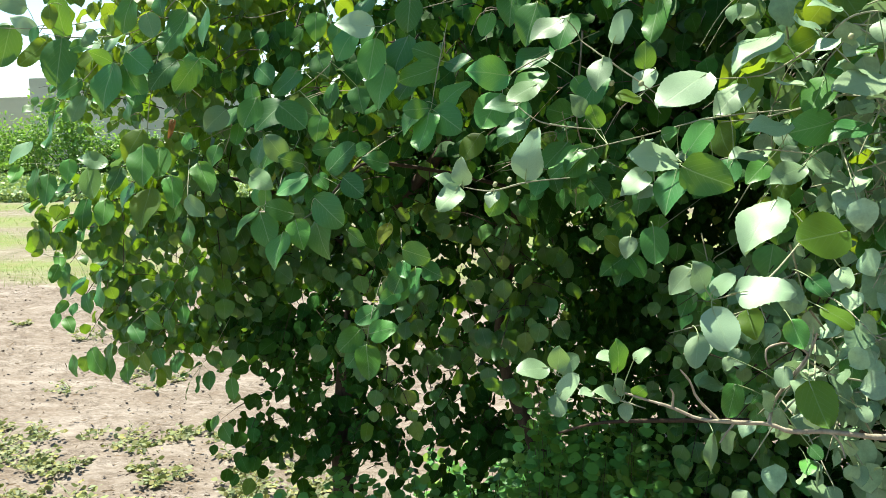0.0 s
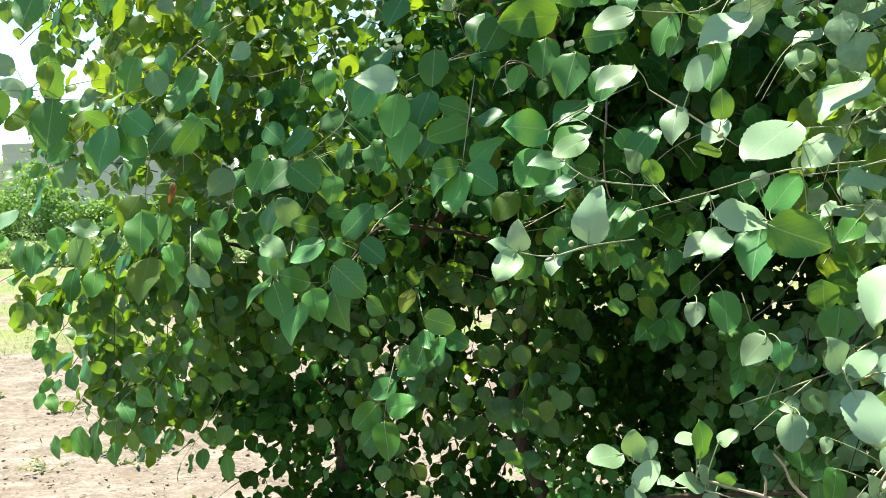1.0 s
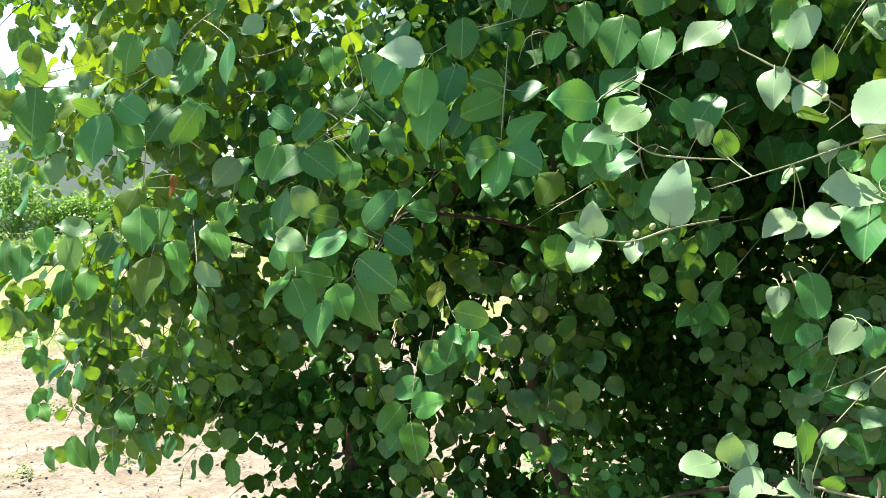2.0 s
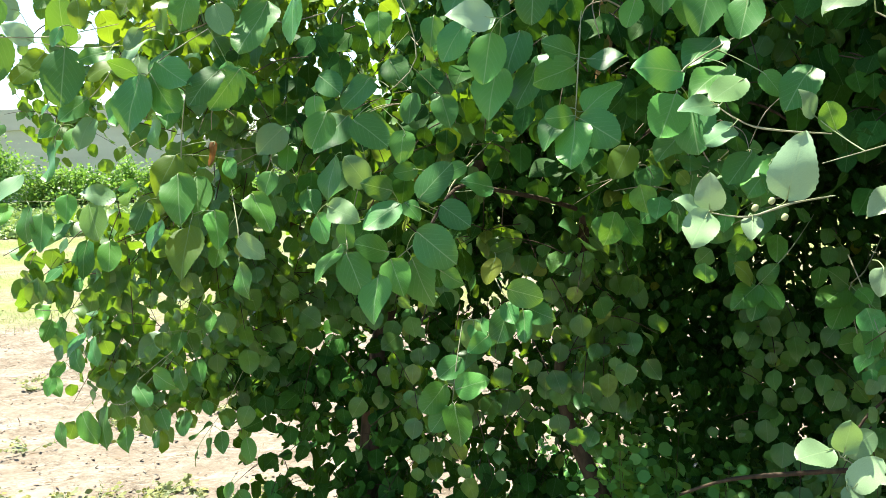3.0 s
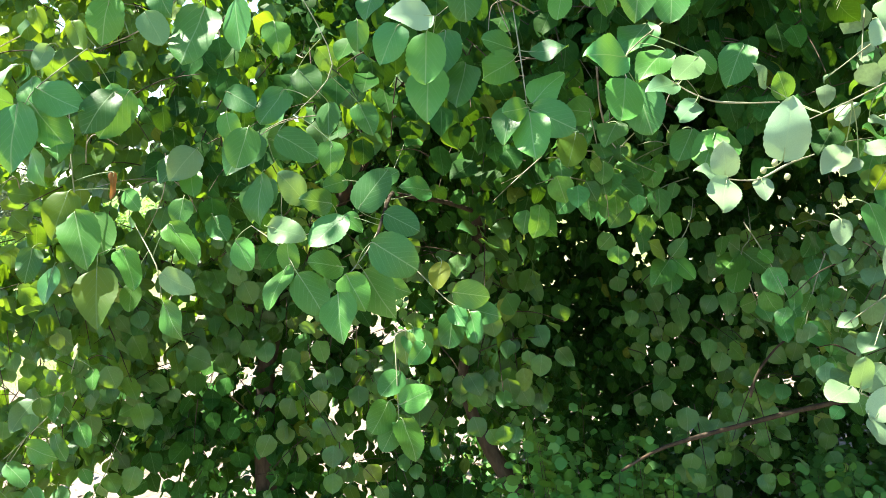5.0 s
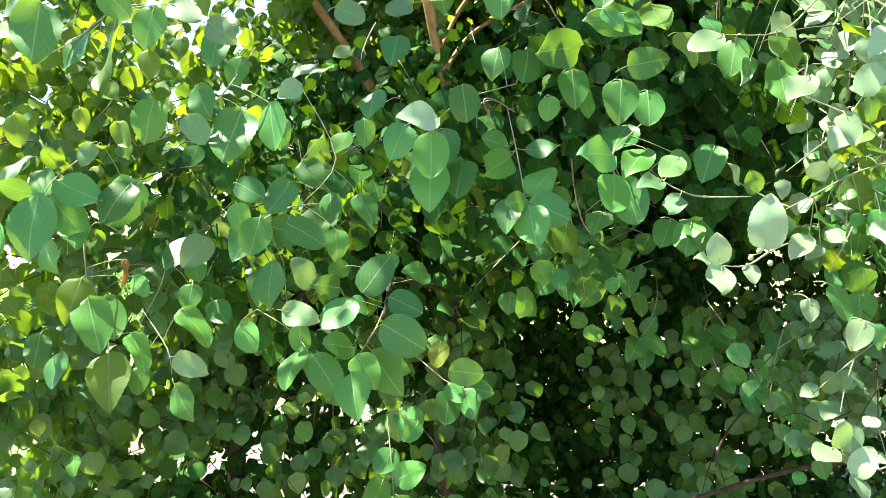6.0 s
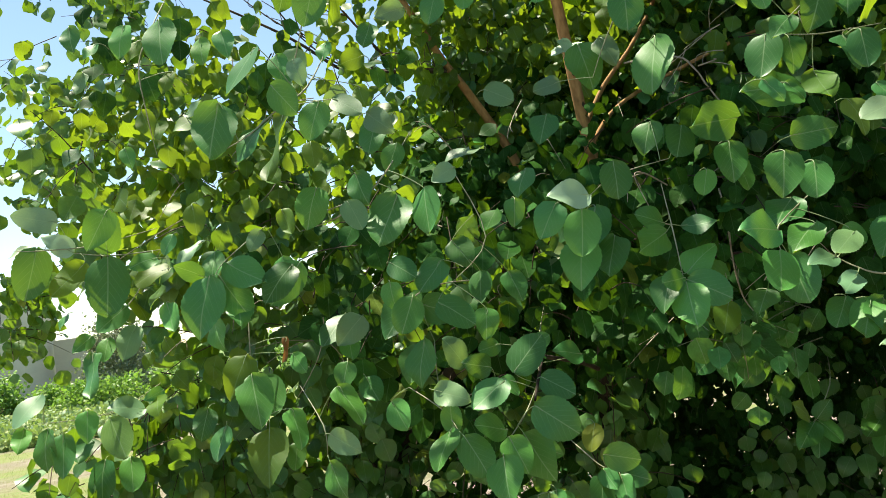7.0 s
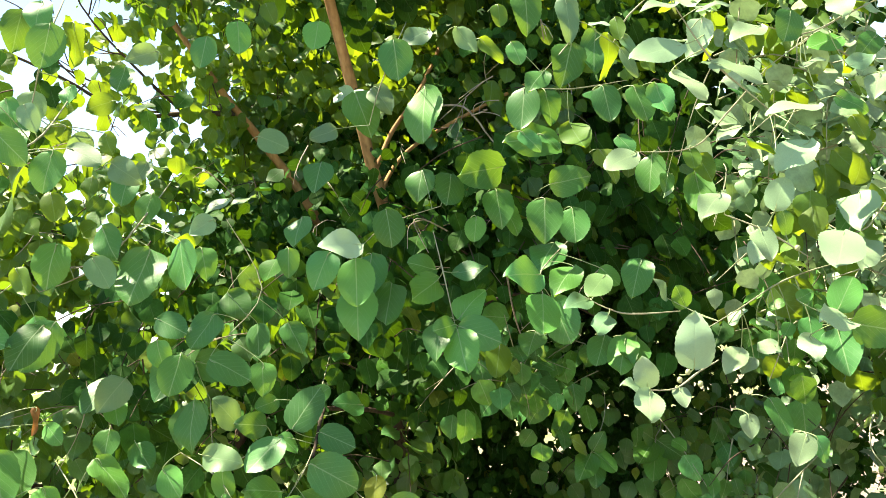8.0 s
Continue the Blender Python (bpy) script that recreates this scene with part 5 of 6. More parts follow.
leaf(tw, (-0.941, 2.313, 0.700), (-0.896, 2.278, 0.648), 0.064, -25, LEAF_OUTER)
leaf(tw, (-0.957, 2.317, 0.727), (-0.967, 2.289, 0.681), 0.049, 28, LEAF_OUTER)
leaf(tw, (-0.902, 2.312, 0.853), (-0.889, 2.286, 0.792), 0.060, 0, LEAF_OUTER)
tw = sprig("upper twig in front of the stem", [(-0.100, 1.341, 1.824), (-0.174, 1.371, 1.813), (-0.227, 1.345, 1.785)])
leaf(tw, (-0.238, 1.319, 1.782), (-0.300, 1.305, 1.789), 0.048, -11, LEAF_PALE)
leaf(tw, (-0.277, 1.353, 1.780), (-0.311, 1.341, 1.735), 0.052, 0, LEAF_OUTER)
leaf(tw, (-0.242, 1.349, 1.765), (-0.256, 1.336, 1.699), 0.056, 0, LEAF_OUTER)
leaf(tw, (-0.233, 1.396, 1.725), (-0.251, 1.385, 1.652), 0.066, 0, LEAF_OUTER)
leaf(tw, (-0.182, 1.353, 1.832), (-0.187, 1.340, 1.775), 0.053, 0, LEAF_OUTER)
leaf(tw, (-0.320, 1.422, 1.803), (-0.326, 1.418, 1.761), 0.036, 0, LEAF_OUTER)
leaf(tw, (-0.102, 1.382, 1.890), (-0.125, 1.368, 1.841), 0.048, 0, LEAF_OUTER)
leaf(tw, (-0.077, 1.334, 1.869), (-0.103, 1.305, 1.821), 0.058, 0, LEAF_OUTER)
tw = sprig("upper twig with large leaves in half shade", [(0.232, 1.278, 1.977), (0.128, 1.276, 1.969), (0.072, 1.285, 1.977)])
leaf(tw, (0.036, 1.263, 1.972), (0.009, 1.251, 1.909), 0.052, 27, LEAF_OUTER)
leaf(tw, (0.067, 1.259, 1.964), (0.065, 1.250, 1.913), 0.046, 0, LEAF_OUTER)
leaf(tw, (0.077, 1.263, 1.884), (-0.011, 1.250, 1.899), 0.062, -50, LEAF_OUTER)
leaf(tw, (0.006, 1.321, 1.869), (-0.083, 1.301, 1.859), 0.063, -46, LEAF_OUTER)
leaf(tw, (0.113, 1.282, 1.918), (0.109, 1.251, 1.867), 0.061, 0, LEAF_YELLOW)
leaf(tw, (0.173, 1.288, 1.969), (0.170, 1.249, 1.914), 0.070, 0, LEAF_OUTER)
leaf(tw, (0.037, 1.247, 1.821), (0.090, 1.220, 1.823), 0.063, 0, LEAF_OUTER)
leaf(tw, (0.025, 1.250, 1.801), (0.005, 1.239, 1.739), 0.058, 0, LEAF_OUTER)
leaf(tw, (0.074, 1.262, 1.784), (0.056, 1.240, 1.733), 0.056, 0, LEAF_OUTER)
leaf(tw, (-0.011, 1.326, 1.836), (-0.020, 1.313, 1.776), 0.050, -21, LEAF_OUTER)
leaf(tw, (-0.049, 1.334, 1.800), (-0.063, 1.327, 1.763), 0.037, 0, LEAF_OUTER)
leaf(tw, (0.042, 1.279, 1.738), (-0.006, 1.248, 1.704), 0.061, 0, LEAF_OUTER)
leaf(tw, (0.018, 1.369, 1.817), (0.026, 1.349, 1.768), 0.052, 0, LEAF_OUTER)
leaf(tw, (0.138, 1.255, 1.865), (0.148, 1.234, 1.814), 0.056, 0, LEAF_OUTER)
tw = sprig("side twig with cream sunlit and yellow-green leaves", [(-0.888, 1.737, 1.829), (-0.979, 1.705, 1.825), (-1.033, 1.667, 1.833)])
leaf(tw, (-1.027, 1.648, 1.831), (-1.067, 1.628, 1.862), 0.059, 0, LEAF_PALE)
leaf(tw, (-1.016, 1.666, 1.814), (-1.066, 1.649, 1.761), 0.067, 28, LEAF_YELLOW)
leaf(tw, (-0.977, 1.660, 1.818), (-0.978, 1.625, 1.719), 0.084, -32, LEAF_OUTER)
leaf(tw, (-0.981, 1.678, 1.825), (-0.974, 1.648, 1.903), 0.070, 36, LEAF_OUTER)
leaf(tw, (-1.087, 1.656, 1.847), (-1.105, 1.635, 1.761), 0.068, -53, LEAF_OUTER)
leaf(tw, (-0.876, 1.647, 1.785), (-0.941, 1.639, 1.769), 0.061, 46, LEAF_YELLOW)
leaf(tw, (-1.054, 1.667, 1.887), (-1.117, 1.644, 1.902), 0.058, -16, LEAF_PALE)
leaf(tw, (-1.098, 1.676, 1.850), (-1.135, 1.664, 1.840), 0.038, 0, LEAF_PALE)
leaf(tw, (-0.911, 1.695, 1.816), (-0.935, 1.678, 1.780), 0.050, 0, LEAF_PALE)
tw = sprig("side twig with large drooping leaves", [(-0.707, 1.617, 1.833), (-0.772, 1.558, 1.778), (-0.791, 1.544, 1.753)])
leaf(tw, (-0.797, 1.527, 1.752), (-0.822, 1.508, 1.659), 0.084, -22, LEAF_OUTER)
leaf(tw, (-0.782, 1.543, 1.751), (-0.743, 1.523, 1.681), 0.070, 0, LEAF_OUTER)
leaf(tw, (-0.770, 1.540, 1.772), (-0.710, 1.515, 1.729), 0.063, 0, LEAF_OUTER)
leaf(tw, (-0.808, 1.547, 1.755), (-0.849, 1.537, 1.778), 0.042, -32, LEAF_OUTER)
leaf(tw, (-0.658, 1.614, 1.763), (-0.713, 1.606, 1.698), 0.073, -24, LEAF_OUTER)
leaf(tw, (-0.686, 1.636, 1.778), (-0.686, 1.621, 1.699), 0.067, 20, LEAF_OUTER)
tw = sprig("middle twig of round green leaves", [(-0.384, 1.563, 1.883), (-0.352, 1.521, 1.758), (-0.420, 1.509, 1.691)])
leaf(tw, (-0.491, 1.467, 1.677), (-0.516, 1.452, 1.624), 0.059, 0, LEAF_OUTER)
leaf(tw, (-0.451, 1.480, 1.663), (-0.400, 1.463, 1.623), 0.057, -17, LEAF_OUTER)
leaf(tw, (-0.375, 1.488, 1.643), (-0.384, 1.470, 1.597), 0.050, 0, LEAF_OUTER)
leaf(tw, (-0.399, 1.574, 1.765), (-0.377, 1.548, 1.716), 0.054, 0, LEAF_OUTER)
leaf(tw, (-0.429, 1.535, 1.731), (-0.470, 1.525, 1.682), 0.061, 0, LEAF_OUTER)
leaf(tw, (-0.512, 1.548, 1.739), (-0.476, 1.520, 1.709), 0.052, 0, LEAF_OUTER)
leaf(tw, (-0.518, 1.524, 1.705), (-0.516, 1.517, 1.661), 0.040, 0, LEAF_OUTER)
leaf(tw, (-0.363, 1.554, 1.705), (-0.373, 1.538, 1.656), 0.051, 0, LEAF_OUTER)
leaf(tw, (-0.316, 1.548, 1.698), (-0.304, 1.530, 1.648), 0.053, 0, LEAF_OUTER)
leaf(tw, (-0.420, 1.662, 1.854), (-0.420, 1.641, 1.800), 0.055, 0, LEAF_OUTER)
leaf(tw, (-0.274, 1.502, 1.859), (-0.300, 1.479, 1.815), 0.054, 0, LEAF_OUTER)
leaf(tw, (-0.570, 1.517, 1.658), (-0.611, 1.503, 1.619), 0.052, 0, LEAF_PALE)
leaf(tw, (-0.601, 1.545, 1.589), (-0.616, 1.535, 1.547), 0.045, 0, LEAF_OUTER)
leaf(tw, (-0.482, 1.470, 1.610), (-0.503, 1.460, 1.536), 0.067, 31, LEAF_OUTER)
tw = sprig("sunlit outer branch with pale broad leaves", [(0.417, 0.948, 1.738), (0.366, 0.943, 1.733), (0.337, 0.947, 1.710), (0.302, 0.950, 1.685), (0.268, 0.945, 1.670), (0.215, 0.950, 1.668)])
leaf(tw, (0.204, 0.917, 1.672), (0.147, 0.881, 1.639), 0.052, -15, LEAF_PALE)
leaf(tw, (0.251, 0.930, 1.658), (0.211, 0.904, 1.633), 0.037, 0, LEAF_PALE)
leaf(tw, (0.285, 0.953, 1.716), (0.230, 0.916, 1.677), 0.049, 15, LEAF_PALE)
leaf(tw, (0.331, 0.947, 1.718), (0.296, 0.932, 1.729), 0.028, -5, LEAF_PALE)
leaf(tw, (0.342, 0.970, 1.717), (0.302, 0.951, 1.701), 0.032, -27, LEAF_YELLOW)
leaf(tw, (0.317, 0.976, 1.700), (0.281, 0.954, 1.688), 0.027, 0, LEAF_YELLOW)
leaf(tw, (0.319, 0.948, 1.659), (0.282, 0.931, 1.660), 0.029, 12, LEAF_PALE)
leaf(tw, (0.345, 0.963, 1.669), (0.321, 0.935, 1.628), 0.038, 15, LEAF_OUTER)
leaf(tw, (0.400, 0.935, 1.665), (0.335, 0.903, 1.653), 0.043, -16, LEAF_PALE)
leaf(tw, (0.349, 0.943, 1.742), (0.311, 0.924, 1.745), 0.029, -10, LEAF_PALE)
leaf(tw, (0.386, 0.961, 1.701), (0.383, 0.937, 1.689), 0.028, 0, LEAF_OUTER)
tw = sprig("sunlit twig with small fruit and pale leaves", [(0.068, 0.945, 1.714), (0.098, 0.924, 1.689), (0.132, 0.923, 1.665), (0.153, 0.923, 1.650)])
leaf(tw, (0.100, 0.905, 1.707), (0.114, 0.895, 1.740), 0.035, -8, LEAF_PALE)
leaf(tw, (0.091, 0.923, 1.692), (0.082, 0.903, 1.658), 0.029, -14, LEAF_PALE)
leaf(tw, (0.139, 0.936, 1.680), (0.139, 0.928, 1.709), 0.031, 0, LEAF_OUTER)
leaf(tw, (0.132, 0.920, 1.649), (0.106, 0.905, 1.648), 0.027, 0, LEAF_YELLOW)
leaf(tw, (0.048, 0.922, 1.736), (0.009, 0.909, 1.714), 0.033, 0, LEAF_PALE)
berry(tw, (0.133, 0.918, 1.663))
berry(tw, (0.101, 0.920, 1.664))
berry(tw, (0.342, 0.888, 1.705))
tw = sprig("sunlit twig of mixed broad leaves", [(0.324, 0.936, 1.582), (0.265, 0.920, 1.588), (0.217, 0.914, 1.577), (0.181, 0.920, 1.574)])
leaf(tw, (0.294, 0.917, 1.615), (0.243, 0.892, 1.612), 0.033, -17, LEAF_PALE)
leaf(tw, (0.351, 0.945, 1.617), (0.296, 0.918, 1.606), 0.043, -47, LEAF_OUTER)
leaf(tw, (0.378, 0.925, 1.615), (0.335, 0.911, 1.599), 0.037, 39, LEAF_OUTER)
leaf(tw, (0.173, 0.910, 1.577), (0.121, 0.886, 1.589), 0.042, -15, LEAF_PALE)
leaf(tw, (0.187, 0.934, 1.584), (0.210, 0.923, 1.620), 0.039, -38, LEAF_OUTER)
leaf(tw, (0.265, 0.920, 1.586), (0.227, 0.901, 1.581), 0.030, 6, LEAF_PALE)
leaf(tw, (0.179, 0.910, 1.571), (0.226, 0.884, 1.550), 0.049, 0, LEAF_OUTER)
leaf(tw, (0.177, 0.930, 1.567), (0.159, 0.912, 1.518), 0.045, 39, LEAF_OUTER)
leaf(tw, (0.143, 0.937, 1.565), (0.117, 0.916, 1.539), 0.031, -14, LEAF_PALE)
leaf(tw, (0.165, 0.967, 1.604), (0.180, 0.954, 1.611), 0.026, 0, LEAF_OUTER)
leaf(tw, (0.278, 0.940, 1.572), (0.253, 0.923, 1.552), 0.028, 0, LEAF_OUTER)
leaf(tw, (0.321, 0.945, 1.568), (0.276, 0.920, 1.552), 0.029, -17, LEAF_PALE)
leaf(tw, (0.356, 0.957, 1.559), (0.323, 0.944, 1.571), 0.026, -12, LEAF_PALE)
tw = sprig("sunlit low twig with broad pale leaves", [(0.265, 0.756, 1.519), (0.214, 0.707, 1.482), (0.187, 0.703, 1.471), (0.168, 0.700, 1.466)])
leaf(tw, (0.161, 0.701, 1.475), (0.149, 0.692, 1.500), 0.027, 0, LEAF_PALE)
leaf(tw, (0.166, 0.701, 1.472), (0.183, 0.696, 1.489), 0.021, -11, LEAF_PALE)
leaf(tw, (0.185, 0.693, 1.474), (0.228, 0.678, 1.481), 0.042, -8, LEAF_PALE)
leaf(tw, (0.164, 0.689, 1.461), (0.174, 0.667, 1.430), 0.041, 0, LEAF_PALE)
leaf(tw, (0.202, 0.720, 1.453), (0.206, 0.704, 1.430), 0.024, 45, LEAF_YELLOW)
leaf(tw, (0.276, 0.701, 1.526), (0.230, 0.676, 1.522), 0.043, 0, LEAF_YELLOW)
leaf(tw, (0.240, 0.777, 1.546), (0.204, 0.744, 1.504), 0.046, 15, LEAF_PALE)
leaf(tw, (0.301, 0.773, 1.481), (0.306, 0.759, 1.466), 0.023, 0, LEAF_PALE)
leaf(tw, (0.288, 0.817, 1.464), (0.305, 0.804, 1.448), 0.030, 0, LEAF_OUTER)
leaf(tw, (0.273, 0.817, 1.419), (0.284, 0.809, 1.392), 0.028, 0, LEAF_OUTER)
leaf(tw, (0.304, 0.822, 1.431), (0.333, 0.809, 1.415), 0.033, -27, LEAF_YELLOW)
tw = sprig("half-lit low leaves on the pale branch", [(0.299, 0.924, 1.291), (0.312, 0.924, 1.315), (0.319, 0.922, 1.331), (0.328, 0.916, 1.351), (0.330, 0.912, 1.389)])
leaf(tw, (0.303, 0.842, 1.346), (0.316, 0.816, 1.305), 0.049, 0, LEAF_YELLOW)
leaf(tw, (0.343, 0.927, 1.346), (0.359, 0.921, 1.347), 0.019, 0, LEAF_PALE)
leaf(tw, (0.224, 0.915, 1.258), (0.219, 0.908, 1.21), 0.016, 35, LEAF_LIGHT)
leaf(tw, (0.249, 0.923, 1.315), (0.237, 0.899, 1.284), 0.033, -31, LEAF_OUTER)
leaf(tw, (0.242, 0.927, 1.347), (0.237, 0.918, 1.333), 0.014, 0, LEAF_PALE)
leaf(tw, (0.292, 0.922, 1.285), (0.280, 0.916, 1.310), 0.020, 13, LEAF_PALE)
leaf(tw, (0.206, 0.928, 1.373), (0.199, 0.906, 1.340), 0.030, 15, LEAF_PALE)
leaf(tw, (0.219, 0.938, 1.366), (0.195, 0.919, 1.345), 0.027, -15, LEAF_PALE)
leaf(tw, (0.303, 0.922, 1.338), (0.297, 0.907, 1.317), 0.021, 0, LEAF_PALE)
leaf(tw, (0.380, 0.903, 1.298), (0.390, 0.892, 1.284), 0.021, 0, LEAF_PALE)
leaf(tw, (0.343, 0.940, 1.234), (0.352, 0.924, 1.225), 0.026, 0, LEAF_OUTER)
leaf(tw, (0.339, 0.937, 1.219), (0.335, 0.915, 1.210), 0.030, 0, LEAF_OUTER)
leaf(tw, (0.372, 0.935, 1.186), (0.366, 0.921, 1.165), 0.022, 0, LEAF_PALE)
leaf(tw, (0.401, 0.942, 1.211), (0.400, 0.928, 1.190), 0.022, 0, LEAF_PALE)
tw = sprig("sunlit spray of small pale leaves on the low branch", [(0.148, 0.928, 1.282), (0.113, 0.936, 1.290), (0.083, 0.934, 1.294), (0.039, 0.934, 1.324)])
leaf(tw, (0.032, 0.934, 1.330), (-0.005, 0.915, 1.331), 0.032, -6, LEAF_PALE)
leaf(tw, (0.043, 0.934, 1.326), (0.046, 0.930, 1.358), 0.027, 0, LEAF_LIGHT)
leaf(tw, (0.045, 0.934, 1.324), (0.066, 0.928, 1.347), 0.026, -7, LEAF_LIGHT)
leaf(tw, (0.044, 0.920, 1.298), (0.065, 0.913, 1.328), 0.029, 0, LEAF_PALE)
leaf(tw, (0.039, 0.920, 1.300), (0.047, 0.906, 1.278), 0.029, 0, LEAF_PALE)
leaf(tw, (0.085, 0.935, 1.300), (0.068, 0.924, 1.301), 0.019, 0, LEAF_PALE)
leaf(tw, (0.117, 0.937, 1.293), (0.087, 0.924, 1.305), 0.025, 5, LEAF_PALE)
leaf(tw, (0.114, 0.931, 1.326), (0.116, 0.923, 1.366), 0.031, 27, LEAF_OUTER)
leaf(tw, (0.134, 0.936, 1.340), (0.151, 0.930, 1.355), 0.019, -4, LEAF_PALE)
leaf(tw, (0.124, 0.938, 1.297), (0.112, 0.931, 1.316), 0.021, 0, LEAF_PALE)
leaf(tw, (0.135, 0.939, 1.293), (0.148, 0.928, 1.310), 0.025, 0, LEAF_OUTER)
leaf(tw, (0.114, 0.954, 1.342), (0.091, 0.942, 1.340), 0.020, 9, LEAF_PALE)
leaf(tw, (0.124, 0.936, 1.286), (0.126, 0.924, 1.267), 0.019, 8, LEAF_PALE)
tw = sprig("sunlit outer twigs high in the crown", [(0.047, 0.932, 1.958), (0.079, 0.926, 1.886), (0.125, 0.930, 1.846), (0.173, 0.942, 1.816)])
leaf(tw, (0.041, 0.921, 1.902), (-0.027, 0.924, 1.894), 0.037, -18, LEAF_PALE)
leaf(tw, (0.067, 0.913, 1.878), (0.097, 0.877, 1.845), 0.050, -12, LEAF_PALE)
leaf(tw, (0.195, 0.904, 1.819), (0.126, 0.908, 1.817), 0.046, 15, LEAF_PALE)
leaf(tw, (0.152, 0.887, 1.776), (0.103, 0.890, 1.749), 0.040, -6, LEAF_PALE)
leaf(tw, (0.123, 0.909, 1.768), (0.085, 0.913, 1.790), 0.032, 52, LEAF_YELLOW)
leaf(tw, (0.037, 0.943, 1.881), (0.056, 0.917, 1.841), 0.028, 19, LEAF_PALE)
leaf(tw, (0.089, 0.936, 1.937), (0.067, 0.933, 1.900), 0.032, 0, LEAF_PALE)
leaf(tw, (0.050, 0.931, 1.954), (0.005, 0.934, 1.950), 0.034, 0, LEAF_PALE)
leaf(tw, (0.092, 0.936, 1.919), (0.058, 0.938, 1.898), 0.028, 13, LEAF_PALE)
tw = sprig("sun-flecked outer twig", [(0.263, 1.028, 1.903), (0.206, 1.057, 1.853), (0.159, 1.078, 1.818), (0.091, 1.105, 1.826)])
leaf(tw, (0.067, 1.080, 1.979), (0.047, 1.071, 1.920), 0.033, -61, LEAF_YELLOW)
leaf(tw, (0.155, 1.080, 1.819), (0.149, 1.070, 1.791), 0.028, 0, LEAF_YELLOW)
leaf(tw, (0.164, 1.077, 1.808), (0.167, 1.064, 1.771), 0.031, 40, LEAF_YELLOW)
leaf(tw, (0.079, 1.090, 1.823), (0.030, 1.092, 1.808), 0.037, -14, LEAF_PALE)
leaf(tw, (0.111, 1.110, 1.917), (0.111, 1.093, 1.866), 0.040, 0, LEAF_OUTER)
leaf(tw, (0.138, 1.098, 1.915), (0.137, 1.086, 1.868), 0.038, 23, LEAF_OUTER)
leaf(tw, (0.073, 1.124, 1.924), (0.068, 1.114, 1.874), 0.040, 21, LEAF_OUTER)
leaf(tw, (0.071, 1.111, 1.852), (0.077, 1.094, 1.825), 0.032, 0, LEAF_OUTER)
leaf(tw, (0.133, 1.130, 1.825), (0.114, 1.128, 1.775), 0.043, 47, LEAF_OUTER)
leaf(tw, (0.183, 1.112, 1.789), (0.172, 1.095, 1.723), 0.042, 60, LEAF_OUTER)
leaf(tw, (0.137, 1.110, 1.794), (0.123, 1.106, 1.769), 0.023, 0, LEAF_OUTER)
leaf(tw, (0.222, 1.051, 1.834), (0.180, 1.054, 1.825), 0.029, 10, LEAF_PALE)
leaf(tw, (0.159, 0.987, 1.682), (0.132, 0.986, 1.656), 0.033, 0, LEAF_PALE)
leaf(tw, (0.170, 1.070, 1.869), (0.180, 1.052, 1.870), 0.025, 0, LEAF_PALE)
tw = sprig("shaded twig with large hanging leaves above the fork", [(0.116, 1.200, 2.088), (0.094, 1.200, 2.028), (0.084, 1.200, 2.013), (0.032, 1.200, 1.972)])
leaf(tw, (0.090, 1.200, 2.013), (0.057, 1.190, 1.952), 0.056, 10, LEAF_OUTER)
leaf(tw, (0.096, 1.200, 2.086), (0.085, 1.190, 2.014), 0.037, 30, LEAF_LIGHT)
leaf(tw, (0.032, 1.200, 2.096), (0.018, 1.190, 2.030), 0.048, 0, LEAF_OUTER)
leaf(tw, (-0.086, 1.200, 2.045), (-0.070, 1.190, 2.002), 0.028, 20, LEAF_LIGHT)
leaf(tw, (0.035, 1.200, 1.975), (-0.000, 1.190, 1.947), 0.037, 0, LEAF_OUTER)
leaf(tw, (-0.055, 1.200, 2.027), (-0.030, 1.190, 1.990), 0.023, 20, LEAF_YELLOW)
leaf(tw, (0.136, 1.200, 2.033), (0.108, 1.190, 1.960), 0.043, -20, LEAF_OUTER)
leaf(tw, (-0.020, 1.200, 1.892), (0.000, 1.190, 1.860), 0.031, 15, LEAF_OUTER)
leaf(tw, (0.011, 1.200, 1.885), (0.031, 1.190, 1.861), 0.030, -15, LEAF_OUTER)
leaf(tw, (-0.017, 1.200, 2.075), (-0.024, 1.190, 2.040), 0.026, 0, LEAF_YELLOW)
leaf(tw, (-0.007, 1.200, 2.020), (-0.004, 1.190, 1.985), 0.029, 0, LEAF_OUTER)
tw = sprig("sunlit high twig with pale and yellow-green leaves", [(0.128, 1.060, 2.021), (0.086, 1.060, 1.993), (0.067, 1.060, 1.971), (0.056, 1.060, 1.960)])
leaf(tw, (0.071, 1.060, 1.969), (0.081, 1.050, 1.939), 0.015, 20, LEAF_LIGHT)
leaf(tw, (0.065, 1.060, 1.952), (0.074, 1.050, 1.910), 0.015, 30, LEAF_LIGHT)
leaf(tw, (0.067, 1.060, 1.993), (0.060, 1.050, 1.961), 0.021, 0, LEAF_YELLOW)
leaf(tw, (0.026, 1.060, 1.986), (0.050, 1.050, 1.981), 0.023, 0, LEAF_PALE)
leaf(tw, (0.097, 1.060, 1.941), (0.099, 1.050, 1.912), 0.018, 0, LEAF_YELLOW)
tw = sprig("sunlit high twig with bleached leaves", [(0.480, 1.000, 1.987), (0.396, 1.000, 1.961), (0.307, 1.000, 1.936), (0.235, 1.000, 1.954)])
leaf(tw, (0.239, 1.000, 1.951), (0.179, 0.990, 1.933), 0.038, 0, LEAF_PALE)
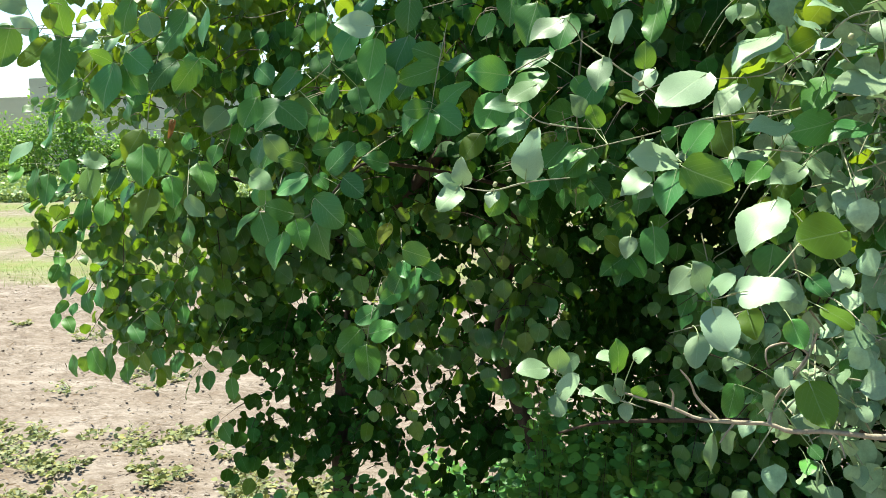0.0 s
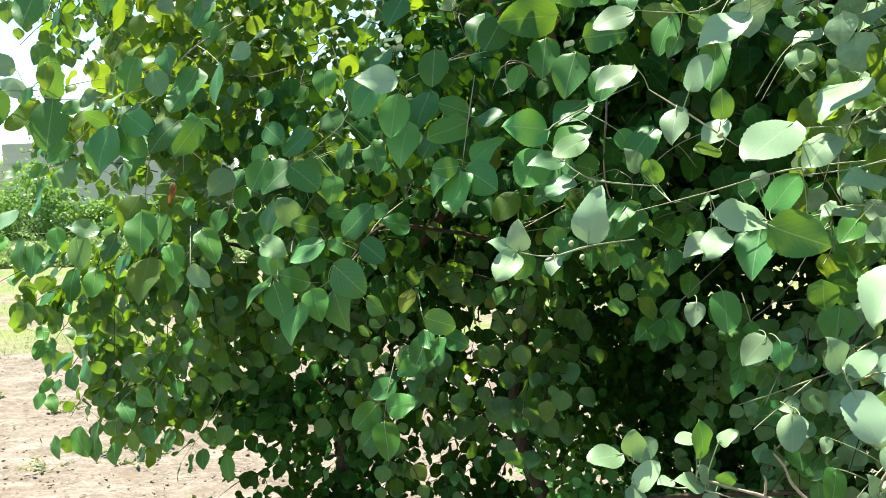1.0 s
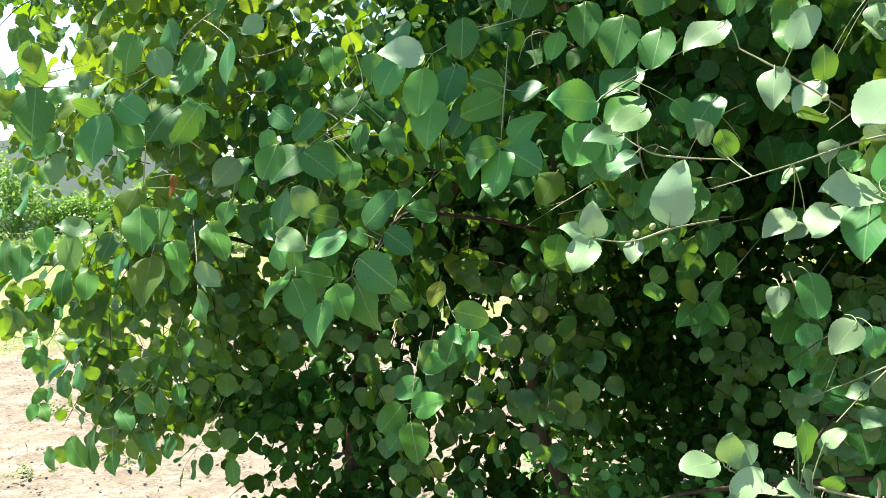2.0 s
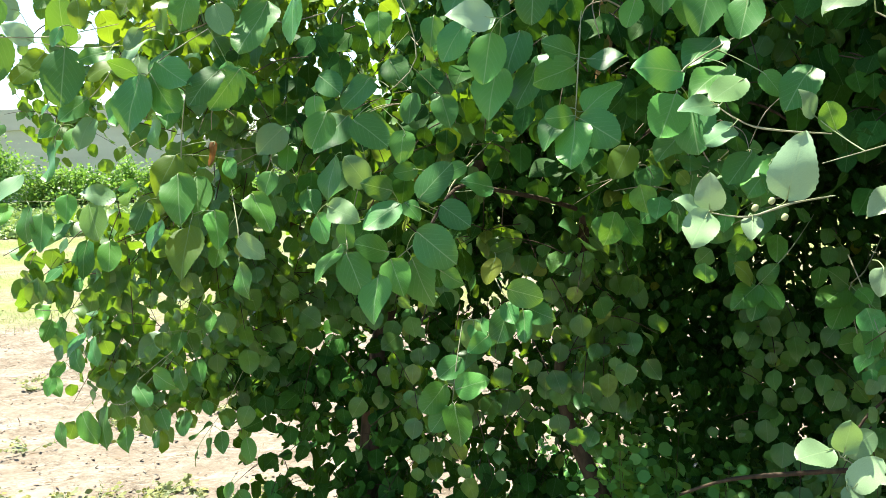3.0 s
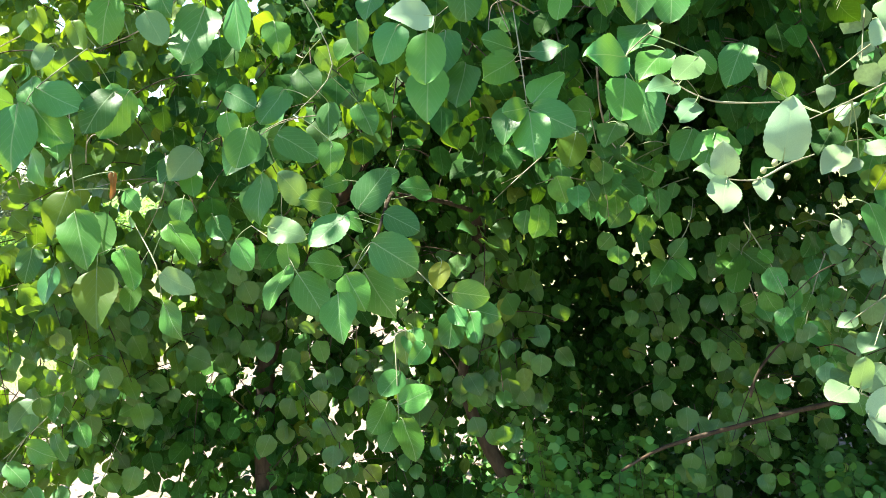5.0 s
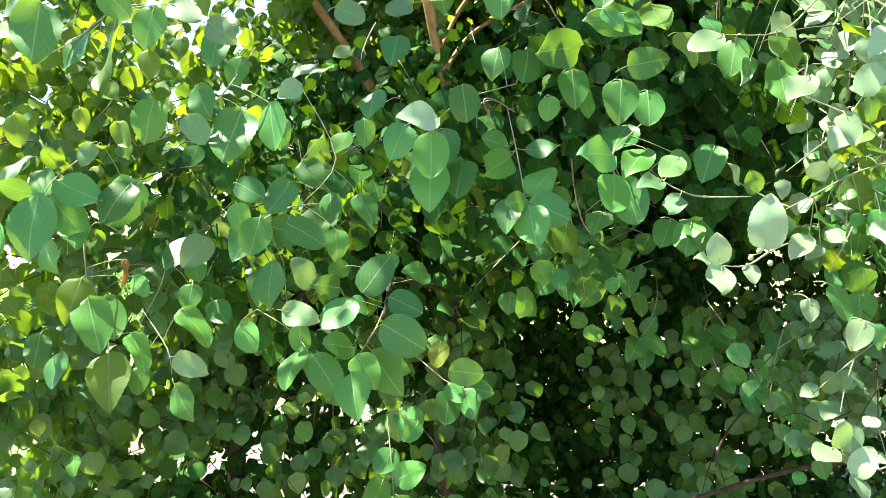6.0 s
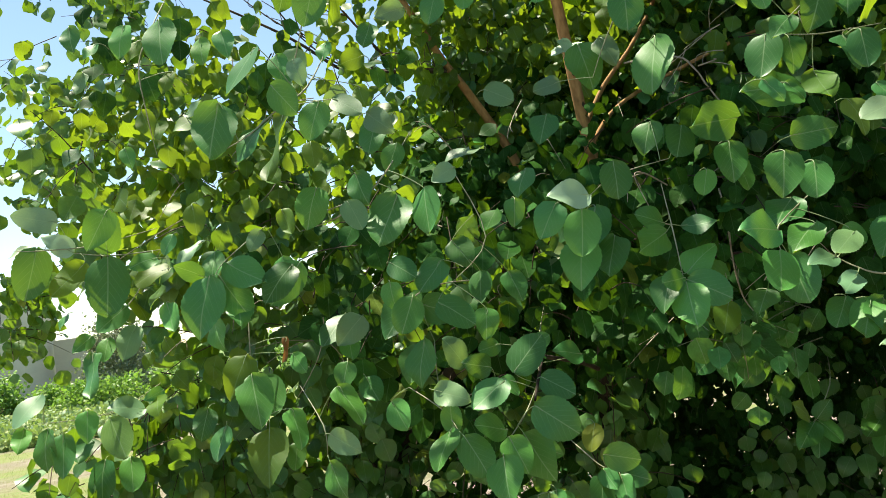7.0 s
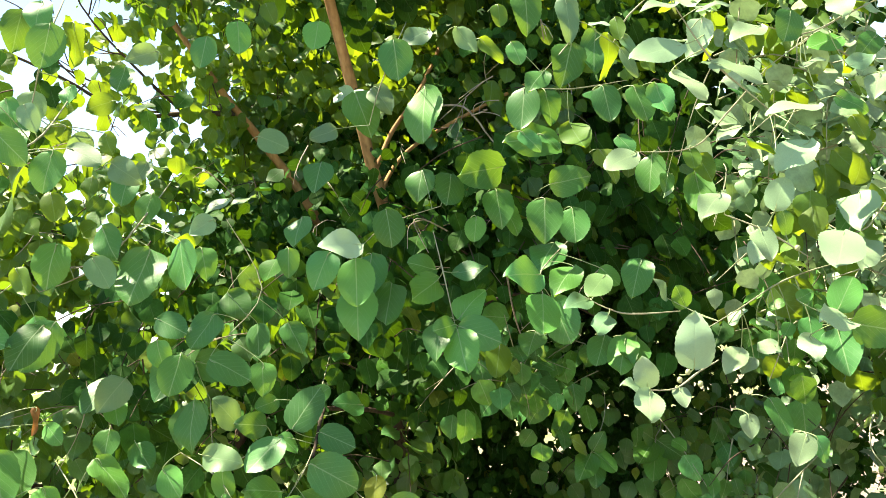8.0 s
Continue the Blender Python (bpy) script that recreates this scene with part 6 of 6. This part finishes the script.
leaf(tw, (0.391, 1.000, 1.990), (0.371, 0.990, 1.951), 0.040, 0, LEAF_PALE)
leaf(tw, (0.429, 1.000, 1.970), (0.461, 0.990, 1.958), 0.021, 0, LEAF_PALE)
leaf(tw, (0.213, 1.000, 1.862), (0.175, 0.990, 1.871), 0.032, 0, LEAF_LIGHT)
leaf(tw, (0.143, 1.000, 1.975), (0.188, 0.990, 1.978), 0.023, 0, LEAF_PALE)
leaf(tw, (0.429, 1.000, 1.877), (0.397, 0.990, 1.841), 0.034, 0, LEAF_PALE)
leaf(tw, (0.294, 1.000, 1.894), (0.327, 0.990, 1.899), 0.014, 0, LEAF_PALE)
leaf(tw, (0.306, 1.000, 1.867), (0.326, 0.990, 1.855), 0.018, 10, LEAF_PALE)
leaf(tw, (0.296, 1.000, 1.968), (0.265, 0.990, 1.926), 0.043, 0, LEAF_OUTER)
leaf(tw, (0.374, 1.000, 1.890), (0.411, 0.990, 1.896), 0.027, 0, LEAF_LIGHT)
leaf(tw, (0.360, 1.000, 1.821), (0.366, 0.990, 1.787), 0.029, 0, LEAF_YELLOW)
leaf(tw, (0.341, 1.000, 1.850), (0.383, 0.990, 1.824), 0.030, 0, LEAF_OUTER)
tw = sprig("broad outer leaves of the sunny side", [(0.453, 1.058, 1.978), (0.383, 1.056, 1.952), (0.306, 1.069, 1.916)])
leaf(tw, (0.391, 1.031, 1.950), (0.354, 1.033, 1.957), 0.026, 0, LEAF_PALE)
leaf(tw, (0.406, 1.027, 1.939), (0.354, 1.035, 1.931), 0.043, 0, LEAF_OUTER)
leaf(tw, (0.434, 1.037, 1.937), (0.389, 1.034, 1.934), 0.037, 0, LEAF_PALE)
leaf(tw, (0.390, 1.086, 1.950), (0.385, 1.066, 1.924), 0.036, 0, LEAF_YELLOW)
leaf(tw, (0.433, 1.074, 1.896), (0.400, 1.068, 1.869), 0.036, 0, LEAF_PALE)
leaf(tw, (0.454, 1.067, 1.869), (0.420, 1.068, 1.835), 0.040, 0, LEAF_OUTER)
leaf(tw, (0.471, 1.022, 1.938), (0.432, 1.026, 1.910), 0.035, 0, LEAF_OUTER)
leaf(tw, (0.278, 1.077, 1.951), (0.252, 1.068, 1.967), 0.030, 0, LEAF_PALE)
leaf(tw, (0.309, 1.091, 1.896), (0.304, 1.082, 1.871), 0.026, 0, LEAF_YELLOW)
leaf(tw, (0.407, 1.090, 1.834), (0.400, 1.066, 1.818), 0.036, 0, LEAF_OUTER)
leaf(tw, (0.471, 1.066, 1.812), (0.442, 1.060, 1.799), 0.027, 0, LEAF_YELLOW)
leaf(tw, (0.419, 1.091, 1.768), (0.390, 1.094, 1.745), 0.031, 0, LEAF_OUTER)
leaf(tw, (0.408, 1.099, 1.725), (0.367, 1.089, 1.746), 0.040, 0, LEAF_OUTER)
leaf(tw, (0.434, 1.091, 1.702), (0.393, 1.087, 1.680), 0.040, 0, LEAF_OUTER)
leaf(tw, (0.274, 1.105, 1.908), (0.272, 1.089, 1.889), 0.026, 0, LEAF_OUTER)
tw = sprig("outer leaves below the sunny twig", [(0.362, 1.072, 1.634), (0.249, 1.064, 1.625), (0.156, 1.050, 1.603), (0.065, 1.035, 1.583)])
leaf(tw, (0.145, 1.067, 1.470), (0.137, 1.059, 1.442), 0.032, 0, LEAF_PALE)
leaf(tw, (0.172, 1.054, 1.484), (0.173, 1.032, 1.440), 0.044, -38, LEAF_OUTER)
leaf(tw, (0.224, 1.060, 1.427), (0.195, 1.057, 1.395), 0.036, 0, LEAF_PALE)
leaf(tw, (0.242, 1.064, 1.420), (0.242, 1.053, 1.388), 0.036, 0, LEAF_OUTER)
leaf(tw, (0.105, 1.091, 1.615), (0.091, 1.083, 1.644), 0.028, 0, LEAF_OUTER)
leaf(tw, (0.085, 1.098, 1.631), (0.067, 1.090, 1.659), 0.031, 0, LEAF_PALE)
leaf(tw, (0.153, 1.075, 1.585), (0.166, 1.056, 1.601), 0.024, 0, LEAF_PALE)
leaf(tw, (0.163, 1.074, 1.551), (0.130, 1.073, 1.526), 0.032, -5, LEAF_PALE)
leaf(tw, (0.176, 1.070, 1.536), (0.152, 1.070, 1.521), 0.024, 0, LEAF_PALE)
leaf(tw, (0.230, 1.080, 1.543), (0.194, 1.082, 1.541), 0.029, 0, LEAF_PALE)
leaf(tw, (0.272, 1.060, 1.571), (0.252, 1.045, 1.537), 0.044, 0, LEAF_OUTER)
leaf(tw, (0.337, 1.065, 1.581), (0.320, 1.047, 1.554), 0.041, 0, LEAF_OUTER)
leaf(tw, (0.349, 1.085, 1.546), (0.335, 1.077, 1.512), 0.037, 0, LEAF_YELLOW)
leaf(tw, (0.225, 1.077, 1.593), (0.236, 1.059, 1.598), 0.025, 0, LEAF_OUTER)
leaf(tw, (0.249, 1.070, 1.568), (0.231, 1.067, 1.554), 0.020, 0, LEAF_OUTER)
leaf(tw, (0.283, 1.082, 1.643), (0.275, 1.076, 1.618), 0.025, 0, LEAF_YELLOW)
leaf(tw, (0.208, 1.085, 1.580), (0.222, 1.070, 1.568), 0.022, -10, LEAF_PALE)
tw = sprig("upper outer twig with grey-green hanging leaves", [(-0.574, 1.339, 2.037), (-0.612, 1.229, 1.949), (-0.649, 1.188, 1.914), (-0.686, 1.186, 1.886), (-0.726, 1.196, 1.870)])
leaf(tw, (-0.717, 1.190, 1.929), (-0.732, 1.169, 1.857), 0.059, -46, LEAF_OUTER)
leaf(tw, (-0.659, 1.180, 1.901), (-0.709, 1.179, 1.860), 0.055, 46, LEAF_OUTER)
leaf(tw, (-0.654, 1.177, 1.940), (-0.629, 1.157, 1.899), 0.037, 36, LEAF_OUTER)
leaf(tw, (-0.602, 1.168, 1.913), (-0.618, 1.165, 1.868), 0.039, 0, LEAF_OUTER)
leaf(tw, (-0.586, 1.144, 1.907), (-0.557, 1.124, 1.884), 0.031, 12, LEAF_PALE)
leaf(tw, (-0.546, 1.188, 1.898), (-0.520, 1.168, 1.868), 0.032, 10, LEAF_PALE)
leaf(tw, (-0.666, 1.207, 1.997), (-0.710, 1.197, 1.941), 0.048, 57, LEAF_OUTER)
leaf(tw, (-0.644, 1.223, 1.992), (-0.642, 1.214, 1.954), 0.032, 0, LEAF_OUTER)
leaf(tw, (-0.625, 1.200, 1.976), (-0.618, 1.191, 1.943), 0.027, 0, LEAF_LIGHT)
leaf(tw, (-0.759, 1.261, 1.911), (-0.767, 1.257, 1.886), 0.021, -29, LEAF_YELLOW)
leaf(tw, (-0.762, 1.231, 1.930), (-0.737, 1.214, 1.938), 0.020, -17, LEAF_PALE)
leaf(tw, (-0.588, 1.244, 1.961), (-0.597, 1.243, 1.941), 0.019, 0, LEAF_YELLOW)
leaf(tw, (-0.548, 1.237, 1.947), (-0.543, 1.228, 1.918), 0.023, 25, LEAF_YELLOW)
leaf(tw, (-0.721, 1.223, 1.911), (-0.739, 1.219, 1.899), 0.022, 0, LEAF_LIGHT)
tw = sprig("upper outer twig with dark and backlit leaves", [(-0.795, 1.430, 2.167), (-0.804, 1.333, 2.086), (-0.820, 1.289, 2.018), (-0.818, 1.292, 1.957), (-0.815, 1.314, 1.904)])
leaf(tw, (-0.832, 1.289, 2.071), (-0.844, 1.275, 2.027), 0.040, 0, LEAF_OUTER)
leaf(tw, (-0.788, 1.280, 2.072), (-0.787, 1.257, 2.008), 0.051, 0, LEAF_OUTER)
leaf(tw, (-0.822, 1.308, 2.056), (-0.837, 1.301, 2.027), 0.026, -28, LEAF_YELLOW)
leaf(tw, (-0.739, 1.271, 2.039), (-0.737, 1.257, 2.001), 0.035, 0, LEAF_OUTER)
leaf(tw, (-0.828, 1.314, 1.964), (-0.817, 1.306, 1.926), 0.032, 31, LEAF_YELLOW)
leaf(tw, (-0.778, 1.281, 2.002), (-0.795, 1.272, 1.975), 0.026, 0, LEAF_YELLOW)
leaf(tw, (-0.883, 1.350, 2.073), (-0.901, 1.342, 2.051), 0.029, 0, LEAF_OUTER)
leaf(tw, (-0.918, 1.356, 2.102), (-0.914, 1.345, 2.063), 0.034, 0, LEAF_OUTER)
leaf(tw, (-0.715, 1.316, 2.064), (-0.709, 1.303, 2.024), 0.034, 0, LEAF_OUTER)
leaf(tw, (-0.920, 1.410, 2.055), (-0.929, 1.405, 2.023), 0.027, -17, LEAF_LIGHT)
leaf(tw, (-0.874, 1.406, 1.940), (-0.866, 1.399, 1.909), 0.026, 0, LEAF_OUTER)
leaf(tw, (-0.775, 1.289, 1.829), (-0.772, 1.281, 1.789), 0.035, 0, LEAF_YELLOW)
leaf(tw, (-0.879, 1.290, 1.834), (-0.903, 1.274, 1.786), 0.046, -45, LEAF_OUTER)
leaf(tw, (-0.804, 1.297, 1.795), (-0.818, 1.293, 1.770), 0.028, 0, LEAF_OUTER)
leaf(tw, (-0.693, 1.275, 1.784), (-0.709, 1.267, 1.757), 0.028, 0, LEAF_LIGHT)
tw = sprig("outer twig with broad grey-green leaves", [(-0.473, 1.376, 1.911), (-0.524, 1.258, 1.839), (-0.557, 1.246, 1.807), (-0.596, 1.255, 1.785), (-0.644, 1.286, 1.777)])
leaf(tw, (-0.581, 1.231, 1.801), (-0.567, 1.219, 1.764), 0.035, 0, LEAF_LIGHT)
leaf(tw, (-0.616, 1.257, 1.826), (-0.636, 1.247, 1.777), 0.050, 0, LEAF_OUTER)
leaf(tw, (-0.518, 1.238, 1.803), (-0.549, 1.215, 1.738), 0.059, -31, LEAF_OUTER)
leaf(tw, (-0.663, 1.268, 1.806), (-0.653, 1.258, 1.772), 0.029, 0, LEAF_YELLOW)
leaf(tw, (-0.566, 1.246, 1.838), (-0.557, 1.231, 1.795), 0.036, 36, LEAF_OUTER)
leaf(tw, (-0.483, 1.231, 1.806), (-0.489, 1.212, 1.748), 0.047, 28, LEAF_OUTER)
leaf(tw, (-0.440, 1.241, 1.830), (-0.471, 1.242, 1.816), 0.028, -39, LEAF_LIGHT)
leaf(tw, (-0.504, 1.282, 1.878), (-0.521, 1.281, 1.842), 0.034, 0, LEAF_OUTER)
leaf(tw, (-0.413, 1.264, 1.858), (-0.452, 1.264, 1.840), 0.031, 55, LEAF_LIGHT)
leaf(tw, (-0.703, 1.295, 1.831), (-0.701, 1.291, 1.802), 0.026, 0, LEAF_YELLOW)
leaf(tw, (-0.616, 1.274, 1.890), (-0.615, 1.260, 1.854), 0.028, 0, LEAF_YELLOW)
tw = sprig("hanging twig of the upper crown in half shade", [(-0.555, 1.392, 2.215), (-0.578, 1.301, 2.127), (-0.600, 1.272, 2.068), (-0.619, 1.275, 2.010), (-0.642, 1.310, 1.958)])
leaf(tw, (-0.616, 1.264, 2.112), (-0.634, 1.257, 2.063), 0.040, -20, LEAF_OUTER)
leaf(tw, (-0.593, 1.254, 2.119), (-0.607, 1.238, 2.082), 0.040, 0, LEAF_OUTER)
leaf(tw, (-0.588, 1.234, 2.082), (-0.605, 1.228, 2.028), 0.044, -23, LEAF_OUTER)
leaf(tw, (-0.563, 1.245, 2.088), (-0.565, 1.236, 2.031), 0.032, -61, LEAF_YELLOW)
leaf(tw, (-0.472, 1.265, 2.055), (-0.511, 1.264, 2.046), 0.029, -17, LEAF_PALE)
leaf(tw, (-0.648, 1.289, 1.983), (-0.638, 1.264, 1.945), 0.040, 0, LEAF_OUTER)
leaf(tw, (-0.645, 1.312, 1.950), (-0.669, 1.291, 1.848), 0.054, 65, LEAF_YELLOW)
leaf(tw, (-0.578, 1.310, 2.033), (-0.587, 1.305, 2.006), 0.026, 0, LEAF_OUTER)
leaf(tw, (-0.619, 1.295, 2.022), (-0.633, 1.284, 1.977), 0.036, -39, LEAF_LIGHT)
leaf(tw, (-0.529, 1.314, 2.011), (-0.566, 1.320, 2.003), 0.034, -45, LEAF_YELLOW)
leaf(tw, (-0.562, 1.278, 1.953), (-0.593, 1.284, 1.943), 0.029, -40, LEAF_LIGHT)
leaf(tw, (-0.507, 1.385, 2.082), (-0.522, 1.377, 2.043), 0.038, 0, LEAF_OUTER)
leaf(tw, (-0.503, 1.289, 1.920), (-0.520, 1.286, 1.895), 0.027, 0, LEAF_PALE)
leaf(tw, (-0.623, 1.320, 2.122), (-0.642, 1.317, 2.098), 0.028, 0, LEAF_YELLOW)
leaf(tw, (-0.570, 1.370, 1.928), (-0.581, 1.372, 1.897), 0.028, 37, LEAF_YELLOW)
leaf(tw, (-0.525, 1.320, 1.920), (-0.540, 1.307, 1.871), 0.040, 0, LEAF_OUTER)
tw = sprig("inner twig beside the upright stem", [(0.007, 1.597, 2.219), (-0.090, 1.452, 2.102), (-0.122, 1.470, 2.041), (-0.131, 1.510, 2.003)])
leaf(tw, (-0.109, 1.384, 2.102), (-0.116, 1.374, 2.035), 0.058, 0, LEAF_OUTER)
leaf(tw, (-0.130, 1.557, 2.077), (-0.121, 1.539, 1.996), 0.066, -25, LEAF_OUTER)
leaf(tw, (-0.074, 1.377, 2.021), (-0.103, 1.362, 1.931), 0.073, 43, LEAF_OUTER)
leaf(tw, (-0.116, 1.498, 2.066), (-0.100, 1.475, 2.015), 0.044, 0, LEAF_LIGHT)
leaf(tw, (-0.036, 1.406, 2.126), (-0.086, 1.406, 2.103), 0.041, -29, LEAF_LIGHT)
leaf(tw, (-0.145, 1.656, 2.250), (-0.167, 1.639, 2.192), 0.057, 0, LEAF_OUTER)
leaf(tw, (-0.285, 1.710, 2.278), (-0.293, 1.694, 2.212), 0.050, 0, LEAF_OUTER)
leaf(tw, (-0.356, 1.636, 2.221), (-0.377, 1.634, 2.166), 0.047, 0, LEAF_OUTER)
leaf(tw, (-0.240, 1.452, 1.934), (-0.265, 1.429, 1.887), 0.058, 0, LEAF_OUTER)
leaf(tw, (-0.184, 1.531, 2.007), (-0.229, 1.539, 1.994), 0.044, 0, LEAF_LIGHT)
leaf(tw, (-0.315, 1.531, 2.006), (-0.276, 1.507, 1.977), 0.044, 15, LEAF_LIGHT)
leaf(tw, (-0.351, 1.447, 1.893), (-0.397, 1.449, 1.882), 0.040, 34, LEAF_LIGHT)
leaf(tw, (-0.231, 1.686, 2.302), (-0.226, 1.673, 2.260), 0.035, 0, LEAF_YELLOW)
tw = sprig("shaded inner twig with rosettes of round leaves", [(0.395, 1.798, 1.451), (0.286, 1.639, 1.410), (0.211, 1.590, 1.358), (0.193, 1.588, 1.342)])
leaf(tw, (0.210, 1.580, 1.356), (0.190, 1.552, 1.305), 0.054, 0, LEAF_OUTER)
leaf(tw, (0.205, 1.580, 1.358), (0.156, 1.550, 1.327), 0.048, 0, LEAF_OUTER)
leaf(tw, (0.214, 1.580, 1.358), (0.239, 1.556, 1.322), 0.048, 0, LEAF_OUTER)
leaf(tw, (0.196, 1.580, 1.363), (0.168, 1.563, 1.401), 0.044, 0, LEAF_OUTER)
leaf(tw, (0.211, 1.580, 1.363), (0.233, 1.566, 1.395), 0.044, 0, LEAF_OUTER)
tw = sprig("shaded inner twig end with round leaves", [(0.552, 1.845, 1.394), (0.424, 1.656, 1.361), (0.385, 1.631, 1.334), (0.398, 1.620, 1.246), (0.421, 1.635, 1.200)])
leaf(tw, (0.382, 1.631, 1.331), (0.346, 1.604, 1.271), 0.060, -22, LEAF_OUTER)
leaf(tw, (0.377, 1.631, 1.336), (0.321, 1.605, 1.312), 0.052, 0, LEAF_OUTER)
leaf(tw, (0.392, 1.632, 1.336), (0.424, 1.603, 1.298), 0.056, 0, LEAF_OUTER)
leaf(tw, (0.383, 1.632, 1.341), (0.342, 1.613, 1.373), 0.046, 0, LEAF_OUTER)
leaf(tw, (0.398, 1.620, 1.243), (0.354, 1.598, 1.242), 0.040, 0, LEAF_OUTER)
leaf(tw, (0.408, 1.620, 1.246), (0.424, 1.602, 1.262), 0.036, 0, LEAF_OUTER)
leaf(tw, (0.408, 1.619, 1.236), (0.412, 1.596, 1.203), 0.040, 0, LEAF_OUTER)
tw = sprig("short spur with a sunlit curled leaf on the stem", [(-0.069, 1.810, 2.119), (-0.085, 1.772, 2.128), (-0.097, 1.776, 2.140)])
leaf(tw, (-0.105, 1.780, 2.137), (-0.055, 1.733, 2.134), 0.053, -11, LEAF_PALE)
leaf(tw, (-0.086, 1.760, 2.157), (-0.076, 1.741, 2.113), 0.036, -10, LEAF_PALE)
tw = sprig("drooping side twig with small leaves", [(-1.132, 1.995, 1.311), (-1.167, 1.952, 1.299), (-1.214, 1.940, 1.299), (-1.264, 1.941, 1.311)])
leaf(tw, (-1.185, 1.938, 1.281), (-1.165, 1.914, 1.232), 0.046, 34, LEAF_OUTER)
leaf(tw, (-1.202, 1.937, 1.277), (-1.210, 1.909, 1.235), 0.043, -35, LEAF_OUTER)
leaf(tw, (-1.162, 1.949, 1.342), (-1.179, 1.929, 1.295), 0.046, -28, LEAF_OUTER)
leaf(tw, (-1.171, 1.957, 1.397), (-1.206, 1.932, 1.364), 0.048, 15, LEAF_OUTER)
leaf(tw, (-1.247, 1.942, 1.317), (-1.267, 1.924, 1.303), 0.028, -32, LEAF_YELLOW)
leaf(tw, (-1.147, 1.954, 1.371), (-1.120, 1.916, 1.347), 0.051, 0, LEAF_OUTER)
leaf(tw, (-1.131, 1.935, 1.249), (-1.158, 1.896, 1.204), 0.057, 42, LEAF_OUTER)
leaf(tw, (-1.180, 1.923, 1.184), (-1.201, 1.904, 1.156), 0.036, 0, LEAF_OUTER)
leaf(tw, (-1.203, 1.917, 1.156), (-1.214, 1.902, 1.116), 0.039, -29, LEAF_OUTER)
